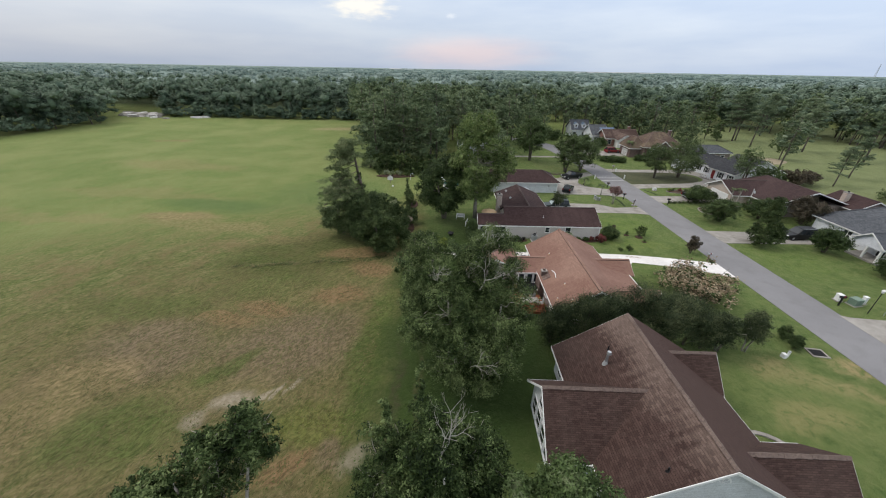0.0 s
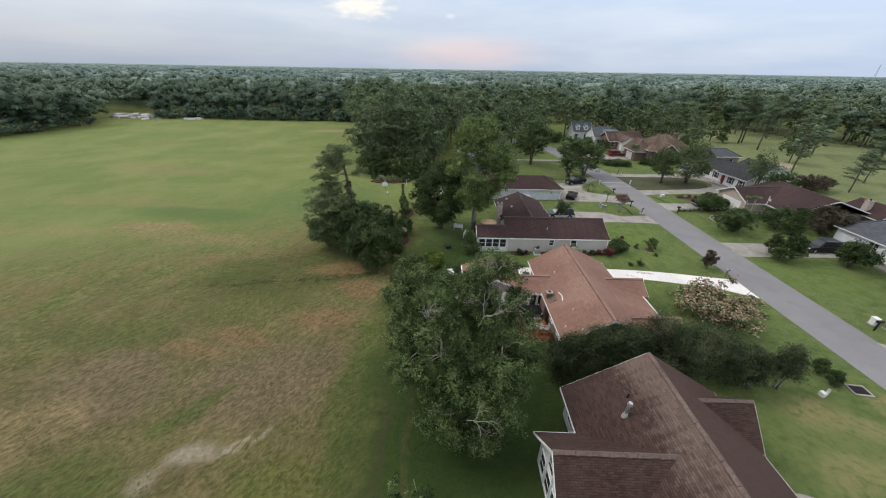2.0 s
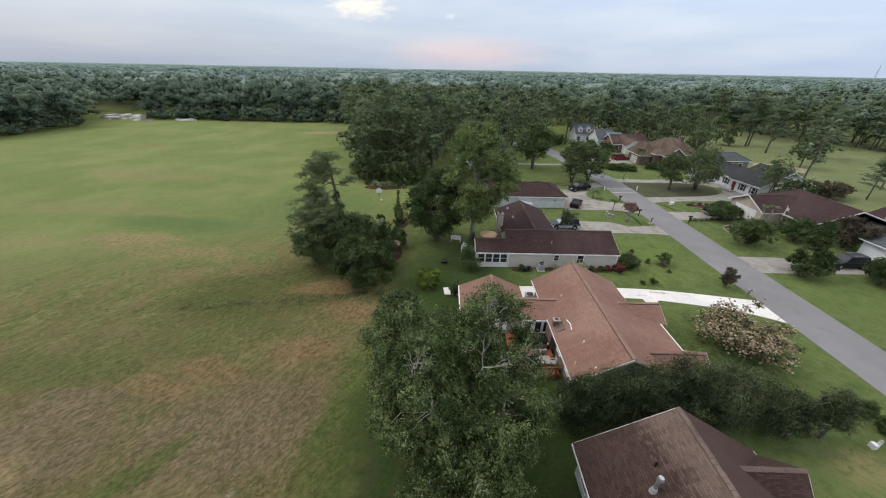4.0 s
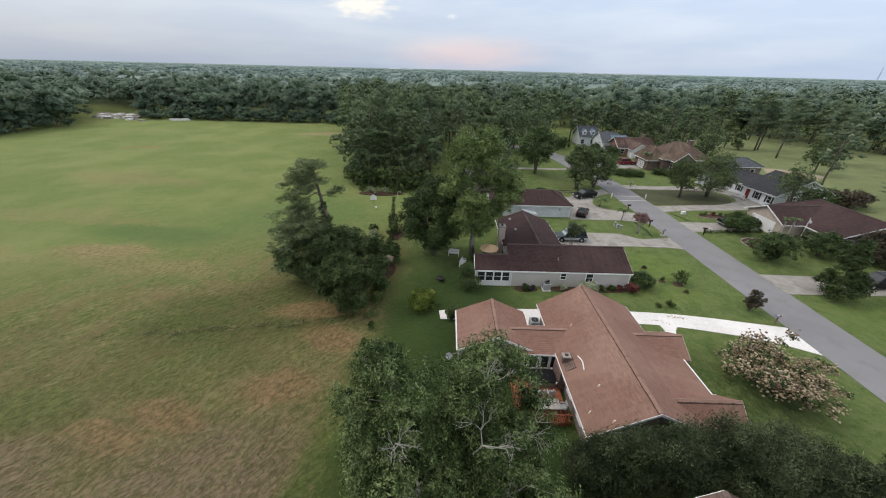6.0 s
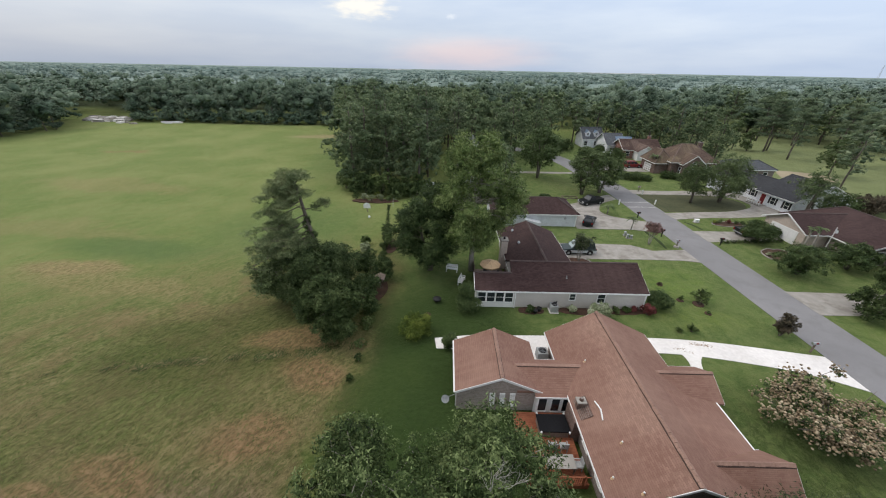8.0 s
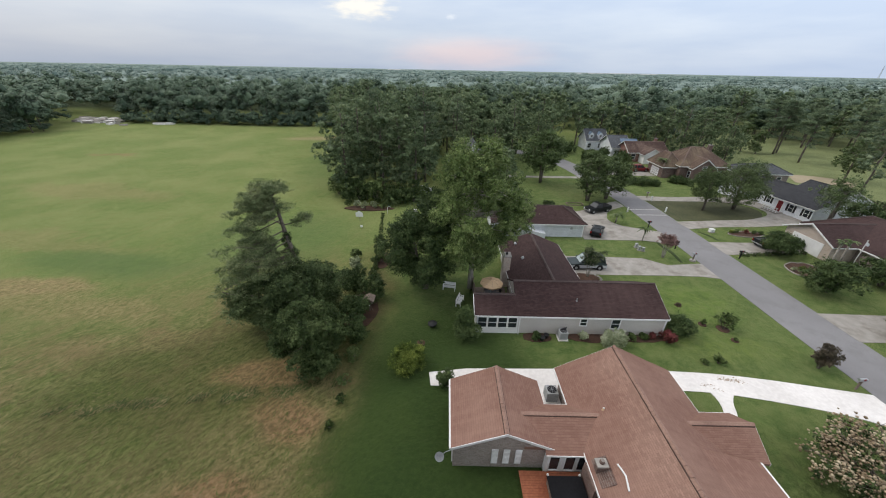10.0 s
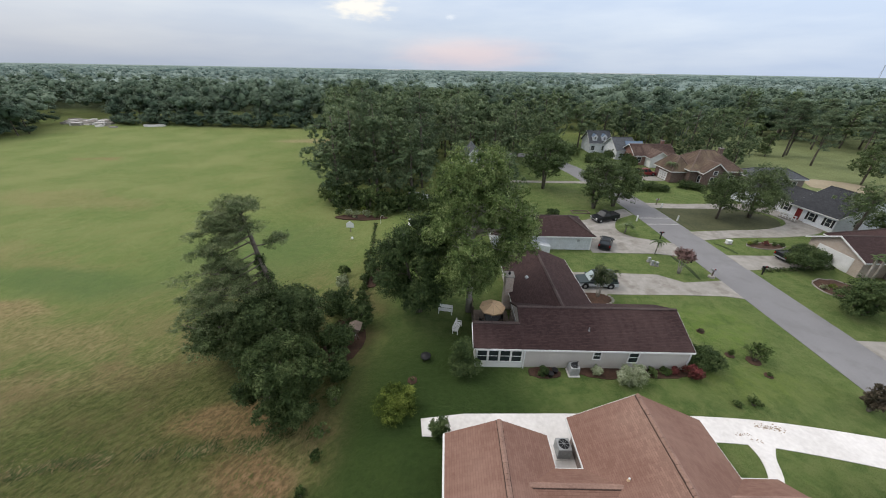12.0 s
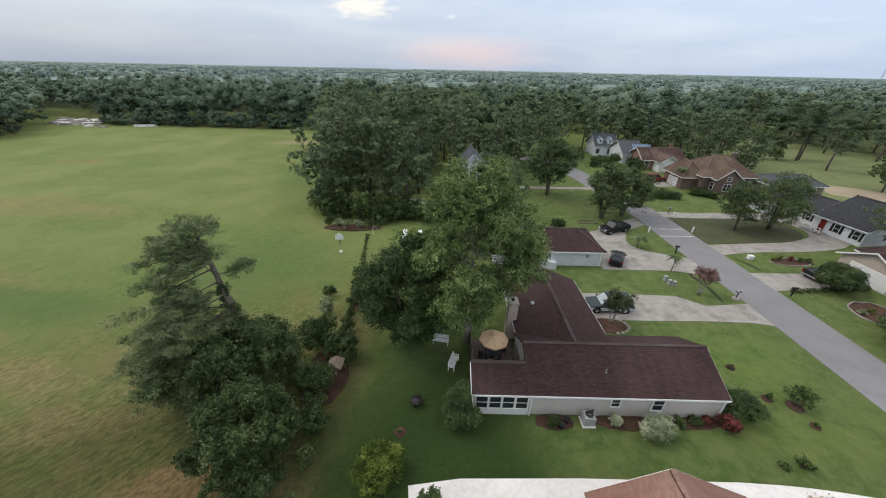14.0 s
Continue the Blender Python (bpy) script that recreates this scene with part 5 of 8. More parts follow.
def clump_leaves(rng, clumps, count, size, aspect=0.5, droop=0.3, shell=0.6, spray=20, tight=0.17, loose=0.75):
    """Leaves gathered in sprays round the clumps (centre, radii), thicker towards their outside and top."""
    vol = np.array([c[1][0] * c[1][1] + c[1][0] * c[1][2] for c in clumps])
    share = np.maximum(6, (count * vol / vol.sum()).astype(int))
    pos, nor = [], []
    for (c, r), k in zip(clumps, share):
        m = max(3, k // spray)
        d = rng.normal(0, 1, (m, 3))
        d[:, 2] += 0.25
        d /= np.linalg.norm(d, axis=1)[:, None]
        rad = (shell + (1.08 - shell) * rng.uniform(0, 1, m) ** 0.6)[:, None] * rng.uniform(0.75, 1.16, (m, 1))
        tip = np.array(c) + d * rad * np.array(r)
        q = rng.integers(0, m, k)
        off = rng.normal(0, 1, (k, 3)) * np.array(r) * tight
        off[:, 2] -= droop * 0.5 * np.abs(off[:, 0] + off[:, 1])
        pos.append(tip[q] + off)
        nn = d[q] * 0.7
        nn[:, 2] += 0.6
        nor.append(nn)
    return leaf_arrays(rng, np.concatenate(pos), np.concatenate(nor), size, aspect, droop, loose)


def crown_clumps(rng, height, base, radius, count, lump, flat=0.75, lean=(0, 0), shape=0.5):
    """Clump centres filling an uneven egg from base to height."""
    out = []
    mid, half = (height + base) / 2, (height - base) / 2
    lobes = rng.uniform(0.72, 1.12, 7)
    while len(out) < count:
        d = rng.normal(0, 1, 3)
        d /= np.linalg.norm(d)
        r = rng.uniform(0.25, 1.0) ** 0.5
        a = (math.atan2(d[1], d[0]) / (2 * math.pi) + 0.5) * 7
        lobe = lobes[int(a) % 7] * (1 - a % 1) + lobes[(int(a) + 1) % 7] * (a % 1)
        zz = d[2] * r
        wide = 1.0 - shape * max(0.0, zz) * 0.6
        s = lump * rng.uniform(0.65, 1.25)
        p = (d[0] * r * (radius - s * 0.6) * lobe * wide + lean[0] * zz, d[1] * r * (radius - s * 0.6) * lobe * wide + lean[1] * zz, mid + zz * (half - s * 0.5))
        out.append((p, (s, s, s * flat)))
    return out


def limbs(b, rng, clumps, trunk, r0, sides=6, thin=0.03, part_of=1.0, twigs=0):
    """A trunk through the given points, and a bent limb from it to each clump."""
    b.tube(trunk, np.linspace(r0, r0 * 0.35, len(trunk)), sides + 2)
    t = [Vector(p) for p in trunk]
    for c, r in clumps:
        if rng.uniform() > part_of:
            continue
        c = Vector(c)
        cand = [p for p in t[1:] if p.z < c.z + 0.5] or [t[1]]
        s = min(cand, key=lambda p: (p - c).length + 0.6 * abs(p.z - (c.z - 1.0)))
        m = s.lerp(c, 0.5) + Vector((rng.normal(0, 0.25), rng.normal(0, 0.25), 0.12 * (c - s).length * rng.uniform(-0.2, 1.0)))
        w = min(r0 * 0.24, 0.010 + 0.018 * (c - s).length ** 0.5 * (r0 / 0.25) ** 0.5)
        e = c + Vector(rng.normal(0, 0.3, 3)) + (c - s).normalized() * r[0] * 0.45
        l, bend = (c - s).length, lambda k: Vector(rng.normal(0, k, 3))
        q1, q3 = s.lerp(m, 0.55) + bend(0.05 * l), m.lerp(c, 0.55) + bend(0.06 * l)
        b.tube([s, q1, m, q3, c, e], [w, w * 0.82, w * 0.66, w * 0.5, w * 0.34, thin * 0.4], 5, False)
        if twigs:
            for _ in range(twigs):
                d = Vector(rng.normal(0, 1, 3)) + Vector((0, 0, 0.8))
                d = d.normalized() * r[0] * rng.uniform(0.6, 1.05)
                k = c + d * 0.55 + Vector(rng.normal(0, 0.12, 3))
                b.tube([c, k, c + d], [w * 0.6, w * 0.42, 0.01], 4, False)


def tree_thing(seed, label, x, y, height, radius, base, leaves, size, leaf_mat, bark, clumps=22, lump=1.5, r0=0.25, stems=1, flat=0.75, shape=0.5, droop=0.3, aspect=0.5, group="", name="tree", lean=(0, 0), shell=0.6, core=0.0, bare=0.0):
    rng = np.random.default_rng(seed)
    ob = thing(name, label, "tree", group, at=(x, y, -0.03))
    cl = crown_clumps(rng, height, base, radius, clumps, lump, flat, lean, shape)
    b = Build()
    trunks = []
    for k in range(stems):
        a = 2 * math.pi * k / stems + rng.uniform(0, 1)
        sp = 0.0 if stems == 1 else radius * 0.28
        top = height * (0.86 if stems == 1 else 0.7)
        pts = [(math.cos(a) * (0.12 if stems > 1 else 0) + math.cos(a) * sp * f + rng.normal(0, 0.12) * f + lean[0] * f * 0.5, math.sin(a) * (0.12 if stems > 1 else 0) + math.sin(a) * sp * f + rng.normal(0, 0.12) * f + lean[1] * f * 0.5, top * f) for f in (0, 0.15, 0.3, 0.45, 0.6, 0.75, 0.88, 1.0)]
        trunks.append(pts)
    near = [min(range(stems), key=lambda q: min((p[0] - c[0][0]) ** 2 + (p[1] - c[0][1]) ** 2 for p in trunks[q])) for c in cl]
    for k, pts in enumerate(trunks):
        limbs(b, rng, [c for c, q in zip(cl, near) if q == k], pts, r0, part_of=0.3 if core and leaf_mat is LEAF_WOOD else 0.7, twigs=3 if bark is BARK_PALE and height > 6 else 0)
    part("trunk", b, bark, ob, "", smooth=True)
    clothed = [c for c in cl if rng.uniform() >= bare]
    lv = clump_leaves(rng, clothed, int(leaves * 1.5), size * 0.90, aspect, droop, shell, tight=0.14, loose=0.45 if leaf_mat in (LEAF_WOOD, LEAF_PINE) else 0.75)
    me = lumpy_mesh("crown", rng, [c[0] for c in cl], [np.array(c[1]) * core for c in cl], lv, leaf_mat) if core else faces_mesh("crown", lv, leaf_mat)
    part("crown", me, leaf_mat, ob)
    return ob


def pine_thing(seed, label, x, y, height, bare, spread, leaves, size, group="", r0=0.2, layers=9, name="pine_tree", side=None, tuft=0.24, leaf_mat=None, sprays=(0.45, 0.7, 0.92), flat=0.55):
    """A loblolly pine: a long bare stem and flat tufted boughs."""
    rng = np.random.default_rng(seed)
    ob = thing(name, label, "tree", group, at=(x, y, -0.03))
    wob = rng.normal(0, 0.14, (8, 2)) * np.linspace(0, 1.4, 8)[:, None]
    trunk = [(wob[i][0], wob[i][1], height * f) for i, f in enumerate((0, 0.15, 0.3, 0.45, 0.6, 0.75, 0.9, 0.985))]
    b, cl = Build(), []
    b.tube(trunk, np.linspace(r0, r0 * 0.3, 8), 8)
    for i in range(layers):
        f = bare + (1 - bare) * (i + rng.uniform(0.0, 0.8)) / layers
        z = height * min(f, 0.97)
        reach = spread * (1.0 - 0.72 * ((f - bare) / (1 - bare)) ** 1.6) * rng.uniform(0.75, 1.15)
        cx, cy = np.interp(f, np.linspace(0, 1, 8), wob[:, 0]), np.interp(f, np.linspace(0, 1, 8), wob[:, 1])
        for k in range(rng.integers(2, 5)):
            a = rng.uniform(0, 2 * math.pi) if side is None or rng.uniform() < 0.3 else rng.normal(side, 0.8)
            l = reach * rng.uniform(0.6, 1.1)
            tip = (cx + math.cos(a) * l, cy + math.sin(a) * l, z + rng.uniform(-0.05, 0.22) * l)
            mid = (cx + math.cos(a) * l * 0.5, cy + math.sin(a) * l * 0.5, z + rng.uniform(-0.1, 0.12) * l)
            b.tube([(cx, cy, z - 0.1), mid, tip], [r0 * 0.32, r0 * 0.2, 0.015], 5)
            for q in sprays:
                s = spread * tuft * rng.uniform(0.75, 1.25)
                cl.append(((cx + math.cos(a) * l * q + rng.normal(0, 0.25), cy + math.sin(a) * l * q + rng.normal(0, 0.25), z + (tip[2] - z) * q + rng.uniform(0, 0.2)), (s, s, s * flat)))
    cl.append(((trunk[-1][0], trunk[-1][1], height * 0.97), (spread * 0.3, spread * 0.3, spread * 0.22)))
    part("trunk", b, BARK, ob, "", smooth=True)
    part("crown", faces_mesh("crown", clump_leaves(rng, cl, int(leaves * 1.8), size * 0.8, 0.22, 0.0, 0.35), leaf_mat or LEAF_PINE), leaf_mat or LEAF_PINE, ob)
    return ob


def shrub(seed, label, x, y, radius, height, leaves, size, leaf_mat, name="shrub", clumps=10, low=0.1, depth=None, group="", aspect=0.5, category="shrub", rise=0.1, tight=0.14):
    rng = np.random.default_rng(seed)
    ob = thing(name, label, category, group, at=(x, y, -0.02))
    cl = crown_clumps(rng, height, low, radius, clumps, radius * 0.45, 0.85, shape=0.3)
    if depth:
        cl = [((c[0], c[1] * depth / radius, c[2]), r) for c, r in cl]
    b = Build()
    for c, r in cl[:7]:
        b.tube([(c[0] * 0.1, c[1] * 0.1, 0), (c[0] * 0.5, c[1] * 0.5, c[2] * 0.6), c], [0.035, 0.025, 0.01], 5)
    part("stem", b, BARK, ob)
    part("foliage", faces_mesh("foliage", clump_leaves(rng, cl, int(leaves * 1.5), size * 0.88, aspect, rise, 0.55, tight=tight), leaf_mat), leaf_mat, ob)
    return ob


def lobed_tree(seed, label, x, y, lobes, leaves, size, leaf_mat, bark, lump, r0=0.3, droop=0.6, aspect=0.42, name="tree"):
    """A broad tree of several leafy domes (dx, dy, base, top, radius, clumps), each on a stem of its own from one foot."""
    rng = np.random.default_rng(seed)
    ob = thing(name, label, "tree", at=(x, y, -0.03))
    b, every = Build(), []
    for dx, dy, base, top, radius, count in lobes:
        cl = [((c[0] + dx, c[1] + dy, c[2]), r) for c, r in crown_clumps(rng, top, base, radius, count, lump, 0.75, shape=0.25)]
        mid = (base + top) / 2
        stem = [(0.1 * dx, 0.1 * dy, 0), (0.16 * dx, 0.16 * dy, mid * 0.25), (0.4 * dx, 0.4 * dy, mid * 0.5), (0.75 * dx, 0.75 * dy, mid * 0.8), (dx, dy, mid), (dx, dy, mid + (top - mid) * 0.3)]
        limbs(b, rng, cl, stem, r0 * 0.6, part_of=0.5, twigs=1)
        every += cl
    part("trunk", b, bark, ob, "", smooth=True)
    lv = clump_leaves(rng, every, leaves, size, aspect, droop, 0.55, 18, 0.15)
    part("crown", lumpy_mesh("crown", rng, [c[0] for c in every], [np.array(c[1]) * 0.26 for c in every], lv, leaf_mat), leaf_mat, ob)
    return ob


def bare_fork(tree_ob, seed, root, rise, spread, r0):
    """A thick pale dead bough that forks three times among the leaves."""
    rng = np.random.default_rng(seed)
    b = Build()

    def grow(p, way, length, r, depth):
        k1 = p + way * length * 0.5 + Vector(rng.normal(0, 0.07 * length, 3))
        end = p + way * length
        b.tube([p, k1, end], [r, r * 0.85, r * 0.68], 6 if depth > 1 else 4, False)
        if depth:
            for _ in range(3 if depth > 1 else 2):
                w = (way + Vector(rng.normal(0, spread, 3)) + Vector((0, 0, 0.12))).normalized()
                grow(end, w, length * rng.uniform(0.55, 0.85), r * 0.6, depth - 1)

    grow(Vector(root), Vector(rise).normalized(), Vector(rise).length, r0, 4)
    part("bare_branch", b, BARK_GREY, tree_ob, "pale grey forked bare branch", smooth=True)


# garden trees beside the field
oak = lobed_tree(1, "large leafy oak of several domes beside the field track", 1.4, 19.6,
                 ((-2.6, 1.9, 5.0, 12.4, 3.3, 46), (2.2, 1.9, 5.0, 12.9, 3.5, 50), (-1.2, -1.3, 2.2, 10.2, 3.5, 46), (3.0, -0.9, 1.8, 9.8, 3.4, 44), (-3.7, 0.4, 1.2, 8.6, 2.3, 24), (-0.6, -3.9, 0.7, 6.4, 2.4, 24), (4.3, 1.4, 2.5, 10.2, 2.2, 20), (2.2, -4.0, 0.5, 5.6, 2.2, 20)),
                 205000, 0.076, LEAF_OAK, BARK_PALE, 0.85)
for k, (root, rise) in enumerate((((-2.0, -0.1, 7.9), (-0.1, -0.35, 1.1)), ((1.3, -0.3, 8.0), (0.3, -0.3, 1.1)), ((2.0, 0.2, 8.3), (0.7, -0.3, 0.8)), ((1.4, 1.3, 10.6), (0.2, -0.4, 0.8)), ((0.5, -4.6, 4.0), (0.3, -0.5, 0.7)))):
    bare_fork(oak, 600 + k, root, rise, 0.45, 0.05 if k < 3 else 0.035)
twiggy = lobed_tree(2, "leafy green tree with drooping sprays and pale twigs", -0.6, 6.4, ((-0.2, 0.2, 4.0, 10.6, 2.5, 40), (-2.4, 0.0, 3.0, 9.0, 2.2, 28), (2.0, 0.4, 2.6, 8.6, 2.2, 28), (0.2, -2.0, 3.0, 9.6, 2.6, 34)), 62000, 0.082, LEAF_OAK, BARK_PALE, 0.7, 0.2)
leader = np.random.default_rng(21)
part("leading_shoot", faces_mesh("leading_shoot", clump_leaves(leader, [((-0.5, 0.2, 10.6 + 0.45 * k), (0.34 - 0.04 * k, 0.34 - 0.04 * k, 0.4)) for k in range(6)] + [((-2.2, 0.4, 9.0 + 0.4 * k), (0.3, 0.3, 0.36)) for k in range(4)], 900, 0.09, 0.42, 0.5, 0.4), LEAF_OAK), LEAF_OAK, twiggy, "slender leafy leading shoots")
bare_fork(twiggy, 612, (0.6, -1.6, 8.0), (-0.2, 0.5, 1.1), 0.45, 0.05)
lobed_tree(3, "tall leaning broadleaf tree at the field edge", -9.4, 3.4, ((0.9, 2.6, 7.6, 11.4, 1.3, 14), (-0.5, 1.9, 6.4, 10.4, 1.7, 20), (-1.6, 0.9, 5.4, 9.8, 1.8, 20), (-3.2, 0.4, 5.0, 9.0, 1.6, 16)), 26000, 0.09, LEAF_OAK, BARK_PALE, 0.6, 0.2)
tree_thing(4, "light green garden tree by the house wall", 5.4, 4.4, 9.2, 2.9, 2.5, 16000, 0.10, LEAF_OLIVE, BARK, 26, 0.95, 0.16, core=0.42)
tree_thing(5, "dense round broadleaf tree at the field edge", -9.2, 41.0, 6.6, 3.9, 0.0, 34000, 0.105, LEAF_THICK, BARK, 58, 0.8, 0.16, 2, 0.8, 0.2, core=0.42)
tree_thing(6, "dark broad thicket tree behind the round tree", -12.2, 47.0, 6.9, 4.9, 0.0, 28000, 0.115, LEAF_SHADE, BARK, 60, 1.1, 0.2, 3, 0.8, 0.2, core=0.42)
tree_thing(155, "low dark thicket tree under the pine", -16.4, 46.4, 5.8, 3.8, 0.0, 16000, 0.115, LEAF_SHADE, BARK, 36, 1.0, 0.14, 3, 0.8, 0.2, core=0.42)


def bough_pine(seed, label, x, y, trunk, boughs, needles, size, leaf_mat):
    """An old leaning pine: each bough (height share, tip, pads) forks into twigs that carry flat pads of needles."""
    rng = np.random.default_rng(seed)
    ob = thing("pine_tree", label, "tree", at=(x, y, -0.03))
    t = smooth_line(trunk, 4)
    b, pads = Build(), []
    b.tube(t, np.linspace(0.30, 0.11, len(t)), 9)
    for f, tip, count, reach in boughs:
        s0, tip = t[int(f * (len(t) - 1))], Vector(tip)
        l = (tip - s0).length
        bend = s0.lerp(tip, 0.5) + Vector(rng.normal(0, 0.06 * l, 3)) - Vector((0, 0, 0.05 * l))
        b.tube([s0, s0.lerp(bend, 0.6), bend, tip], [0.07, 0.055, 0.04, 0.015], 5, False)
        for _ in range(count):
            q = rng.uniform(0.35, 1.0)
            root = s0.lerp(bend, q * 2) if q < 0.5 else bend.lerp(tip, q * 2 - 1)
            end = root + Vector((rng.normal(0, reach), rng.normal(0, reach), abs(rng.normal(0, reach * 0.35))))
            b.tube([root, root.lerp(end, 0.5) + Vector(rng.normal(0, 0.08, 3)), end], [0.03, 0.022, 0.01], 4, False)
            w = rng.uniform(0.42, 0.8)
            pads.append((tuple(end), (w, w, w * 0.42)))
    part("trunk", b, BARK, ob, "", smooth=True)
    part("crown", faces_mesh("crown", clump_leaves(rng, pads, needles, size, 0.17, -0.5, 0.35, 16, 0.16), leaf_mat), leaf_mat, ob)
    ivy = [((t[i].x + rng.normal(0, 0.12), t[i].y + rng.normal(0, 0.12), t[i].z), (0.42, 0.42, 0.5)) for i in range(4, 12)]
    part("ivy", faces_mesh("ivy", clump_leaves(rng, ivy, 2600, 0.07, 0.6, 0.4, 0.6), LEAF_DARK), LEAF_DARK, ob, "dark ivy on the trunk")
    return ob


bough_pine(7, "tall ragged leaning pine standing in the thicket", -13.2, 48.4, [(0, 0, 0), (-0.1, 0.1, 3.5), (-0.2, 0.2, 7.0), (-0.6, 0.3, 9.4), (-0.9, 0.4, 11.4), (-1.3, 0.5, 13.0)],
           ((0.66, (2.0, 0.9, 10.7), 10, 0.42), (0.98, (-1.7, 0.3, 13.9), 16, 0.7), (0.96, (-0.5, 0.8, 13.7), 12, 0.6), (0.93, (-2.6, -0.6, 13.3), 16, 0.65), (0.9, (-1.6, -1.4, 13.0), 14, 0.65), (0.88, (-3.0, -1.2, 12.5), 16, 0.65), (0.84, (-0.4, -1.4, 12.2), 9, 0.55),
            (0.8, (-3.6, -0.6, 11.6), 16, 0.65), (0.76, (-2.8, -2.2, 10.9), 16, 0.7), (0.72, (-4.0, -1.6, 10.2), 16, 0.65), (0.68, (-2.4, 1.4, 10.6), 9, 0.7), (0.6, (-4.0, -2.8, 8.8), 20, 0.75), (0.56, (-4.8, -1.2, 8.2), 20, 0.75), (0.52, (-3.0, -3.8, 7.8), 20, 0.75),
            (0.46, (-5.2, -2.6, 6.6), 22, 0.8), (0.44, (-4.2, -4.6, 6.2), 22, 0.8), (0.4, (-5.4, -4.2, 5.0), 22, 0.8), (0.42, (-4.8, 0.6, 6.8), 14, 0.8), (0.36, (-1.6, -3.0, 7.0), 14, 0.8)), 78000, 0.105, LEAF_NEEDLE)
tree_thing(8, "tall grey-green tree over the patio", 5.0, 53.2, 18.6, 6.3, 2.9, 74000, 0.11, LEAF_SILVER, BARK_PALE, 136, 1.12, 0.34, 1, 0.85, 0.6, 0.9, core=0.42)
tree_thing(9, "dark drooping shade tree over the lawn", -0.4, 53.0, 11.4, 4.9, 0.6, 40000, 0.115, LEAF_DARK, BARK, 90, 1.15, 0.26, 2, 0.8, 0.4, 0.9, core=0.42)
for i, (x, y, r, h, m) in enumerate(((-6.3, 44.2, 1.6, 2.8, LEAF_DARK), (-7.2, 47.0, 1.9, 3.2, LEAF_DARK), (-6.4, 50.2, 1.7, 3.0, LEAF_DARK), (-8.6, 52.2, 2.0, 3.4, LEAF_DARK), (-12.8, 44.6, 2.4, 3.6, LEAF_DARK), (-13.4, 47.8, 2.4, 4.2, LEAF_DARK),
                                     (-6.6, 59.0, 0.9, 2.8, LEAF), (-7.2, 61.0, 0.8, 2.3, LEAF_DARK), (-9.6, 57.0, 0.9, 1.8, LEAF_PALE), (-10.4, 60.0, 0.8, 1.5, LEAF))):
    shrub(20 + i, "dark evergreen shrub at the garden edge" if m is LEAF_DARK else "pale leaved garden shrub", x, y, r, h, int(1800 * r * r ** 0.5), 0.11, m, group="shrubs at the garden edge")
shrub(40, "round yellow-green clipped shrub on the lawn", -1.2, 40.7, 1.6, 2.1, 15000, 0.075, LEAF_BRIGHT, clumps=26, low=0.0)
shrub(41, "upright leafy shrub beside the sunroom", 4.1, 44.7, 1.4, 3.5, 8500, 0.09, LEAF_DARK)
shrub(42, "grey-green shrub by the drive corner", 2.2, 38.6, 0.8, 1.8, 3000, 0.08, LEAF_DARK)
for i, (x, y, r, h, m, lab) in enumerate(((18.1, 43.9, 1.3, 2.0, LEAF_PALE, "round cream variegated shrub under the wall"), (23.9, 44.4, 0.75, 1.5, BLOSSOM_RED, "red flowering shrub at the house corner"),
                                          (25.9, 45.8, 1.55, 2.1, LEAF_DARK, "dark green rounded shrub beyond the corner"), (20.6, 44.8, 0.5, 0.7, LEAF, "small green shrub in mulch"), (21.8, 44.9, 0.5, 0.7, LEAF, "small green shrub in mulch"),
                                          (15.7, 44.6, 0.55, 0.8, LEAF_PALE, "small variegated shrub in mulch"), (11.0, 44.5, 0.55, 0.8, LEAF_DARK, "low dark shrub in mulch"), (22.7, 44.9, 0.45, 0.7, BLOSSOM_RED, "small red flowering shrub"))):
    shrub(50 + i, lab, x, y, r, h, int(3600 * r * r) + 500, 0.075, m, group="shrubs along the house wall")
# feathery hedge trees between the houses
for i, (x, h) in enumerate(((10.3, 3.9), (11.6, 4.9), (13.0, 5.9), (14.5, 6.3), (16.0, 6.0), (17.5, 6.6), (19.0, 6.5), (20.4, 6.3), (21.8, 5.9), (23.2, 5.2), (24.6, 4.6))):
    shrub(70 + i, "tall dark feathery hedge tree between two houses", x, 22.1 + 0.3 * math.sin(i * 1.7), 1.75, h, 11000, 0.085, LEAF_HEDGE, "hedge_shrub", 26, 0.1, None, "hedge between the houses", 0.3, "shrub", -1.3, 0.26)
for i, (x, y, h, r) in enumerate(((26.0, 21.5, 4.3, 1.35), (28.6, 21.5, 4.6, 1.3))):
    tree_thing(90 + i, "small multi-stemmed dark garden tree on the lawn", x, y, h, r, 0.9, 8500, 0.085, LEAF_HEDGE, BARK_PALE, 28, 0.62, 0.07, 4, 0.9, 0.1, -1.2, 0.3, group="small lawn trees")
shrub(94, "clipped green topiary ball beside the meter", 33.9, 22.0, 0.72, 1.55, 5200, 0.05, LEAF_DARK, clumps=30, low=0.0)
shrub(194, "second clipped green topiary ball by the lawn", 34.1, 23.4, 0.72, 1.55, 5200, 0.05, LEAF_DARK, clumps=30, low=0.0)
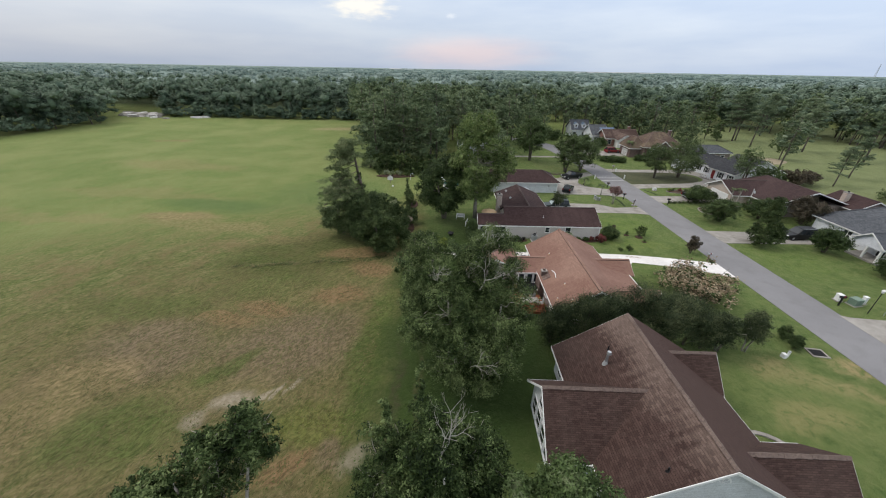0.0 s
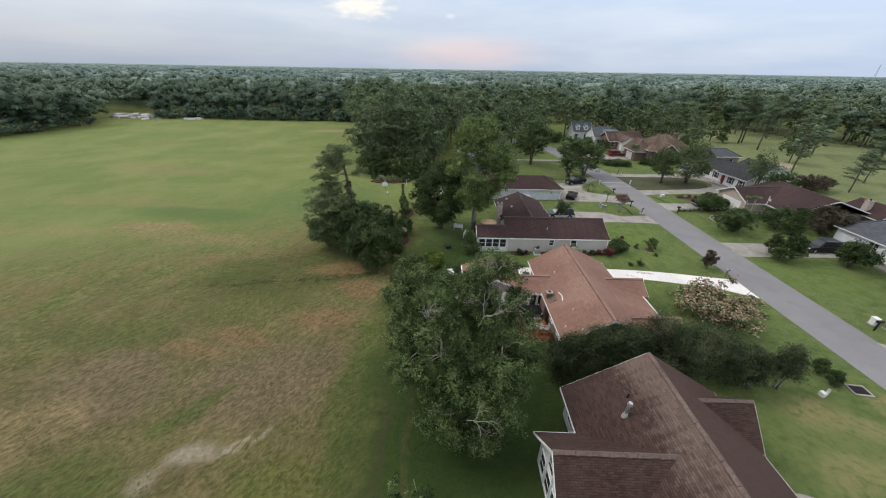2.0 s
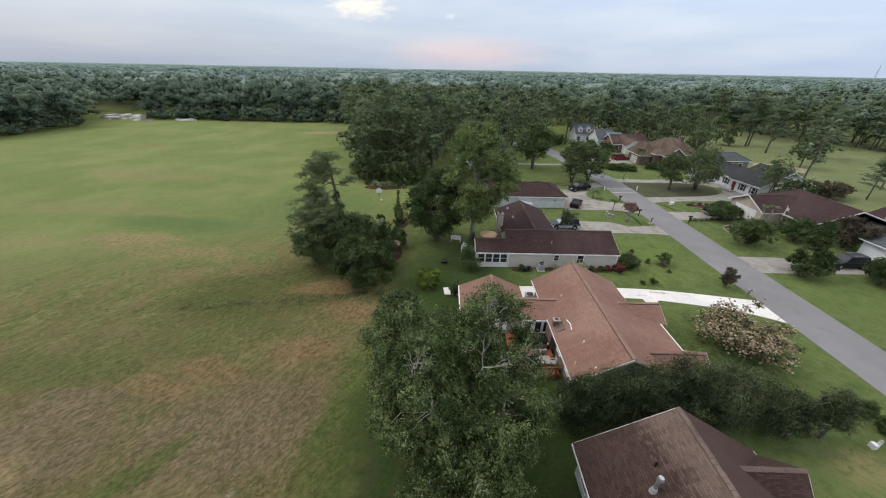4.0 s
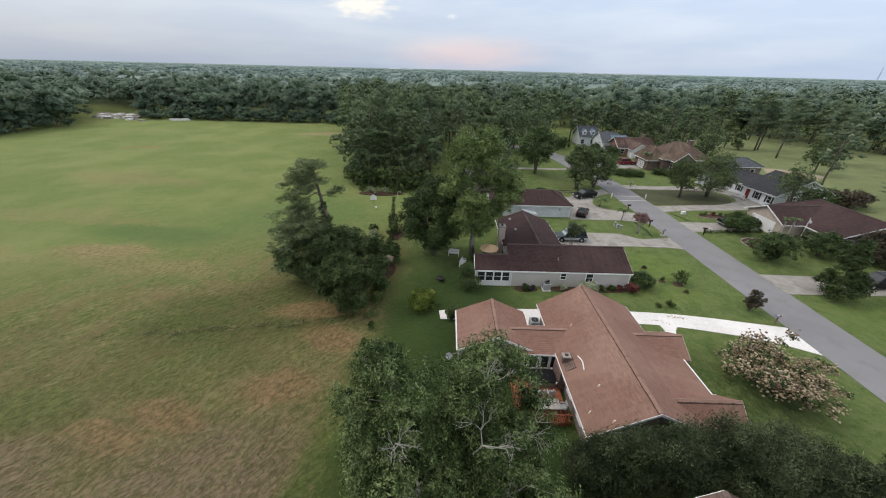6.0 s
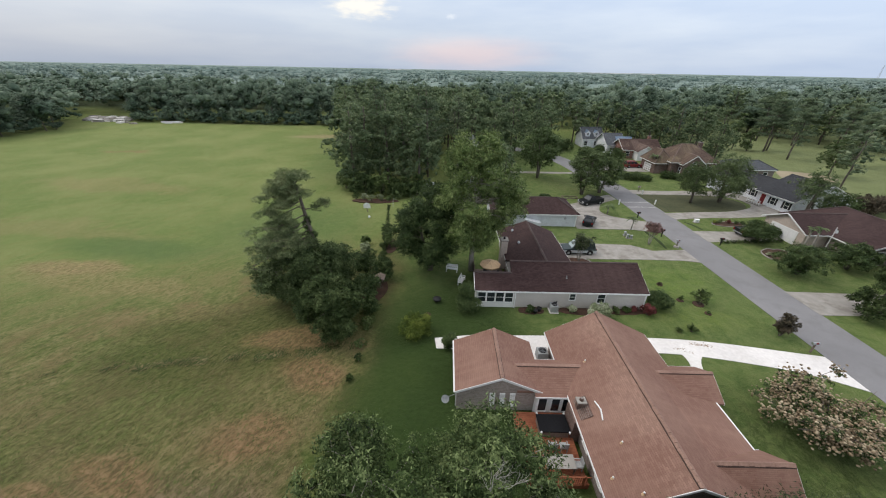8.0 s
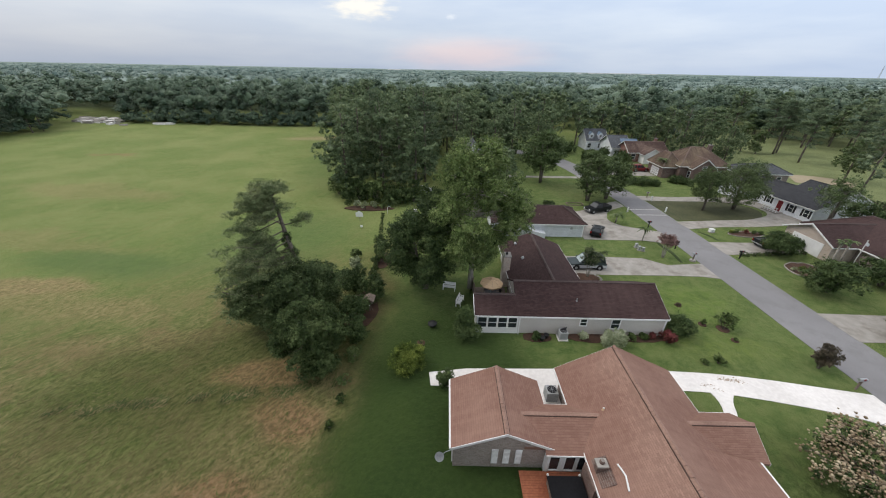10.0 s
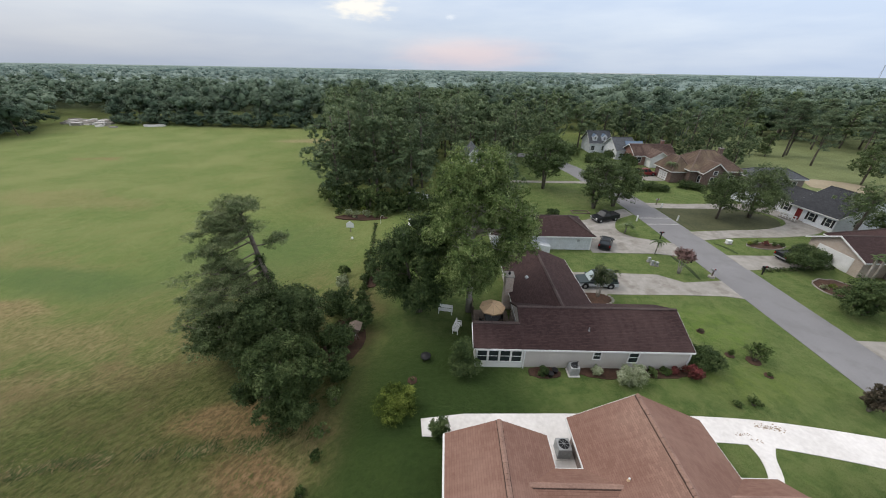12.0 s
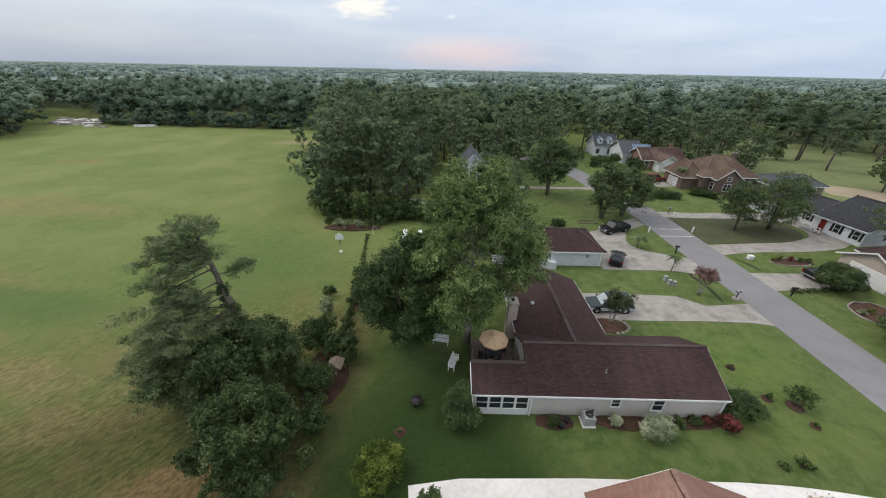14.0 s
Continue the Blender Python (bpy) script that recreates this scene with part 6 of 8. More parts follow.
# cream blossoming tree
def blossoming_tree(seed, x, y, stems, heads, leaves):
    """A low vase of arching stems with clustered flower heads and small leaves between them."""
    rng = np.random.default_rng(seed)
    ob = thing("tree", "spreading small tree covered in cream blossom", "tree", at=(x, y, -0.03))
    b, centres, green = Build(), [], []
    for k in range(stems):
        a = 2 * math.pi * (k + rng.uniform(-0.3, 0.3)) / stems
        far = rng.uniform(2.8, 4.7) * (0.62 if math.sin(a) < -0.4 else 1.0)
        top = rng.uniform(1.6, 2.9)
        pts = [(far * f * math.cos(a) + rng.normal(0, 0.08), far * f * math.sin(a) + rng.normal(0, 0.08), 0.1 + top * f ** 0.72) for f in (0.0, 0.2, 0.42, 0.68, 1.0)]
        b.tube(pts, [0.07, 0.06, 0.045, 0.03, 0.012], 6, False)
        for _ in range(5):
            f = rng.uniform(0.35, 0.95)
            p = Vector((far * f * math.cos(a), far * f * math.sin(a), 0.1 + top * f ** 0.72))
            tip = p + Vector((rng.normal(0, 0.75), rng.normal(0, 0.75), rng.uniform(-0.15, 0.35)))
            b.tube([p, (p + tip) / 2 + Vector((0, 0, 0.08)), tip], [0.022, 0.016, 0.008], 4, False)
            for _ in range(max(1, heads // (stems * 5))):
                centres.append(tip + Vector(rng.normal(0, 1, 3).clip(-1.6, 1.6)) * 0.30)
            green.append((tuple(tip), (0.7, 0.7, 0.35)))
    part("trunk", b, BARK, ob, smooth=True)
    radii = rng.uniform(0.05, 0.115, (len(centres), 1)) * np.array([1, 1, 0.75])
    part("blossom", lumpy_mesh("blossom", rng, np.array(centres), radii, np.zeros((0, 3)), BLOSSOM, 0.3), BLOSSOM, ob, "cream flower heads")
    part("leaves", faces_mesh("leaves", clump_leaves(rng, green, leaves, 0.10, 0.5, 0.2, 0.2), LEAF_DARK), LEAF_DARK, ob)
    return ob


blossoming_tree(95, 29.7, 30.6, 22, 3600, 6500)
shrub(97, "dark red-leaved shrub by the street", 36.0, 41.5, 0.95, 3.3, 4200, 0.085, LEAF_RED, clumps=16, low=0.35)
tree_thing(98, "red-tinged crape myrtle on slender pale stems", 33.3, 62.1, 3.7, 1.5, 1.9, 3800, 0.09, LEAF_PINK, BARK_PALE, 14, 0.6, 0.06, 4, 0.8, 0.3)
for i, (x, y, h, r, m) in enumerate(((31.0, 46.6, 2.2, 1.1, LEAF), (27.2, 41.8, 1.2, 0.55, LEAF), (29.3, 47.3, 0.8, 0.3, LEAF), (31.0, 44.9, 0.3, 0.25, LEAF), (25.8, 41.7, 0.5, 0.4, LEAF), (28.7, 50.6, 0.4, 0.3, LEAF_RED))):
    shrub(110 + i, "young shrub in a mulch ring on the lawn", x, y, r, h, int(1000 * r) + 200, 0.09, m, group="young lawn shrubs")
# sparse round-headed tree by the parked car
tree_thing(120, "small round-headed dark tree in the mulch bed", 20.4, 56.4, 4.6, 1.55, 1.7, 6500, 0.09, LEAF_HEDGE, BARK_PALE, 30, 0.6, 0.07, 3, 0.9, 0.1, -1.0, 0.25)


def palm(seed, label, x, y, h, fronds, reach, r0=0.12, pinnate=True):
    rng = np.random.default_rng(seed)
    ob = thing("palm_tree", label, "palm tree", at=(x, y, -0.02))
    b = Build().tube([(0, 0, 0), (0.05, 0, h * 0.5), (0, 0, h)], [r0, r0 * 0.85, r0 * 0.8], 8)
    part("trunk", b, BARK_PALE, ob, "", smooth=True)
    v = []
    for k in range(fronds):
        a, up = rng.uniform(0, 6.28), rng.uniform(0.2, 0.95)
        for q in np.linspace(0.12, 1, 14):
            c = np.array([math.cos(a) * reach * q, math.sin(a) * reach * q, h + reach * (up * q - 0.85 * q * q)])
            for s in (-1, 1):
                l = 0.55 * (1 - 0.45 * q) * reach / 1.4
                side = np.array([-math.sin(a) * s, math.cos(a) * s, -0.35])
                fw = np.array([math.cos(a), math.sin(a), 0]) * 0.07
                v += [c - fw, c + side * l * 0.5 + fw * 1.4, c + side * l + fw, c + side * l * 0.5 - fw * 0.4]
    part("fronds", faces_mesh("fronds", np.array(v), LEAF_OLIVE, 4), LEAF_OLIVE, ob)
    return ob


palm(130, "small feathery palm on the lawn", 33.0, 67.4, 2.2, 12, 1.0, 0.08)
palm(131, "small palm on the grass island", 31.9, 74.6, 1.7, 16, 1.3)
palm(132, "tall palm before the brown house", 53.6, 59.0, 4.4, 8, 0.9, 0.14)
palm(133, "palm beside the garage gable", 56.0, 60.0, 4.2, 8, 0.9, 0.14)
palm(134, "palm before the brick house", 56.5, 106.0, 4.5, 16, 1.6, 0.15)
# trees across the street
tree_thing(140, "dark oak on the shaded island", 52.0, 81.8, 8.4, 4.2, 1.2, 11000, 0.12, LEAF_SHADE, BARK, 36, 1.2, 0.22, 2)
tree_thing(141, "wide dark oak on the shaded island", 58.4, 82.6, 10.4, 5.8, 1.0, 17000, 0.12, LEAF_SHADE, BARK, 50, 1.4, 0.26, 2)
tree_thing(142, "large round oak beside the street bend", 31.0, 86.0, 10.6, 5.2, 1.2, 15000, 0.12, LEAF_SHADE, BARK, 50, 1.3, 0.26, 2, core=0.4)
tree_thing(143, "second round oak beside the street bend", 35.4, 87.4, 9.4, 5.0, 1.2, 13000, 0.12, LEAF_SHADE, BARK, 46, 1.3, 0.24, 2, core=0.4)
tree_thing(144, "upright light green maple on the lawn", 24.2, 98.2, 13.0, 6.4, 2.0, 17000, 0.15, LEAF_OLIVE, BARK, 54, 1.5, 0.28, 2, core=0.35)
tree_thing(145, "low spreading dark shrub tree by the drive", 51.2, 63.7, 3.4, 3.0, 0.5, 9000, 0.11, LEAF_DARK, BARK, 26, 0.95, 0.08, 4)
lobed_tree(146, "dense dark pyramid-shaped garden tree by the street lawn", 49.0, 45.0, ((0, 0, 0.0, 3.2, 3.2, 26), (0.1, 0, 1.6, 5.0, 2.5, 20), (0, 0.1, 3.4, 6.6, 1.7, 14), (0, 0, 5.2, 8.2, 0.95, 9)), 24000, 0.11, LEAF_THICK, BARK, 0.75, 0.16, 0.3)
tree_thing(147, "low spreading dark tree on the lawn", 48.9, 54.0, 4.3, 3.3, 0.3, 8500, 0.13, LEAF_DARK, BARK, 22, 1.1, 0.1, 4)
tree_thing(148, "low dark tree beside the brown house", 57.2, 55.6, 3.8, 3.0, 0.3, 7000, 0.13, LEAF_DARK, BARK, 20, 1.0, 0.1, 4)
tree_thing(149, "purple-tinged garden tree by the grey roof", 63.0, 53.4, 5.4, 3.6, 0.6, 8500, 0.14, LEAF_RED, BARK, 24, 1.2, 0.14, 3)
tree_thing(150, "dense dark shrub tree before the porch", 56.6, 42.6, 4.0, 2.6, 0.1, 8000, 0.12, LEAF_DARK, BARK, 20, 0.95, 0.1, 3)
tree_thing(151, "dark shrub tree at the lawn edge", 58.4, 35.0, 3.6, 2.6, 0.1, 7000, 0.12, LEAF_DARK, BARK, 20, 0.95, 0.1, 3)
tree_thing(152, "tall light-leaved tree between the houses", 66.4, 72.8, 10.5, 4.0, 2.4, 3400, 0.15, LEAF_OLIVE, BARK, 24, 1.4, 0.2, 2)
tree_thing(153, "sparse leafy tree beside the white house", 71.5, 72.8, 6.6, 3.0, 1.5, 2600, 0.18, LEAF_DARK, BARK, 20, 1.3, 0.16, 2)
tree_thing(154, "brownish brushy thicket on the course", 84, 79, 3.6, 5.5, 0.1, 7000, 0.18, LEAF_RED, BARK, 26, 1.3, 0.08, 5)
for i, (x, y, r, h) in enumerate(((48.4, 98.5, 2.4, 1.4), (46.4, 99.0, 2.0, 1.2), (50.6, 98.2, 2.0, 1.2), (57.5, 100.0, 2.2, 1.5), (59.6, 98.8, 1.8, 1.3), (55.8, 66.2, 1.3, 1.4), (21.5, 80.6, 1.4, 1.6), (46.6, 114.5, 2.0, 2.0), (88, 60, 3.0, 2.0), (94, 66, 3.0, 2.2), (80, 52, 2.6, 2.4))):
    shrub(160 + i, "low dark green shrub mound on the lawn", x, y, r, h, int(700 * r) + 900, 0.13, LEAF_DARK, group="far lawn shrubs")
for i, (x, y, r, h, m) in enumerate(((43.5, 124.0, 1.6, 1.6, LEAF_DARK), (46.4, 127.0, 2.4, 2.4, LEAF), (50.4, 126.4, 2.6, 3.0, LEAF_DARK), (54.2, 123.6, 2.4, 3.2, LEAF_DARK), (41.6, 133.0, 3.0, 3.6, LEAF_DARK), (52.8, 117.8, 2.2, 3.4, LEAF_DARK), (38.4, 137.0, 3.4, 4.2, LEAF))):
    shrub(190 + i, "dense green shrub before the blue-roofed house", x, y, r, h, int(900 * r) + 800, 0.16, m, group="far garden shrubs")
# woodland at the field corner: five kinds, repeated
kinds = [tree_thing(200, "tall leafy woodland tree at the field corner", -16.5, 92.0, 19.0, 6.8, 0.2, 3600, 0.25, LEAF_WOOD, BARK, 62, 1.6, 0.3, 1, 0.8, 0.5, group="woodland trees", core=0.30),
         tree_thing(201, "tall leafy woodland tree at the field corner", -8.0, 90.0, 17.5, 6.4, 0.2, 3600, 0.25, LEAF_WOOD, BARK, 60, 1.6, 0.3, 1, 0.8, 0.5, group="woodland trees", core=0.30),
         tree_thing(202, "tall olive woodland tree at the field corner", -14.0, 101.0, 20.0, 6.2, 2.0, 3600, 0.25, LEAF_WOOD, BARK, 56, 1.5, 0.3, 1, 0.8, 0.6, group="woodland trees", core=0.30),
         pine_thing(203, "tall pine among woodland trees", -3.0, 97.0, 20.0, 0.40, 4.6, 2600, 0.36, group="woodland trees", r0=0.25),
         tree_thing(204, "tall pine with a full ragged crown", 88.0, 88.0, 16.5, 5.0, 5.0, 2000, 0.28, LEAF_PINE, BARK, 40, 1.3, 0.22, 1, 0.62, 0.5, 0.0, 0.3, "course pines", "pine_tree", core=0.42),
         tree_thing(205, "tall leafy tree deep in the wood", -10.0, 122.0, 19.0, 6.8, 3.0, 1300, 0.36, LEAF_WOOD, BARK, 46, 1.9, 0.3, 1, 0.8, 0.5, group="woodland trees", core=0.36),
         tree_thing(206, "rounded leafy tree deep in the wood", 2.0, 128.0, 17.0, 6.4, 3.0, 1300, 0.36, LEAF_WOOD, BARK, 44, 1.9, 0.3, 1, 0.8, 0.3, group="woodland trees", core=0.36)]


def repeat(ob, x, y, k, turn):
    return copy_thing(ob, pose(x, y, -0.03, 0, 0, turn) @ Matrix.Diagonal((k, k, k, 1)))


wr = random.Random(5)
spots = []


def clear_of(x, y, gap):
    return all((x - a) ** 2 + (y - c) ** 2 > gap * gap for a, c in spots)


for _ in range(1500):
    y = wr.uniform(86, 185)
    left = -19 - max(0, y - 84) * 0.26
    x = wr.uniform(left, 17 if y > 108 else 9)
    if y < 104 and x > -2 and x < 12:
        continue
    if clear_of(x, y, 5.6) and len(spots) < 74:
        spots.append((x, y))
        repeat(kinds[wr.choice((0, 0, 1, 1, 2, 2, 3) if y < 112 else (5, 6))], x, y, wr.uniform(0.8, 1.08), wr.uniform(0, 360))
for x, y, k in ((18, 126, 0.95), (24, 130, 0.9), (8, 130, 1.0), (40, 150, 1.0), (34, 142, 1.0), (48, 146, 0.95), (56, 146, 0.95), (62, 144, 0.9), (68, 132, 0.8), (74, 136, 0.9), (28, 150, 1.0), (84, 132, 0.85), (90, 140, 0.9), (14, 108, 0.85), (20, 116, 0.9), (28, 122, 0.85), (14, 86, 0.55), (33, 132, 0.9), (45, 165, 1.0), (76, 123, 0.75), (82, 119, 0.7), (73, 126, 0.9), (85, 124, 0.8), (66, 137, 0.8), (12.5, 84, 0.6)):
    spots.append((x, y))
    repeat(kinds[wr.choice((0, 1, 2) if y < 128 else (5, 6))], x, y, k, wr.uniform(0, 360))
# the golf course: a clearing with single pines before its wood
def course_edge(x):
    """Where the wood behind the course's clearing begins, by x."""
    if x < 95:
        return 145
    if x < 128:
        return 150 + (x - 95) * 1.2
    return max(60, 190 - (x - 128) * 2.2)


course_pine = pine_thing(207, "tall pine with flat spreading boughs on the golf course", 112.0, 137.2, 16.5, 0.34, 5.6, 9000, 0.27, group="course pines", r0=0.3, layers=11, tuft=0.20, sprays=(0.35, 0.55, 0.75, 0.95), flat=0.42)
for x, y, k, turn in ((114.6, 139.0, 0.95, 120), (109.7, 125.2, 0.92, 210), (138.5, 138.4, 0.95, 300), (133.0, 150.0, 1.0, 40), (127.5, 160.0, 1.0, 170), (122.0, 118.0, 0.9, 80), (128.0, 104.0, 0.95, 15), (92.4, 77.3, 0.55, 60), (104.0, 85.0, 0.6, 200)):
    spots.append((x, y))
    repeat(course_pine, x, y, k, turn)
tree_thing(208, "slender pale green tree on the golf course", 103.0, 140.0, 13.0, 2.6, 0.8, 3000, 0.2, LEAF_OLIVE, BARK, 34, 1.0, 0.16, 1, 0.6, 1.3, core=0.35)
tree_thing(209, "low leafy tree beside the slender tree", 106.2, 137.4, 8.0, 3.0, 0.3, 2600, 0.2, LEAF_OLIVE, BARK, 26, 1.1, 0.14, 2, core=0.35)
tree_thing(210, "light green sparse tree at the edge of the golf course", 103.5, 105.5, 10.5, 4.4, 1.0, 6500, 0.19, LEAF_OLIVE, BARK, 40, 1.0, 0.16, 2, core=0.25)
dead_pole = thing("dead_tree", "bare pale dead tree trunk before the wood", "tree", at=(89.5, 154.5, -0.03))
part("trunk", Build().tube([(0, 0, 0), (0.2, 0, 5), (0.9, 0, 9), (1.1, 0, 12.5)], [0.28, 0.22, 0.16, 0.07], 7), BARK_GREY, dead_pole)
for _ in range(2500):
    x, y = wr.uniform(84, 196), wr.uniform(56, 186)
    if y > 2.2 * (x - 40) or len(spots) > 190 or y < course_edge(x) + 1 or y > course_edge(x) + 45:
        continue
    if clear_of(x, y, 5.6):
        spots.append((x, y))
        repeat(kinds[wr.choice((0, 1, 4, 5, 6, 5, 6))], x, y, wr.uniform(0.72, 1.06), wr.uniform(0, 360))
# shrubs at the foot of the woodland
for i in range(26):
    f = i / 25
    shrub(300 + i, "wild green undergrowth at the woodland foot", -20.5 + 25 * f + wr.uniform(-1, 1), 85.5 + wr.uniform(-1.6, 1.8) - 2.5 * math.sin(f * 3.1), wr.uniform(1.5, 2.7), wr.uniform(2.0, 5.5), 1000, 0.2, LEAF_DARK if i % 3 else LEAF, "undergrowth_shrub", 8, 0.05, None, "woodland undergrowth")


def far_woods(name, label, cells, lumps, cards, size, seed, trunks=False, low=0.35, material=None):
    """Many crowns of soft lumps and sprays in one mesh."""
    rng = np.random.default_rng(seed)
    P, N, C, R, b = [], [], [], [], Build()
    for x, y, h, r in cells:
        at, half = np.array([x, y, h * (1 + low) / 2]), np.array([r, r, h * (1 - low) / 2])
        d = rng.normal(0, 1, (lumps, 3))
        d /= np.linalg.norm(d, axis=1)[:, None]
        if lumps > 1:
            # one dense heart and smaller boughs round it, thicker above
            d[:, 2] += 0.15
            c = at + d * half * rng.uniform(0.45, 0.82, (lumps, 1))
            q = np.array([r, r, 0.85 * r]) * rng.uniform(0.20, 0.33, (lumps, 1))
            c[0], q[0] = at, half * 0.30
        else:
            c, q = at[None], half[None] * 0.9
        C.append(c)
        R.append(q)
        if cards:
            k = rng.integers(0 if lumps < 3 else 1, lumps, cards)
            d = rng.normal(0, 1, (cards, 3))
            d[:, 2] = np.abs(d[:, 2]) - 0.35
            d /= np.linalg.norm(d, axis=1)[:, None]
            P.append(C[-1][k] + d * R[-1][k] * rng.uniform(0.9, 2.0, (cards, 1)) ** (1.0 if lumps > 1 else 0.3))
            N.append(d * 0.55 + np.array([0, -0.1, 0.8]))
        if trunks and rng.uniform() < 0.4:
            b.tube([(x, y, -0.2), (x + rng.normal(0, 0.2), y, h * 0.7)], [0.2, 0.12], 4, False)
    v = leaf_arrays(rng, np.concatenate(P), np.concatenate(N), size, 0.7, 0.0, 0.3) if cards else np.zeros((0, 3))
    m = material or LEAF_HAZE
    ob = thing(name, label, "woodland", kind="stuff")
    part("canopy", lumpy_mesh("canopy", rng, np.concatenate(C), np.concatenate(R), v, m, 0.3), m, ob)
    if trunks:
        part("trunks", b, BARK, ob)
    return ob


def far_edge(x):
    """How near the wood comes, by x: the field's far and left sides, and the course's end."""
    if x < -150:
        return 112 + min(40, max(0, (x + 190)) * 0.6)
    if x < -40:
        return 180
    if x < 62:
        return 186 - max(0, 60 - abs(x - 10)) * 0.2
    return course_edge(x)


def on_rubble(x, y):
    """The open wedge of broken concrete at the field's far corner."""
    return x < -118 and y < 196 and 0.89 * (y - 20) < -x < 1.06 * (y - 20)


cells1, cells2, cells3 = [], [], []
fr = random.Random(9)
for _ in range(4600):
    x, y = fr.uniform(-400, 400), fr.uniform(60, 264)
    if abs(x) > 1.5 * y + 40 or y < far_edge(x) or on_rubble(x, y):
        continue
    k = fr.random()
    cells1.append((x, y, 11 + 8.5 * k + fr.uniform(-2, 1.5), 3.2 + 3.6 * fr.random() ** 1.3))
for _ in range(3900):
    y = 262 + 390 * fr.random() ** 0.8
    x = fr.uniform(-1, 1) * (1.42 * y + 30)
    cells2.append((x, y, fr.uniform(12, 18.5), fr.uniform(5.0, 9.0)))
for _ in range(5500):
    y = 640 + 1300 * fr.random() ** 0.75
    x = fr.uniform(-1, 1) * (1.42 * y + 30)
    cells3.append((x, y, fr.uniform(12, 18.5), fr.uniform(11, 18)))
rim = [c for c in cells1 if c[1] < far_edge(c[0]) + 20]
deep = [c for c in cells1 if c[1] >= far_edge(c[0]) + 20]
far_woods("woods", "dark mixed wood closing the far side of the field", rim, 8, 900, 0.31, 31, True, 0.10, LEAF_RIM)
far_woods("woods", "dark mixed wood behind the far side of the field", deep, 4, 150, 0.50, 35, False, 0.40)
far_woods("distant_woods", "flat green tree canopy towards the horizon", cells2, 2, 44, 0.95, 32, False, 0.4, LEAF_HAZE_FAR)
far_woods("distant_woods", "haze-paled green tree canopy at the horizon", cells3, 1, 14, 2.0, 33, False, 0.5, LEAF_HAZE_FAR)


def canopy_floor():
    """Depth of the canopy under the far crowns, with the same haze in its colour."""
    xs, ys = np.linspace(-4500, 4500, 150), np.concatenate([np.linspace(268, 700, 40), np.linspace(730, 4800, 90)])
    v, f = [], []
    for y in ys:
        for x in xs:
            v.append((x, y, 12.6 + 2.5 * noise.noise((x * 0.02, y * 0.02, 1.0)) + (2.4 if y > 1800 else 0.0)))
    w = len(xs)
    for i in range(len(ys) - 1):
        for j in range(w - 1):
            a = i * w + j
            f.append((a, a + 1, a + 1 + w, a + w))
    me = bpy.data.meshes.new("canopy_floor")
    me.from_pydata(v, [], f)
    me.materials.append(LEAF_HAZE_FAR)
    return tagged(new("canopy_floor", me), "green depth of the distant forest canopy", "woodland", kind="stuff")


canopy_floor()
# bushes along the left wood's foot
edge_cells = [(fr.uniform(-152, -44), 179 + fr.uniform(-2.5, 4), fr.uniform(2, 7.5), fr.uniform(1.4, 3.0)) for _ in range(260)] + [(-157 + fr.uniform(-6, 3) + 0.1 * (y - 115), y, fr.uniform(2, 7), fr.uniform(1.6, 3.4)) for y in np.linspace(90, 156, 60)]
edge_cells += [(fr.uniform(-205, -158), fr.uniform(120, 182), fr.uniform(3, 9), fr.uniform(2.0, 3.6)) for _ in range(110)]
edge_cells = [c for c in edge_cells if not on_rubble(c[0], c[1])]
far_woods("edge_thicket", "low thicket along the foot of the wood", edge_cells, 4, 120, 0.3, 34, False, 0.0, LEAF_RIM)


# ---- vehicles ----
def panel_on(quad, shrink, lift, thick=0.015):
    """A thin pane lying on a four-cornered face, drawn in from its edges."""
    q = [Vector(p) for p in quad]
    c = sum(q, Vector()) / 4
    n = (q[1] - q[0]).cross(q[3] - q[0]).normalized()
    q = [c + (p - c) * shrink for p in q]
    b = Build()
    b.v = [tuple(p + n * lift) for p in q] + [tuple(p + n * (lift - thick)) for p in q]
    b.f = [(0, 1, 2, 3), (7, 6, 5, 4), (0, 4, 5, 1), (1, 5, 6, 2), (2, 6, 7, 3), (3, 7, 4, 0)]
    return b


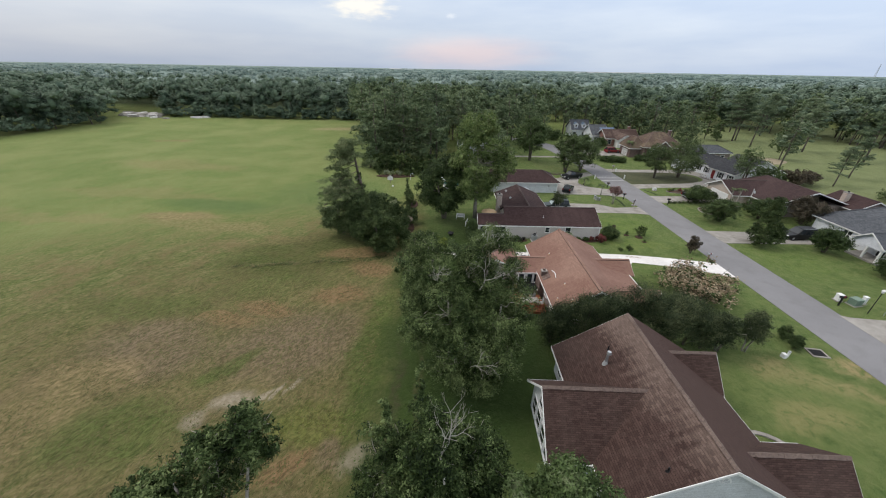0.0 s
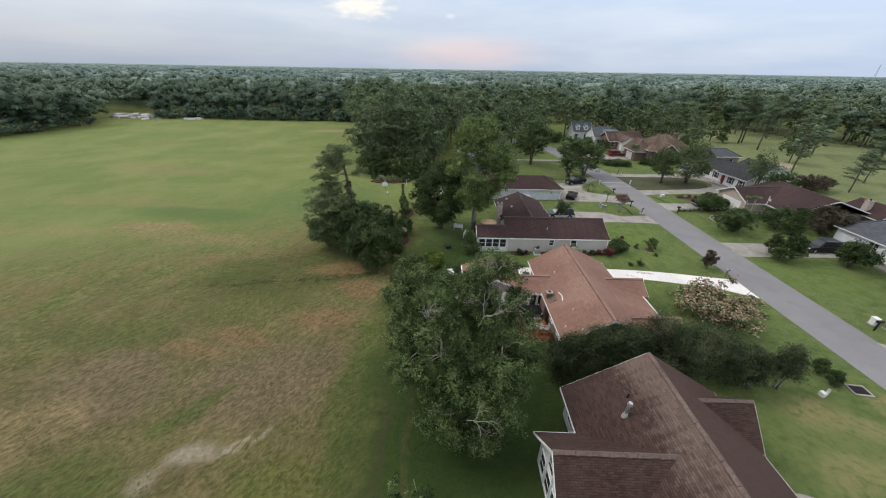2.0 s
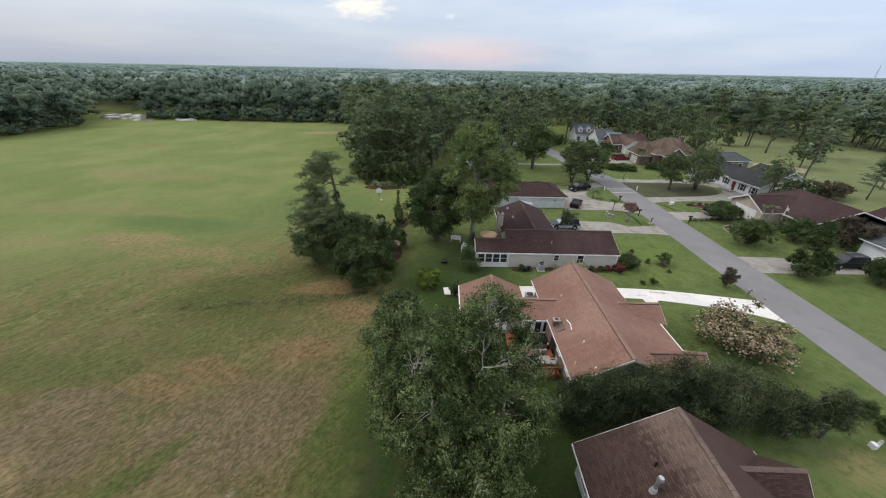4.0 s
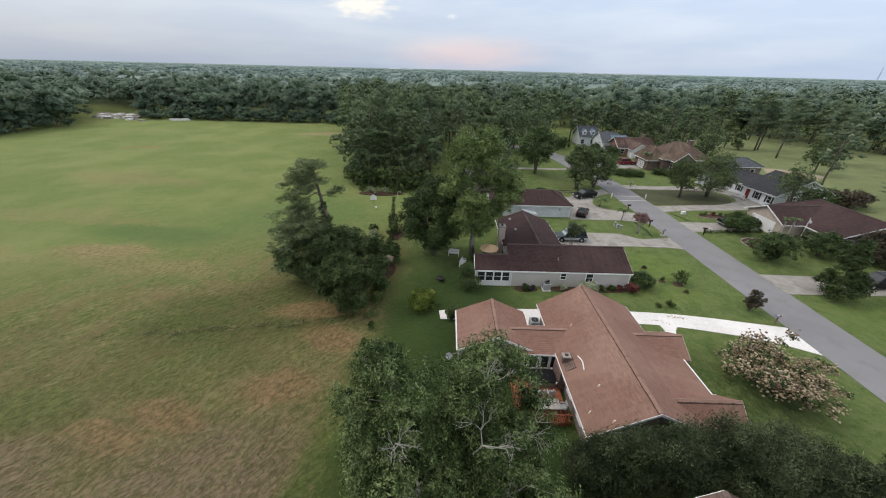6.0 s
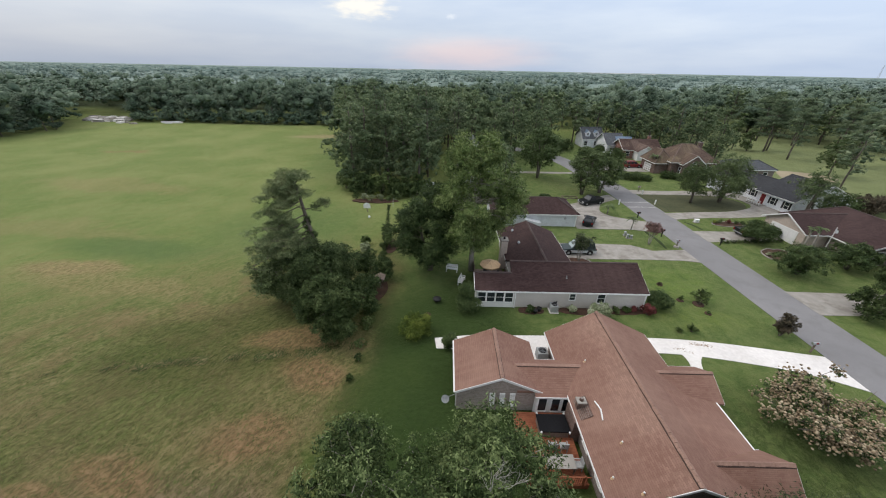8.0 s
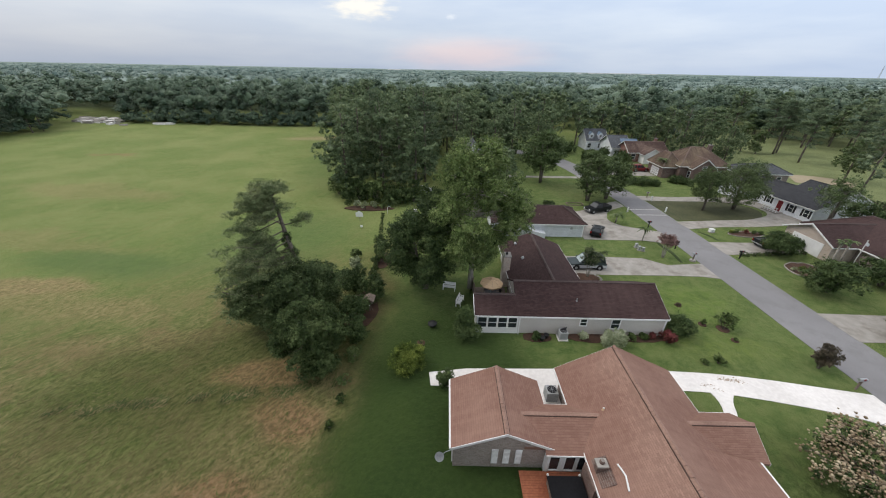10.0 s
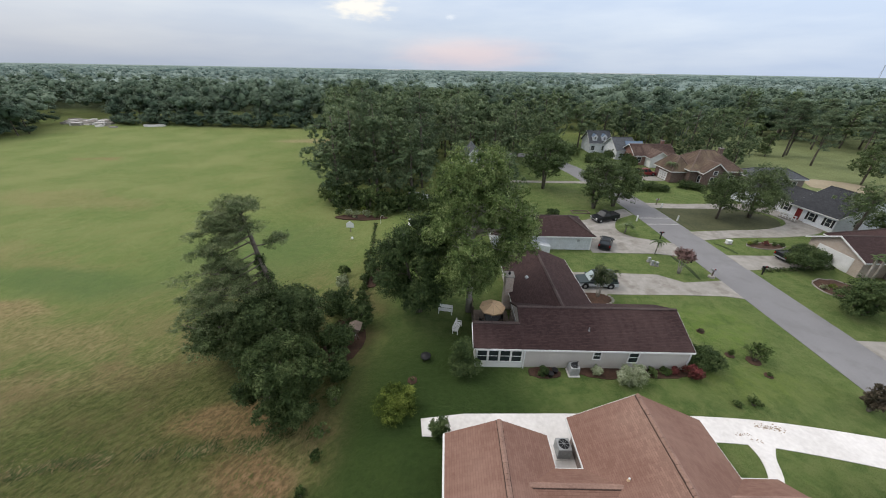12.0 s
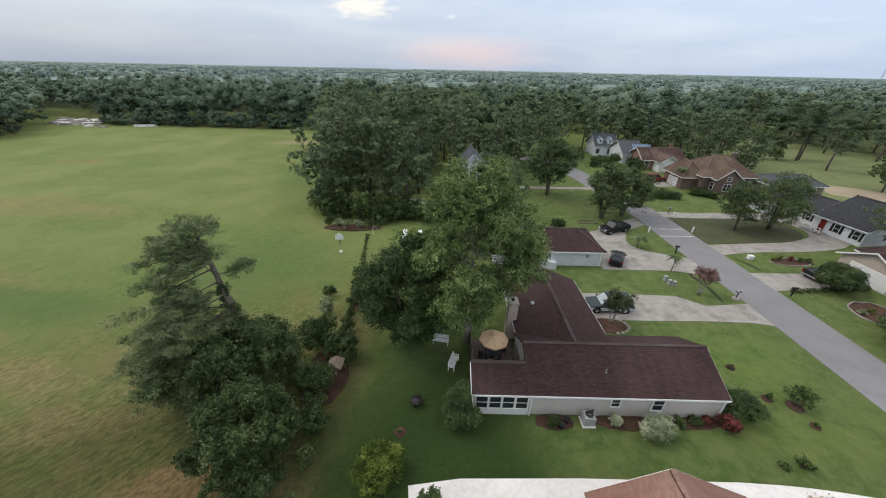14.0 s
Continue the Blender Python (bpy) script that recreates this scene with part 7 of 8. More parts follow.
def vehicle(name, label, category, x, y, turn, paint_mat, length=4.7, width=1.85, height=1.7, style="suv", lower=None, screen=None):
    """A parked vehicle that points along its own +x."""
    car = thing(name, label, category, at=(x, y, 0.03), turn=turn)
    L, W = length / 2, width / 2
    belt, sill, hood = (1.02, 0.32, 0.95) if style != "pickup" else (1.08, 0.42, 1.02)
    tail = {"suv": L - 0.10, "van": L - 0.12, "pickup": 0.35 - 0.15 * 0}[style] if style != "pickup" else 0.55
    prof = [(-L, sill + 0.1), (-L + 0.08, sill), (L - 0.1, sill), (L, sill + 0.15), (L - 0.03, hood - 0.18), (L - 0.2, hood - 0.06), (L - 1.15, hood + 0.04), (L - 1.3, belt), (-L + 0.06, belt), (-L, belt - 0.2)]
    part("body", Build().prism(prof, "y", -W, W), paint_mat, car, bevel=0.05)
    if lower:
        part("lower_body", Build().prism([(-L - 0.012, sill + 0.06), (L - 0.05, sill + 0.06), (L - 0.05, sill + 0.46), (-L - 0.012, sill + 0.46)], "y", -W - 0.012, W + 0.012), lower, car, "silver lower body band", bevel=0.02)
    back = -L + 0.12 if style != "pickup" else -L + 2.05
    fr, ro = L - 1.25, height
    lo = [(back, -W + 0.06, belt - 0.02), (fr, -W + 0.06, belt - 0.02), (fr, W - 0.06, belt - 0.02), (back, W - 0.06, belt - 0.02)]
    bx = 0.28 if style != "pickup" else 0.12
    up = [(back + bx, -W + 0.24, ro), (fr - 0.72, -W + 0.24, ro), (fr - 0.72, W - 0.24, ro), (back + bx, W - 0.24, ro)]
    cab = Build()
    cab.v = lo + up
    cab.f = [(3, 2, 1, 0), (4, 5, 6, 7), (0, 1, 5, 4), (1, 2, 6, 5), (2, 3, 7, 6), (3, 0, 4, 7)]
    cabin = part("cabin", cab, paint_mat, car, bevel=0.05)
    # side glass in panes between the pillars, then windscreen and rear window
    panes = 2 if style == "pickup" else 3
    for a0, a1, u1, u0 in ((0, 1, 5, 4), (3, 2, 6, 7)):
        for k in range(panes):
            f0, f1 = k / panes + 0.012, (k + 1) / panes - 0.012
            low0, low1 = (Vector(cab.v[a0]).lerp(Vector(cab.v[a1]), f) for f in (f0, f1))
            top1, top0 = (Vector(cab.v[u0]).lerp(Vector(cab.v[u1]), f) for f in (f1, f0))
            quad = (low0, low1, top1, top0) if a0 == 0 else (low1, low0, top0, top1)
            part("side_window", panel_on(quad, 0.86, 0.012), GLASS, cabin, "dark tinted glass")
    part("windscreen", panel_on([cab.v[i] for i in (1, 2, 6, 5)], 0.86, 0.012), screen or GLASS, cabin, "raked windscreen")
    part("rear_window", panel_on([cab.v[i] for i in (3, 0, 4, 7)], 0.82, 0.012), GLASS, cabin, "dark tinted glass")
    part("roof_panel", Build().box(back + bx + 0.12, fr - 0.84, -W + 0.34, W - 0.34, ro - 0.02, ro + 0.035), paint_mat, cabin, bevel=0.03)
    if style == "pickup":
        bed = Build().box(-L + 0.1, back - 0.05, -W + 0.1, W - 0.1, belt - 0.02, belt + 0.012)
        part("truck_bed", bed, BLACK, car, "black bed liner")
        for s in (-1, 1):
            part("bed_rail", Build().box(-L + 0.05, back, s * (W - 0.06) - 0.05, s * (W - 0.06) + 0.05, belt - 0.02, belt + 0.09), paint_mat, car, bevel=0.015)
        part("tailgate", Build().box(-L + 0.01, -L + 0.1, -W + 0.06, W - 0.06, belt - 0.3, belt + 0.09), paint_mat, car, bevel=0.015)
    else:
        for s in (-1, 1):
            part("roof_rail", Build().tube([(back + 0.5, s * (W - 0.3), ro + 0.06), (fr - 0.95, s * (W - 0.3), ro + 0.06)], [0.02, 0.02], 6), STEEL, car)
    for sx in (-L + 0.9, L - 0.9):
        for s in (-1, 1):
            r = 0.36
            part("wheel_arch", Build().tube([(sx, s * (W - 0.30), r + 0.02), (sx, s * (W + 0.014), r + 0.02)], [0.44, 0.44], 20), BLACK, car, "dark wheel arch")
            ty = part("wheel", Build().tube([(sx, s * (W - 0.20), r), (sx, s * (W - 0.17), r), (sx, s * (W - 0.02), r), (sx, s * (W + 0.015), r)], [r - 0.05, r, r, r - 0.06], 20), RUBBER, car, "black tyre")
            part("rim", Build().tube([(sx, s * (W - 0.05), r), (sx, s * (W + 0.025), r)], [0.21, 0.19], 14), STEEL, ty, "silver wheel rim")
    for s in (-1, 1):
        part("headlight", Build().box(L - 0.14, L + 0.004, s * (W - 0.28) - 0.17, s * (W - 0.28) + 0.17, hood - 0.30, hood - 0.14), LENS, car, "clear headlight", bevel=0.02)
        part("tail_light", Build().box(-L - 0.012, -L + 0.08, s * (W - 0.14) - 0.09, s * (W - 0.14) + 0.09, belt - 0.34, belt - 0.04), TAIL, car, "red tail light", bevel=0.01)
        part("wing_mirror", Build().box(fr - 0.25, fr - 0.13, s * (W + 0.09) - 0.1, s * (W + 0.09) + 0.1, belt + 0.02, belt + 0.18), paint_mat, car, bevel=0.02)
    part("bumper", Build().box(L - 0.08, L + 0.03, -W + 0.08, W - 0.08, sill + 0.06, sill + 0.24), STEEL if style == "pickup" else paint_mat, car, bevel=0.02)
    part("bumper", Build().box(-L - 0.05, -L + 0.06, -W + 0.08, W - 0.08, sill + 0.06, sill + 0.24), STEEL if style == "pickup" else paint_mat, car, bevel=0.02)
    part("grille", Build().box(L - 0.06, L + 0.012, -0.5, 0.5, hood - 0.34, hood - 0.12), BLACK, car, "black grille")
    return car


# pale windscreen: the sky's reflection put into its colour
SKY_SCREEN = surface("windscreen_sky", (0.34, 0.40, 0.41), (0.48, 0.55, 0.56), 4.0, 1.0, 0.25, 0)
vehicle("car", "dark green and silver estate car in the drive", "car", 21.0, 58.9, 180, paint("car_green", (0.028, 0.040, 0.042)), 4.9, 1.9, 1.85, "suv", CAR_SILVER, SKY_SCREEN)
vehicle("car", "black compact car parked on concrete", "car", 26.7, 69.7, 60, CAR_BLACK, 3.8, 1.7, 1.5, "van")
vehicle("pickup_truck", "black pickup truck parked on the drive", "pickup truck", 30.7, 80.0, -160, CAR_BLACK, 5.0, 1.9, 1.75, "pickup")
vehicle("pickup_truck", "black pickup truck half hidden by a shrub", "pickup truck", 52.6, 66.5, 6, CAR_BLACK, 5.4, 1.9, 1.75, "pickup")
vehicle("car", "black tall estate car beside the dense tree", "car", 57.0, 47.4, 180, CAR_BLACK, 4.9, 1.9, 1.8, "suv")
vehicle("car", "dark red minivan outside the brick house", "car", 53.8, 111.0, 8, CAR_RED, 4.8, 1.9, 1.75, "van")
vehicle("car", "silver car under the woodland edge", "car", -3.2, 88.6, 10, CAR_SILVER, 4.6, 1.8, 1.5, "van")


# ---- garden and street things ----
def air_unit(x, y, label, s=0.8, h=0.85):
    u = thing("air_conditioner", label, "air conditioner", at=(x, y, 0.03))
    part("base_slab", Build().box(-s / 2 - 0.1, s / 2 + 0.1, -s / 2 - 0.1, s / 2 + 0.1, -0.05, 0.07), CONCRETE, u, "concrete pad", bevel=0.01)
    part("casing", Build().box(-s / 2, s / 2, -s / 2, s / 2, 0.07, h), GALV, u, bevel=0.03)
    for i in range(7):
        z = 0.16 + i * (h - 0.3) / 6
        part("louvre", Build().box(-s / 2 - 0.012, s / 2 + 0.012, -s / 2 - 0.012, s / 2 + 0.012, z, z + 0.03), GALV, u)
    top = part("fan_guard", Build().rod(0, 0, h - 0.02, h + 0.03, s * 0.40, 20), BLACK, u, "dark fan opening")
    for k in range(4):
        a = math.pi * k / 4
        part("guard_bar", Build().tube([(-s * 0.4 * math.cos(a), -s * 0.4 * math.sin(a), h + 0.045), (s * 0.4 * math.cos(a), s * 0.4 * math.sin(a), h + 0.045)], [0.012, 0.012], 4), STEEL, top)
    return u


air_unit(10.62, 37.6, "grey air conditioner on white concrete", 0.9, 1.0)
ac = air_unit(13.7, 44.75, "grey air conditioner beside the cream wall", 0.78, 0.9)
part("cover_bag", Build().tube([(-0.2, 0.1, 0.94), (0.0, 0.1, 1.05), (0.25, 0.15, 1.08), (0.3, 0.15, 1.25)], [0.05, 0.12, 0.10, 0.04], 8), BLACK, ac, "black plastic bag")


def deck():
    d = thing("deck", "red-stained wooden deck with railing", "deck", at=(0, 0, 0))
    x0, x1, y0, y1, z = 6.95, 10.95, 26.45, 31.66, 0.4
    n = 34
    plank = Build().box(x0, x1, 0, (y1 - y0) / n - 0.012, z - 0.04, z).mesh("plank", DECK)
    for i in range(n):
        p = new("plank", plank)
        p.location = (0, y0 + i * (y1 - y0) / n, 0)
        p.parent = d
    for x in (x0 + 0.15, (x0 + x1) / 2, x1 - 0.15):
        part("joist", Build().box(x - 0.05, x + 0.05, y0, y1, z - 0.22, z - 0.045), DECK, d)
        for y in (y0 + 0.1, (y0 + y1) / 2):
            part("pier", Build().box(x - 0.07, x + 0.07, y - 0.07, y + 0.07, -0.1, z - 0.2), DECK, d)
    part("skirt", Build().box(x0, x1, y0 - 0.03, y0, 0.05, z - 0.01), DECK, d)
    # railing on the field side and the near end
    for (ax, ay), (bx, by), gap in (((x0, y0), (x1, y0), 0.13), ((x0, y0), (x0, y1 - 2.2), 0.13)):
        ln = math.hypot(bx - ax, by - ay)
        ux, uy = (bx - ax) / ln, (by - ay) / ln
        for zz in (z + 0.12, z + 0.86):
            part("rail", Build().tube([(ax, ay, zz), (bx, by, zz)], [0.045, 0.045], 4), DECK, d)
        for k in range(int(ln / 1.8) + 1):
            px, py = ax + ux * min(ln, k * 1.8), ay + uy * min(ln, k * 1.8)
            part("post", Build().box(px - 0.05, px + 0.05, py - 0.05, py + 0.05, z, z + 1.0), DECK, d)
        for k in range(1, int(ln / gap)):
            px, py = ax + ux * k * gap, ay + uy * k * gap
            part("baluster", Build().box(px - 0.02, px + 0.02, py - 0.02, py + 0.02, z + 0.1, z + 0.86), DECK, d)
    return d


deck()
tub = thing("hot_tub", "hot tub with black cover on the deck", "hot tub", at=(0, 0, 0))
part("tub_body", Build().box(8.56, 10.6, 29.62, 30.92, 0.4, 1.0), WOOD_GREY, tub, bevel=0.03)
part("cover", Build().box(8.5, 10.66, 29.56, 30.98, 1.0, 1.12), VINYL, tub, "black vinyl cover", bevel=0.03)
for xx in (8.58, 10.58):
    for yy in (29.5, 31.02):
        part("corner_cap", Build().tube([(xx, yy, 1.0), (xx, yy, 1.09), (xx, yy, 1.18), (xx, yy, 1.23)], [0.05, 0.075, 0.07, 0.03], 10), WHITE, tub, "white corner cap")


def table(name, label, x, y, z, w, d, h, top_mat, leg_mat):
    t = thing(name, label, "table", at=(x, y, z))
    part("tabletop", Build().box(-w / 2, w / 2, -d / 2, d / 2, h - 0.05, h), top_mat, t, bevel=0.015)
    for sx in (-1, 1):
        for sy in (-1, 1):
            part("leg", Build().box(sx * (w / 2 - 0.1) - 0.04, sx * (w / 2 - 0.1) + 0.04, sy * (d / 2 - 0.1) - 0.04, sy * (d / 2 - 0.1) + 0.04, 0, h - 0.04), leg_mat, t)
    return t


table("patio_table", "pale topped patio table on the deck", 9.3, 27.5, 0.4, 1.95, 0.95, 0.75, CONCRETE_OLD, WOOD_GREY)

# patio of the cream house
sheet("patio", [(5.35, 47.7), (9.2, 47.7), (9.2, 53.4), (5.35, 53.4)], 0.06, WOOD_GREY, "shaded dark paved patio", "patio")
um = thing("patio_umbrella", "tan canvas patio umbrella standing open", "umbrella", at=(7.25, 51.2, 0.06))
part("pole", Build().rod(0, 0, 0, 2.66, 0.025, 8), STEEL, um)
part("base_plate", Build().rod(0, 0, 0, 0.08, 0.26, 16, 0.22), BLACK, um)
for k in range(8):
    a0, a1 = 2 * math.pi * k / 8, 2 * math.pi * (k + 1) / 8
    r = 1.32
    seg = Build()
    seg.v = [(0, 0, 2.62), (r * math.cos(a0), r * math.sin(a0), 2.08), (r * math.cos(a1), r * math.sin(a1), 2.08), (0, 0, 2.60), (r * math.cos(a0), r * math.sin(a0), 2.06), (r * math.cos(a1), r * math.sin(a1), 2.06),
             (r * math.cos(a0), r * math.sin(a0), 1.95), (r * math.cos(a1), r * math.sin(a1), 1.95)]
    seg.f = [(0, 1, 2), (5, 4, 3), (1, 6, 7, 2), (4, 5, 7, 6)]
    part("canopy_panel", seg, CANVAS, um)
    part("rib", Build().tube([(0, 0, 2.62), (r * math.cos(a0), r * math.sin(a0), 2.07)], [0.012, 0.012], 4), WOOD_GREY, um)
part("finial", Build().rod(0, 0, 2.6, 2.76, 0.05, 8, 0.02), CANVAS, um)
table("patio_table", "dark round-cornered table under the umbrella", 7.25, 51.2, 0.06, 1.3, 1.3, 0.72, BLACK, BLACK)


def chair(x, y, turn, material, label, group, z=0.06):
    c = thing("garden_chair", label, "chair", group, at=(x, y, z), turn=turn)
    part("seat", Build().box(-0.25, 0.25, -0.25, 0.25, 0.40, 0.45), material, c, bevel=0.01)
    part("backrest", Build().box(-0.25, 0.25, 0.21, 0.26, 0.45, 0.95), material, c, bevel=0.01)
    for sx in (-1, 1):
        part("armrest", Build().box(sx * 0.26 - 0.03, sx * 0.26 + 0.03, -0.22, 0.25, 0.60, 0.64), material, c)
        for sy in (-1, 1):
            part("leg", Build().box(sx * 0.22 - 0.025, sx * 0.22 + 0.025, sy * 0.22 - 0.025, sy * 0.22 + 0.025, 0, 0.41), material, c)
    return c


for a in (20, 110, 200, 290):
    chair(7.25 + 1.0 * math.cos(radians(a)), 51.2 + 1.0 * math.sin(radians(a)), a - 90, BLACK, "dark metal patio chair under the umbrella", "patio chairs")
for xx, yy, turn in ((9.2, 28.75, 180), (9.95, 28.75, 180), (10.55, 27.5, -90)):
    chair(xx, yy, turn, GALV, "grey slatted deck chair between tub and table", "deck chairs", 0.4)
scr = thing("wooden_screen", "grey weathered wooden screen beside the patio", "screen", at=(0, 0, 0.05))
for k in range(9):
    part("slat", Build().box(9.02, 9.06, 48.1 + 0.28 * k, 48.34 + 0.28 * k, 0, 1.9), WOOD_GREY, scr)
for yy in (48.0, 49.3, 50.65):
    part("post", Build().box(8.98, 9.10, yy - 0.06, yy + 0.06, 0, 2.05), WOOD_GREY, scr)
fen = thing("fence", "dark wooden board fence along the patio", "fence", at=(0, 0, 0))
for k in range(30):
    part("board", Build().box(5.30, 5.34, 47.6 + 0.2 * k, 47.79 + 0.2 * k, 0.02, 1.45), WOOD_GREY, fen)
for k in range(5):
    part("post", Build().box(5.34, 5.44, 47.6 + 1.45 * k, 47.7 + 1.45 * k, 0, 1.55), WOOD_GREY, fen)


def garden_bench(x, y, turn):
    b = thing("garden_bench", "white painted slatted garden bench on the lawn", "bench", "garden benches", at=(x, y, 0.0), turn=turn)
    for k in range(4):
        part("seat_slat", Build().box(-0.75, 0.75, -0.24 + 0.13 * k, -0.13 + 0.13 * k, 0.42, 0.45), WHITE, b)
    for k in range(4):
        part("back_slat", Build().box(-0.75, 0.75, 0.27, 0.30, 0.50 + 0.11 * k, 0.59 + 0.11 * k), WHITE, b)
    for s in (-1, 1):
        part("armrest", Build().box(s * 0.72 - 0.04, s * 0.72 + 0.04, -0.28, 0.30, 0.62, 0.66), WHITE, b)
        for yy in (-0.24, 0.26):
            part("leg", Build().box(s * 0.70 - 0.035, s * 0.70 + 0.035, yy - 0.035, yy + 0.035, -0.02, 0.64 if yy < 0 else 0.95), WHITE, b)
    return b


garden_bench(2.5, 52.8, -10)
garden_bench(3.7, 50.1, 72)
fp = thing("fire_pit", "black iron fire pit on the lawn", "fire pit", at=(0.75, 46.0, 0))
part("bowl", Build().tube([(0, 0, 0.10), (0, 0, 0.3), (0, 0, 0.48)], [0.22, 0.42, 0.48], 20), BLACK, fp, smooth=False)
part("lid", Build().tube([(0, 0, 0.48), (0, 0, 0.58), (0, 0, 0.66)], [0.47, 0.36, 0.10], 20), BLACK, fp)
for k in range(3):
    a = 2.1 * k
    part("leg", Build().tube([(0.3 * math.cos(a), 0.3 * math.sin(a), 0.2), (0.4 * math.cos(a), 0.4 * math.sin(a), -0.02)], [0.025, 0.025], 6), BLACK, fp)


def mulch_ring(x, y, r, ry=None, label="round bed of brown mulch on the lawn", kerb=None, h=0.05):
    ry = ry or r
    rng = random.Random(int(x * 10 + y))
    pts = [(x + r * math.cos(a) * rng.uniform(0.9, 1.08), y + ry * math.sin(a) * rng.uniform(0.9, 1.08)) for a in np.linspace(0, 2 * math.pi, 23)[:-1]]
    bed = Build().prism(pts, "z", -0.1, h)
    ob = tagged(new("mulch_bed", bed.mesh("mulch_bed", MULCH)), label, "garden bed", "mulch beds")
    if kerb:
        e = Build().tube([(p[0], p[1], h) for p in pts + pts[:1]], [0.09] * (len(pts) + 1), 6)
        part("kerb", e, kerb, ob, "pale curved concrete edging")
    return ob


mulch_ring(-0.25, 43.6, 0.42)
shrub(400, "tiny sapling in a mulch ring", -0.25, 43.6, 0.25, 0.5, 120, 0.05, LEAF)
for x, y, r in ((31.0, 44.9, 0.35), (31.0, 46.6, 0.6), (29.3, 47.3, 0.4), (28.7, 50.6, 0.35)):
    mulch_ring(x, y, r)
mulch_ring(11.2, 44.75, 1.5, 0.7, "mulch bed along the cream wall")
mulch_ring(16.6, 44.85, 2.4, 0.7, "mulch bed along the cream wall")
mulch_ring(21.6, 45.0, 2.6, 0.65, "mulch bed along the cream wall")
mulch_ring(-7.3, 48.6, 2.0, 3.2, "dark mulch bed around evergreen shrubs")
mulch_ring(-6.6, 59.6, 1.1, 2.2, "mulch strip under a conical shrub")
mulch_ring(19.9, 56.0, 2.0, 1.15, "mulch bed edged with pale stones")
for k in range(9):
    a = -1.3 + 0.28 * k
    st = Build().tube([(0, 0, -0.05), (0, 0, 0.07), (0, 0, 0.13)], [0.16, 0.17, 0.08], 8)
    ob = tagged(new("edging_stone", st.mesh("edging_stone", CONCRETE_OLD)), "pale edging stone beside the mulch bed", "stone", "bed edging stones")
    ob.matrix_basis = pose(19.9 + 2.1 * math.cos(a), 56.0 + 1.25 * math.sin(a), 0.0, 0, 0, 37 * k)
mulch_ring(51.4, 59.0, 2.6, 2.3, "red mulch bed with curved concrete edge", CONCRETE_OLD)
for i, (x, y) in enumerate(((49.3, 58.8), (50.6, 59.2), (51.6, 57.6), (50.2, 57.2), (52.4, 58.6))):
    shrub(420 + i, "flowering plant in the edged bed", x, y, 0.5, 0.7, 500, 0.06, (LEAF_PALE, LEAF_BRIGHT, BLOSSOM_RED, LEAF, LEAF_DARK)[i], group="edged bed plants")
mulch_ring(51.8, 70.7, 3.0, 1.1, "mulch bed with flowers between two drives", CONCRETE_OLD)
for i, (x, y) in enumerate(((49.6, 71.0), (50.6, 71.3), (52.0, 71.0), (53.2, 70.8), (54.2, 70.6))):
    shrub(430 + i, "low flowering plant in the long bed", x, y, 0.6, 0.7, 500, 0.07, (LEAF_BRIGHT, LEAF, BLOSSOM_RED, LEAF, LEAF_DARK)[i], group="long bed plants")
for i in range(11):
    shrub(440 + i, "low clipped hedge plant along the drive", 45.2 + i * 1.0, 63.0 + 0.085 * i, 0.62, 0.55, 420, 0.06, LEAF_DARK, "hedge_plant", 6, 0.02, 0.35, "low hedge by the drive")
for i in range(11):
    f = i / 10
    shrub(460 + i, "small clipped bush in a garden row", -8.0 - 1.4 * f, 66.0 + 10.0 * f, 0.42, 0.6, 260, 0.08, LEAF_DARK, "hedge_plant", 5, 0.02, None, "row of small bushes")
for i in range(13):
    f = i / 12
    shrub(480 + i, "narrow leafy shrub in the boundary row", -6.8 - 1.0 * f + 0.25 * math.sin(i * 2.1), 53.5 + 11.5 * f, 0.62 + 0.12 * math.sin(i * 1.3), 1.6 + 0.5 * math.sin(i * 1.9), 900, 0.085, LEAF_DARK if i % 3 else LEAF, "boundary_shrub", 6, 0.02, None, "boundary row of shrubs")
for i, (x, y, r, h) in enumerate(((-6.2, 41.4, 0.9, 1.5), (-6.3, 38.6, 0.6, 0.9), (-6.1, 36.8, 0.5, 0.8), (-6.3, 34.6, 0.45, 0.6))):
    shrub(500 + i, "small wild shrub on the lawn edge", x, y, r, h, int(1100 * r), 0.085, LEAF, "boundary_shrub", 6, 0.02, None, "boundary row of shrubs")
for i, (x, y, m) in enumerate(((-13.2, 78.6, LEAF_PALE), (-11.6, 79.4, LEAF_PALE), (-10.0, 79.2, LEAF), (-14.8, 79.6, LEAF_PALE), (-12.4, 80.6, LEAF_BRIGHT), (-16.6, 80.0, LEAF))):
    shrub(480 + i, "pale flowering shrub before the woodland", x, y, 0.85, 1.5, 700, 0.1, m, group="flower border shrubs")
mulch_ring(-12.6, 79.2, 4.6, 1.2, "mulch flower border before the woodland")

fd = thing("bird_feeder", "weathered wooden bird feeder with pitched roof", "bird feeder", at=(-6.15, 48.4, 0))
part("post", Build().box(-0.06, 0.06, -0.06, 0.06, -0.05, 1.25), WOOD_GREY, fd)
for s in (-1, 1):
    part("brace", Build().tube([(s * 0.35, 0, -0.03), (s * 0.05, 0, 0.9)], [0.035, 0.035], 5), WOOD_GREY, fd)
    part("roof_board", Build().prism([(s * 0.0, 1.95), (s * 0.62, 1.62), (s * 0.62, 1.57), (s * 0.0, 1.90)], "y", -0.6, 0.6), WOOD_GREY, fd, "grey roof board")
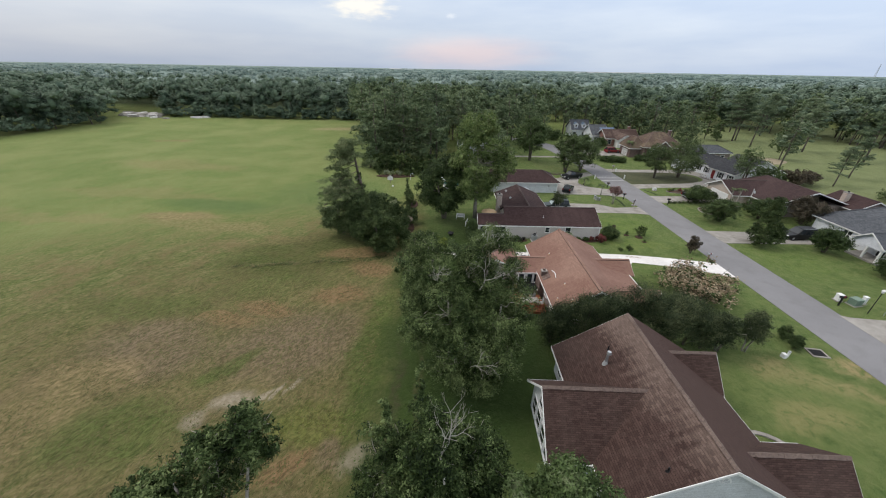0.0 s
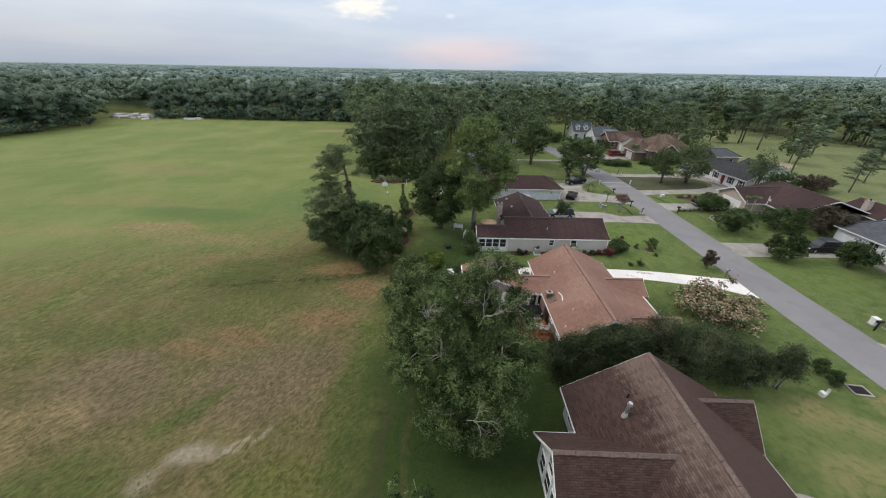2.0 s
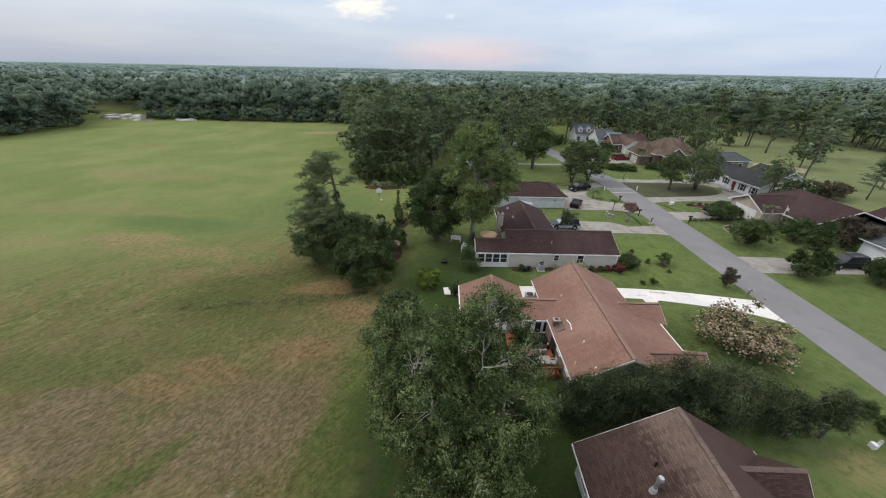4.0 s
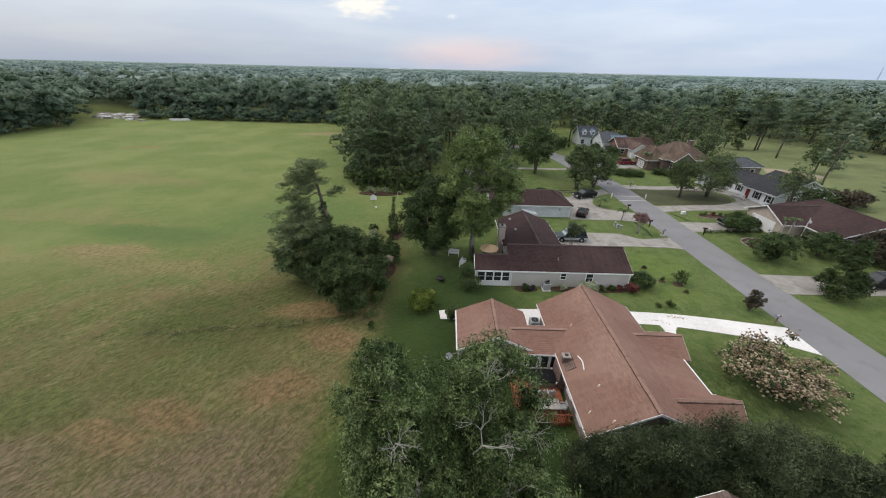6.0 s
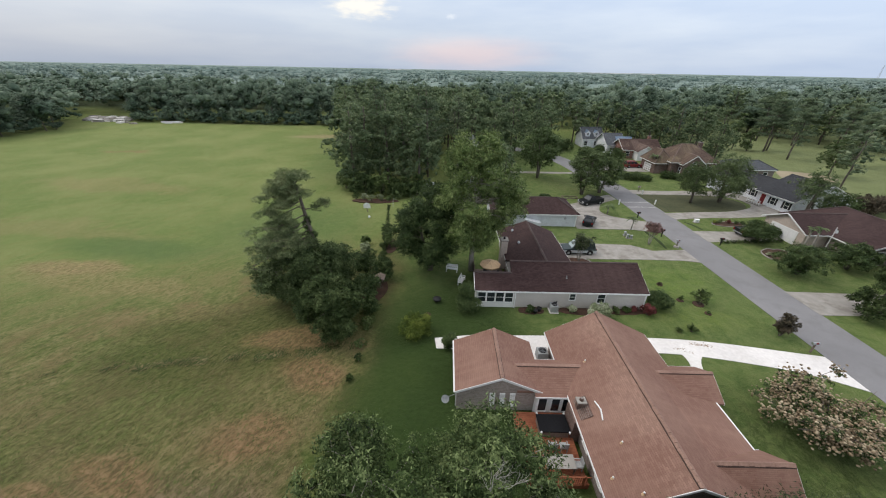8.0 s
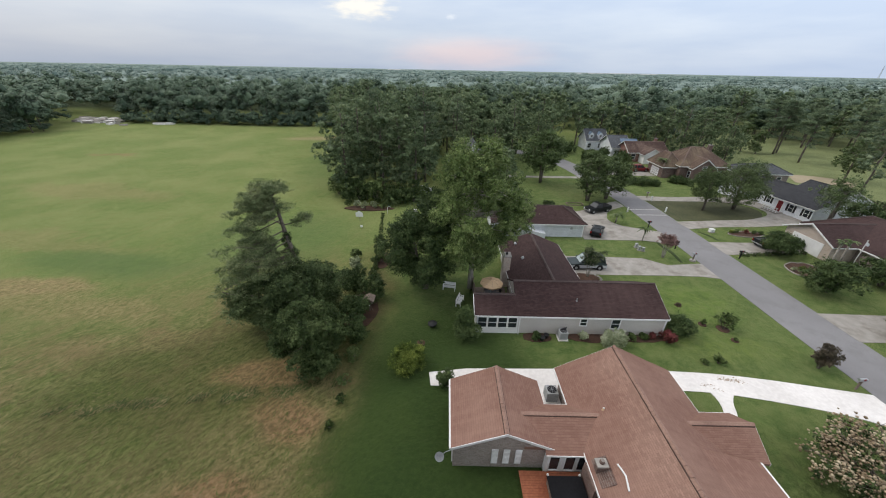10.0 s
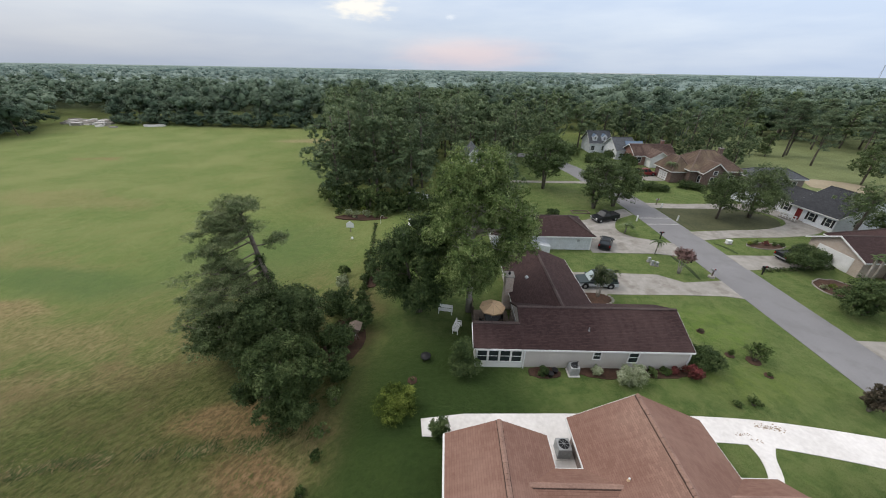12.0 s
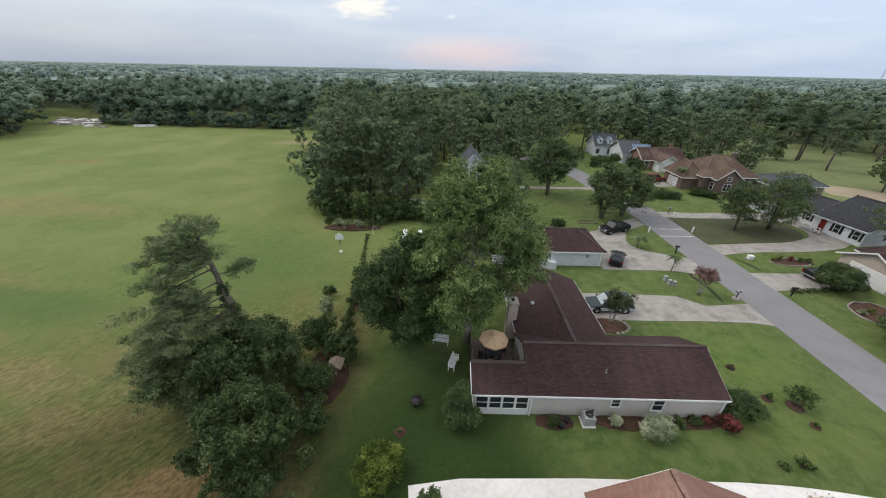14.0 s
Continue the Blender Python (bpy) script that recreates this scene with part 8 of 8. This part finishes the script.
part("tray", Build().box(-0.42, 0.42, -0.45, 0.45, 1.22, 1.28), WOOD_GREY, fd)
part("seed_house", Build().box(-0.25, 0.25, -0.35, 0.35, 1.28, 1.66), WOOD_GREY, fd)
part("suet_ball", Build().rod(0.1, -0.5, 1.0, 1.12, 0.06, 8), WHITE, fd, "white suet ball")

sg = thing("board_sign", "white house-shaped board on a garden post", "sign", at=(-12.9, 73.2, 0))
part("post", Build().box(-0.05, 0.05, -0.05, 0.05, -0.05, 1.1), WOOD_GREY, sg)
part("board", Build().prism([(-0.62, 0.75), (0.62, 0.75), (0.62, 1.45), (0.0, 1.85), (-0.62, 1.45)], "y", -0.09, -0.05), WHITE, sg)
gb_ = thing("garden_globe", "small white globe on the grass", "ornament", at=(-12.0, 70.4, 0))
part("globe", Build().tube([(0, 0, 0.0), (0, 0, 0.08), (0, 0, 0.22), (0, 0, 0.36), (0, 0, 0.43)], [0.08, 0.18, 0.22, 0.17, 0.05], 12), WHITE, gb_, smooth=True)
hk = thing("shepherd_hook", "white curved garden hook on the lawn edge", "garden hook", at=(-8.6, 76.4, 0))
part("rod", Build().tube([(0, 0, -0.05), (0, 0, 1.2), (0.15, 0, 1.5), (0.5, 0, 1.5), (0.62, 0, 1.2)], [0.03] * 5, 6), WHITE, hk)
bb = thing("bird_bath", "grey stone bird bath in the shrub bed", "bird bath", at=(-6.0, 51.0, 0.03))
part("pedestal", Build().rod(0, 0, 0, 0.6, 0.12, 10, 0.09), CONCRETE_OLD, bb)
part("basin", Build().tube([(0, 0, 0.58), (0, 0, 0.66), (0, 0, 0.72)], [0.12, 0.32, 0.36], 16), CONCRETE_OLD, bb)
pl = thing("swimming_pool", "round teal garden pool with pale rim", "pool", at=(1.2, 71.6, 0))
part("wall", Build().rod(0, 0, -0.05, 0.9, 2.0, 28), WHITE, pl)
part("water", Build().rod(0, 0, 0.88, 0.93, 1.88, 28), POOL, pl, "teal pool water")
for k in range(3):
    lounger = thing("sun_lounger", "white plastic lounger beside the pool", "lounger", "pool loungers", at=(-3.6 + 2.6 * k, 76.2, 0.0), turn=15 * k)
    part("bed", Build().box(-0.32, 0.32, -0.9, 0.5, 0.30, 0.36), WHITE, lounger, bevel=0.01)
    part("backrest", Build().prism([(0.5, 0.33), (1.05, 0.75), (1.02, 0.80), (0.47, 0.38)], "x", -0.32, 0.32), WHITE, lounger)
    for sx in (-1, 1):
        for yy in (-0.8, 0.4):
            part("leg", Build().box(sx * 0.28 - 0.03, sx * 0.28 + 0.03, yy - 0.03, yy + 0.03, -0.02, 0.31), WHITE, lounger)


def mailbox(x, y, box_mat, label, h=1.05, planter=False, turn=0):
    m = thing("mailbox", label, "mailbox", at=(x, y, 0), turn=turn)
    part("post", Build().box(-0.06, 0.06, -0.06, 0.06, -0.05, h), WOOD_GREY if box_mat is not BLACK else BLACK, m)
    shell = [(-0.11, h), (0.11, h), (0.11, h + 0.15)] + [(0.11 * math.cos(a), h + 0.15 + 0.11 * math.sin(a)) for a in np.linspace(0.3, math.pi - 0.3, 7)] + [(-0.11, h + 0.15)]
    bx = Build().prism(shell, "x", -0.32, 0.32)
    part("box", bx, box_mat, m)
    part("flag", Build().box(-0.05, 0.10, -0.145, -0.115, h + 0.12, h + 0.32), CAR_RED, m, "red flag")
    if planter:
        part("planter", Build().rod(0, 0, -0.05, 0.2, 0.42, 14, 0.36), CONCRETE_OLD, m, "round stone planter")
    return m


mailbox(37.1, 61.3, STEEL, "grey mailbox in a round stone planter", 1.0, True)
mailbox(44.4, 62.2, BLACK, "black mailbox on a dark post by the street")
mailbox(36.6, 72.6, BLACK, "dark mailbox beside the forked drive")
mailbox(36.8, 65.0, BLACK, "dark mailbox near the red-leaved tree")
mailbox(37.0, 39.2, STEEL, "grey mailbox at the end of the white drive", 1.0)
mailbox(44.6, 88.6, STEEL, "pale mailbox beside the horseshoe drive")
for x, y in ((36.5, 80.0), (43.9, 80.3), (44.6, 86.8)):
    p = thing("marker_post", "short white wooden marker post beside the street", "post", "white marker posts", at=(x, y, 0))
    part("shaft", Build().box(-0.09, 0.09, -0.09, 0.09, -0.05, 0.95), WHITE, p, bevel=0.015)
    part("cap", Build().box(-0.11, 0.11, -0.11, 0.11, 0.93, 1.0), WHITE, p, bevel=0.02)
LINE = surface("worn_line_paint", (0.36, 0.35, 0.34), (0.60, 0.58, 0.56), 4.0, 0.9, 0.8, 0.1)
for y in (78.4, 81.2):
    sheet("crossing_line", [(37.6, y), (43.1, y + 0.12), (43.1, y + 0.30), (37.6, y + 0.18)], 0.070, LINE, "worn pale painted line across the street", "road marking", 0.0)
dr = thing("storm_drain", "concrete framed storm drain with dark iron grate", "storm drain", at=(35.6, 21.4, 0), turn=-8)
part("frame", Build().box(-0.75, 0.75, -0.6, -0.45, -0.1, 0.07).box(-0.75, 0.75, 0.45, 0.6, -0.1, 0.07).box(-0.75, -0.6, -0.45, 0.45, -0.1, 0.07).box(0.6, 0.75, -0.45, 0.45, -0.1, 0.07), CONCRETE_OLD, dr)
part("pit", Build().box(-0.6, 0.6, -0.45, 0.45, -0.1, 0.02), BLACK, dr, "dark pit")
for k in range(9):
    part("grate_bar", Build().box(-0.58 + 0.135 * k, -0.53 + 0.135 * k, -0.45, 0.45, 0.0, 0.05), RUBBER, dr)
mt = thing("utility_meter", "white utility box with capped pipe on the lawn", "utility box", at=(32.0, 20.8, 0))
part("cover", Build().box(-0.32, 0.02, -0.2, 0.2, -0.05, 0.42), WHITE, mt, bevel=0.05)
part("pipe", Build().rod(0.25, 0.05, -0.05, 0.62, 0.10, 10), WHITE, mt)
part("pipe_cap", Build().rod(0.25, 0.05, 0.60, 0.70, 0.13, 10, 0.08), GALV, mt)


def cabinet(x, y, w, d, h, material, label, turn=0):
    c = thing("utility_cabinet", label, "utility box", "street utility boxes", at=(x, y, 0), turn=turn)
    part("pad", Build().box(-w / 2 - 0.1, w / 2 + 0.1, -d / 2 - 0.1, d / 2 + 0.1, -0.1, 0.08), CONCRETE_OLD, c)
    part("body", Build().box(-w / 2, w / 2, -d / 2, d / 2, 0.08, h - 0.05), material, c, bevel=0.02)
    part("lid", Build().box(-w / 2 - 0.04, w / 2 + 0.04, -d / 2 - 0.04, d / 2 + 0.04, h - 0.07, h), material, c, bevel=0.02)
    part("door_seam", Build().box(-0.01, 0.01, -d / 2 - 0.012, -d / 2, 0.15, h - 0.12), BLACK, c)
    return c


cabinet(46.3, 30.2, 0.5, 0.5, 0.9, WHITE, "small white utility pedestal by the street")
cabinet(47.4, 29.4, 1.0, 0.8, 0.85, GREENBOX, "green transformer cabinet by the street", 10)
cabinet(48.6, 29.6, 0.35, 0.35, 1.0, WHITE, "slim pale utility pedestal by the street")
mailbox(45.4, 29.2, BLACK, "black mailbox beside the utility boxes")
for x, y in ((30.9, 65.1), (30.9, 64.2), (31.4, 64.0)):
    cabinet(x, y, 0.30, 0.30, 0.7 if x < 31.2 else 0.6, GALV, "pale green utility pedestal on the lawn")
pole = thing("sign_post", "thin grey street post on the verge", "post", at=(48.6, 27.4, 0))
part("shaft", Build().rod(0, 0, -0.05, 2.3, 0.035, 8), STEEL, pole)
part("plate", Build().box(-0.2, 0.2, -0.05, -0.035, 1.9, 2.25), GALV, pole, "grey plate")
cabinet(46.6, 71.4, 0.7, 0.5, 0.6, WHITE, "white box beside the long flower bed")
fp2 = thing("flagpole", "white flagpole with a small furled flag", "flagpole", at=(58.6, 60.4, 0))
part("shaft", Build().rod(0, 0, -0.05, 4.2, 0.06, 8, 0.04), WHITE, fp2)
part("flag", Build().prism([(0.05, 3.9), (0.55, 3.55), (0.5, 3.2), (0.05, 3.35)], "y", -0.02, 0.02), WHITE, fp2, "white cloth")
# fire-hydrant-sized things along the far drives
gr = thing("timber_edging", "low timber edging round a bare plot", "edging", at=(27.7, 83.7, 0))
for x0, x1, y0, y1 in ((-1.6, 1.6, -0.7, -0.58), (-1.6, 1.6, 0.58, 0.7), (-1.6, -1.48, -0.58, 0.58), (1.48, 1.6, -0.58, 0.58)):
    part("timber", Build().box(x0, x1, y0, y1, -0.05, 0.16), WOOD_GREY, gr)
# overturned pots by the wall
for x, y in ((11.6, 44.3), (12.1, 44.7)):
    pt = thing("plant_pot", "dark garden pot in the mulch bed", "plant pot", "garden pots", at=(x, y, 0.04))
    part("pot", Build().tube([(0, 0, 0), (0, 0, 0.3), (0, 0, 0.42), (0, 0, 0.42)], [0.16, 0.24, 0.28, 0.2], 12), BLACK, pt)

# brown litter washed onto the white drive
lit = Build()
lr = random.Random(77)
for cx, cy, n, s in ((26.5, 39.9, 60, 0.38), (27.4, 39.7, 36, 0.35), (24.4, 39.2, 24, 0.3), (25.0, 38.8, 14, 0.25)):
    for _ in range(n):
        x, y, r, a = cx + lr.gauss(0, s), cy + lr.gauss(0, s * 0.3), lr.uniform(0.015, 0.06), lr.uniform(0, 6.28)
        lit.prism([(x + r * lr.uniform(0.6, 1.5) * math.cos(a + k * 1.05), y + r * lr.uniform(0.5, 1.1) * math.sin(a + k * 1.05)) for k in range(6)], "z", 0.04, 0.056)
tagged(new("leaf_litter", lit.mesh("leaf_litter", LITTER)), "brown leaf litter washed onto the white drive", "litter", kind="stuff")

# curved bed edging at the near house
ed = thing("bed_edging", "curved pale concrete edging round a planting bed", "garden edging", at=(22.6, 11.2, 0))
for k in range(9):
    a0, a1 = radians(12 + 16 * k), radians(27.6 + 16 * k)
    b = Build().prism([(r * math.cos(a), 0.85 * r * math.sin(a)) for r, a in ((2.0, a0), (2.35, a0), (2.35, a1), (2.0, a1))], "z", -0.05, 0.12)
    part("edging_stone", b, CONCRETE_OLD, ed)

# ---- far things ----
rb = thing("concrete_rubble", "pale broken concrete slabs at the wood's edge", "rubble", at=(0, 0, 0))
rr = random.Random(12)
for k in range(64):
    f, g = rr.random(), rr.random()
    x, y = (1 - g) * (-161 + 26 * f) + g * (-172 + 14 * f), (1 - g) * (175 - 4 * f) + g * (190 + 3 * f)
    w, d, h = rr.uniform(1.5, 5), rr.uniform(1.0, 3.0), rr.uniform(0.25, 0.9)
    part("slab", Build().box(x - w / 2, x + w / 2, y - d / 2, y + d / 2, -0.15, h, rr.uniform(-0.5, 0.5), 0.9), CONCRETE if k % 3 == 0 else CONCRETE_OLD, rb)
for k in range(7):
    x, y = -124 + rr.uniform(-5, 5), 175 + rr.uniform(-1.5, 1.5)
    part("slab", Build().box(x - 1.5, x + 1.5, y - 0.6, y + 0.6, -0.1, rr.uniform(0.4, 0.9), rr.uniform(-0.4, 0.4), 0.9), CONCRETE, rb)
for i, (x, y, w, h) in enumerate(((-255, 1880, 60, 20), (-200, 1900, 40, 18), (640, 1880, 50, 18), (720, 1880, 90, 20), (830, 1880, 120, 20), (960, 1890, 110, 19), (1100, 1890, 60, 18), (230, 1880, 40, 18))):
    t = thing("distant_building", "long white building far beyond the trees", "building", "distant white buildings", at=(x, y, 0))
    part("wall", Build().box(-w / 2, w / 2, -12, 12, 0, h - 3), WHITE, t)
    part("roof", Build().prism([(-14, h - 3), (14, h - 3), (0, h)], "x", -w / 2 - 1, w / 2 + 1), GALV, t)
lamp = thing("garden_lamp", "dark slender garden lamp post with a white lantern", "lamp", at=(47.3, 27.8, 0))
part("pole", Build().tube([(0, 0, -0.02), (0, 0, 0.3), (0, 0, 2.75)], [0.07, 0.04, 0.035], 8), BLACK, lamp)
part("lantern", Build().tube([(0, 0, 2.72), (0, 0, 2.78), (0, 0, 3.02)], [0.07, 0.11, 0.15], 8), LENS, lamp, "white glass lantern")
part("lantern_roof", Build().tube([(0, 0, 3.02), (0, 0, 3.08), (0, 0, 3.2)], [0.19, 0.13, 0.02], 8), WHITE, lamp)
mast = thing("radio_mast", "slender lattice mast on the horizon", "mast", at=(2088, 1900, 0))
for s in range(3):
    a = 2.1 * s
    part("leg", Build().tube([(4 * math.cos(a), 4 * math.sin(a), 0), (1.2 * math.cos(a), 1.2 * math.sin(a), 74)], [0.5, 0.4], 5), STEEL, mast)
for k in range(9):
    z = 6 + 8 * k
    w = 4 - 2.8 * z / 74
    ring = [(w * math.cos(2.1 * s), w * math.sin(2.1 * s), z + (4 if s == 1 else 0)) for s in (0, 1, 2, 0)]
    part("brace", Build().tube(ring, [0.22] * 4, 4), STEEL, mast)


# ---- rough grass on the field: tufts that stand proud ----
def tufts(name, label, count, area, size, seed, material, keep):
    rng = np.random.default_rng(seed)
    x, y = rng.uniform(area[0], area[1], count * 2), rng.uniform(area[2], area[3], count * 2)
    ok = np.array([keep(a, c) for a, c in zip(x, y)])
    x, y = x[ok][:count], y[ok][:count]
    n = len(x)
    a = rng.normal(0.95, 0.6, n)
    l = size * rng.uniform(0.5, 1.5, n)
    d = np.stack([np.cos(a), np.sin(a), rng.uniform(0.0, 0.3, n)], 1) * l[:, None]
    s = np.stack([-np.sin(a), np.cos(a), np.zeros(n)], 1) * (l * rng.uniform(0.06, 0.16, n))[:, None]
    p = np.stack([x, y, np.array([ground_z(q, r) for q, r in zip(x, y)]) + 0.03], 1)
    v = np.stack([p - s * 0.4, p + d * 0.5 - s, p + d, p + d * 0.5 + s], 1).reshape(-1, 3)
    ob = new(name, faces_mesh(name, v, material, 4))
    return tagged(ob, label, "grass", kind="stuff")


STRAW = leafage("dry_grass", (0.070, 0.064, 0.024), (0.150, 0.122, 0.056), (0.25, 0.20, 0.108), 2.0, 0.05, 0.0)
DITCHGRASS = leafage("ditch_grass", (0.016, 0.026, 0.008), (0.040, 0.060, 0.018), (0.085, 0.110, 0.036), 2.0, 0.05, 0.0)
GREENGRASS = leafage("green_grass", (0.050, 0.074, 0.018), (0.085, 0.112, 0.030), (0.135, 0.155, 0.05), 2.0, 0.05, 0.0)


def bare(a, c):
    return (a + 16.0) ** 2 + (c - 14.8) ** 2 < 9 and random.random() < 0.85


def thinning(a, c):
    """Tufts thin out towards the far and outer sides."""
    return random.random() < min(1.0, (52 - c) / 22) * min(1.0, (a + 54) / 16)


def on_field(a, c):
    return a < -6.5 and not bare(a, c) and thinning(a, c) and c - 0.42 * a < 49 + 9 * noise.noise((a * 0.1, c * 0.1, 2.0)) and noise.noise((a * 0.35, c * 0.35, 9.0)) > -0.5 + 0.9 * random.random()


def on_green(a, c):
    return a < -5 and not bare(a, c) and thinning(a, c) and noise.noise((a * 0.3, c * 0.3, 3.0)) < 0.5 - 0.7 * random.random()


def by_ditch(a, c):
    return abs(c - 39.6 - 0.160 * a + 0.5 * noise.noise((a * 0.5, 0, 4.0))) < 0.7 * random.random() ** 2 + 0.05 and noise.noise((a * 0.7, c * 0.7, 5.0)) > -0.25 + 0.3 * random.random() and random.random() < 0.5 * min(1.0, (a + 34) / 16)


tufts("dry_grass", "dry straw-coloured grass lying on the field", 46000, (-54, -6, 4, 52), 0.17, 61, STRAW, on_field)
tufts("green_grass", "short green grass tufts on the field", 34000, (-54, -5, 4, 52), 0.17, 62, GREENGRASS, on_green)
tufts("ditch_grass", "rank dark green grass along the shallow ditch", 60000, (-33, -7, 33, 40), 0.24, 63, DITCHGRASS, by_ditch)
tufts("ditch_straw", "dry matted grass along the shallow ditch", 26000, (-33, -7, 33, 40), 0.26, 64, STRAW, by_ditch)
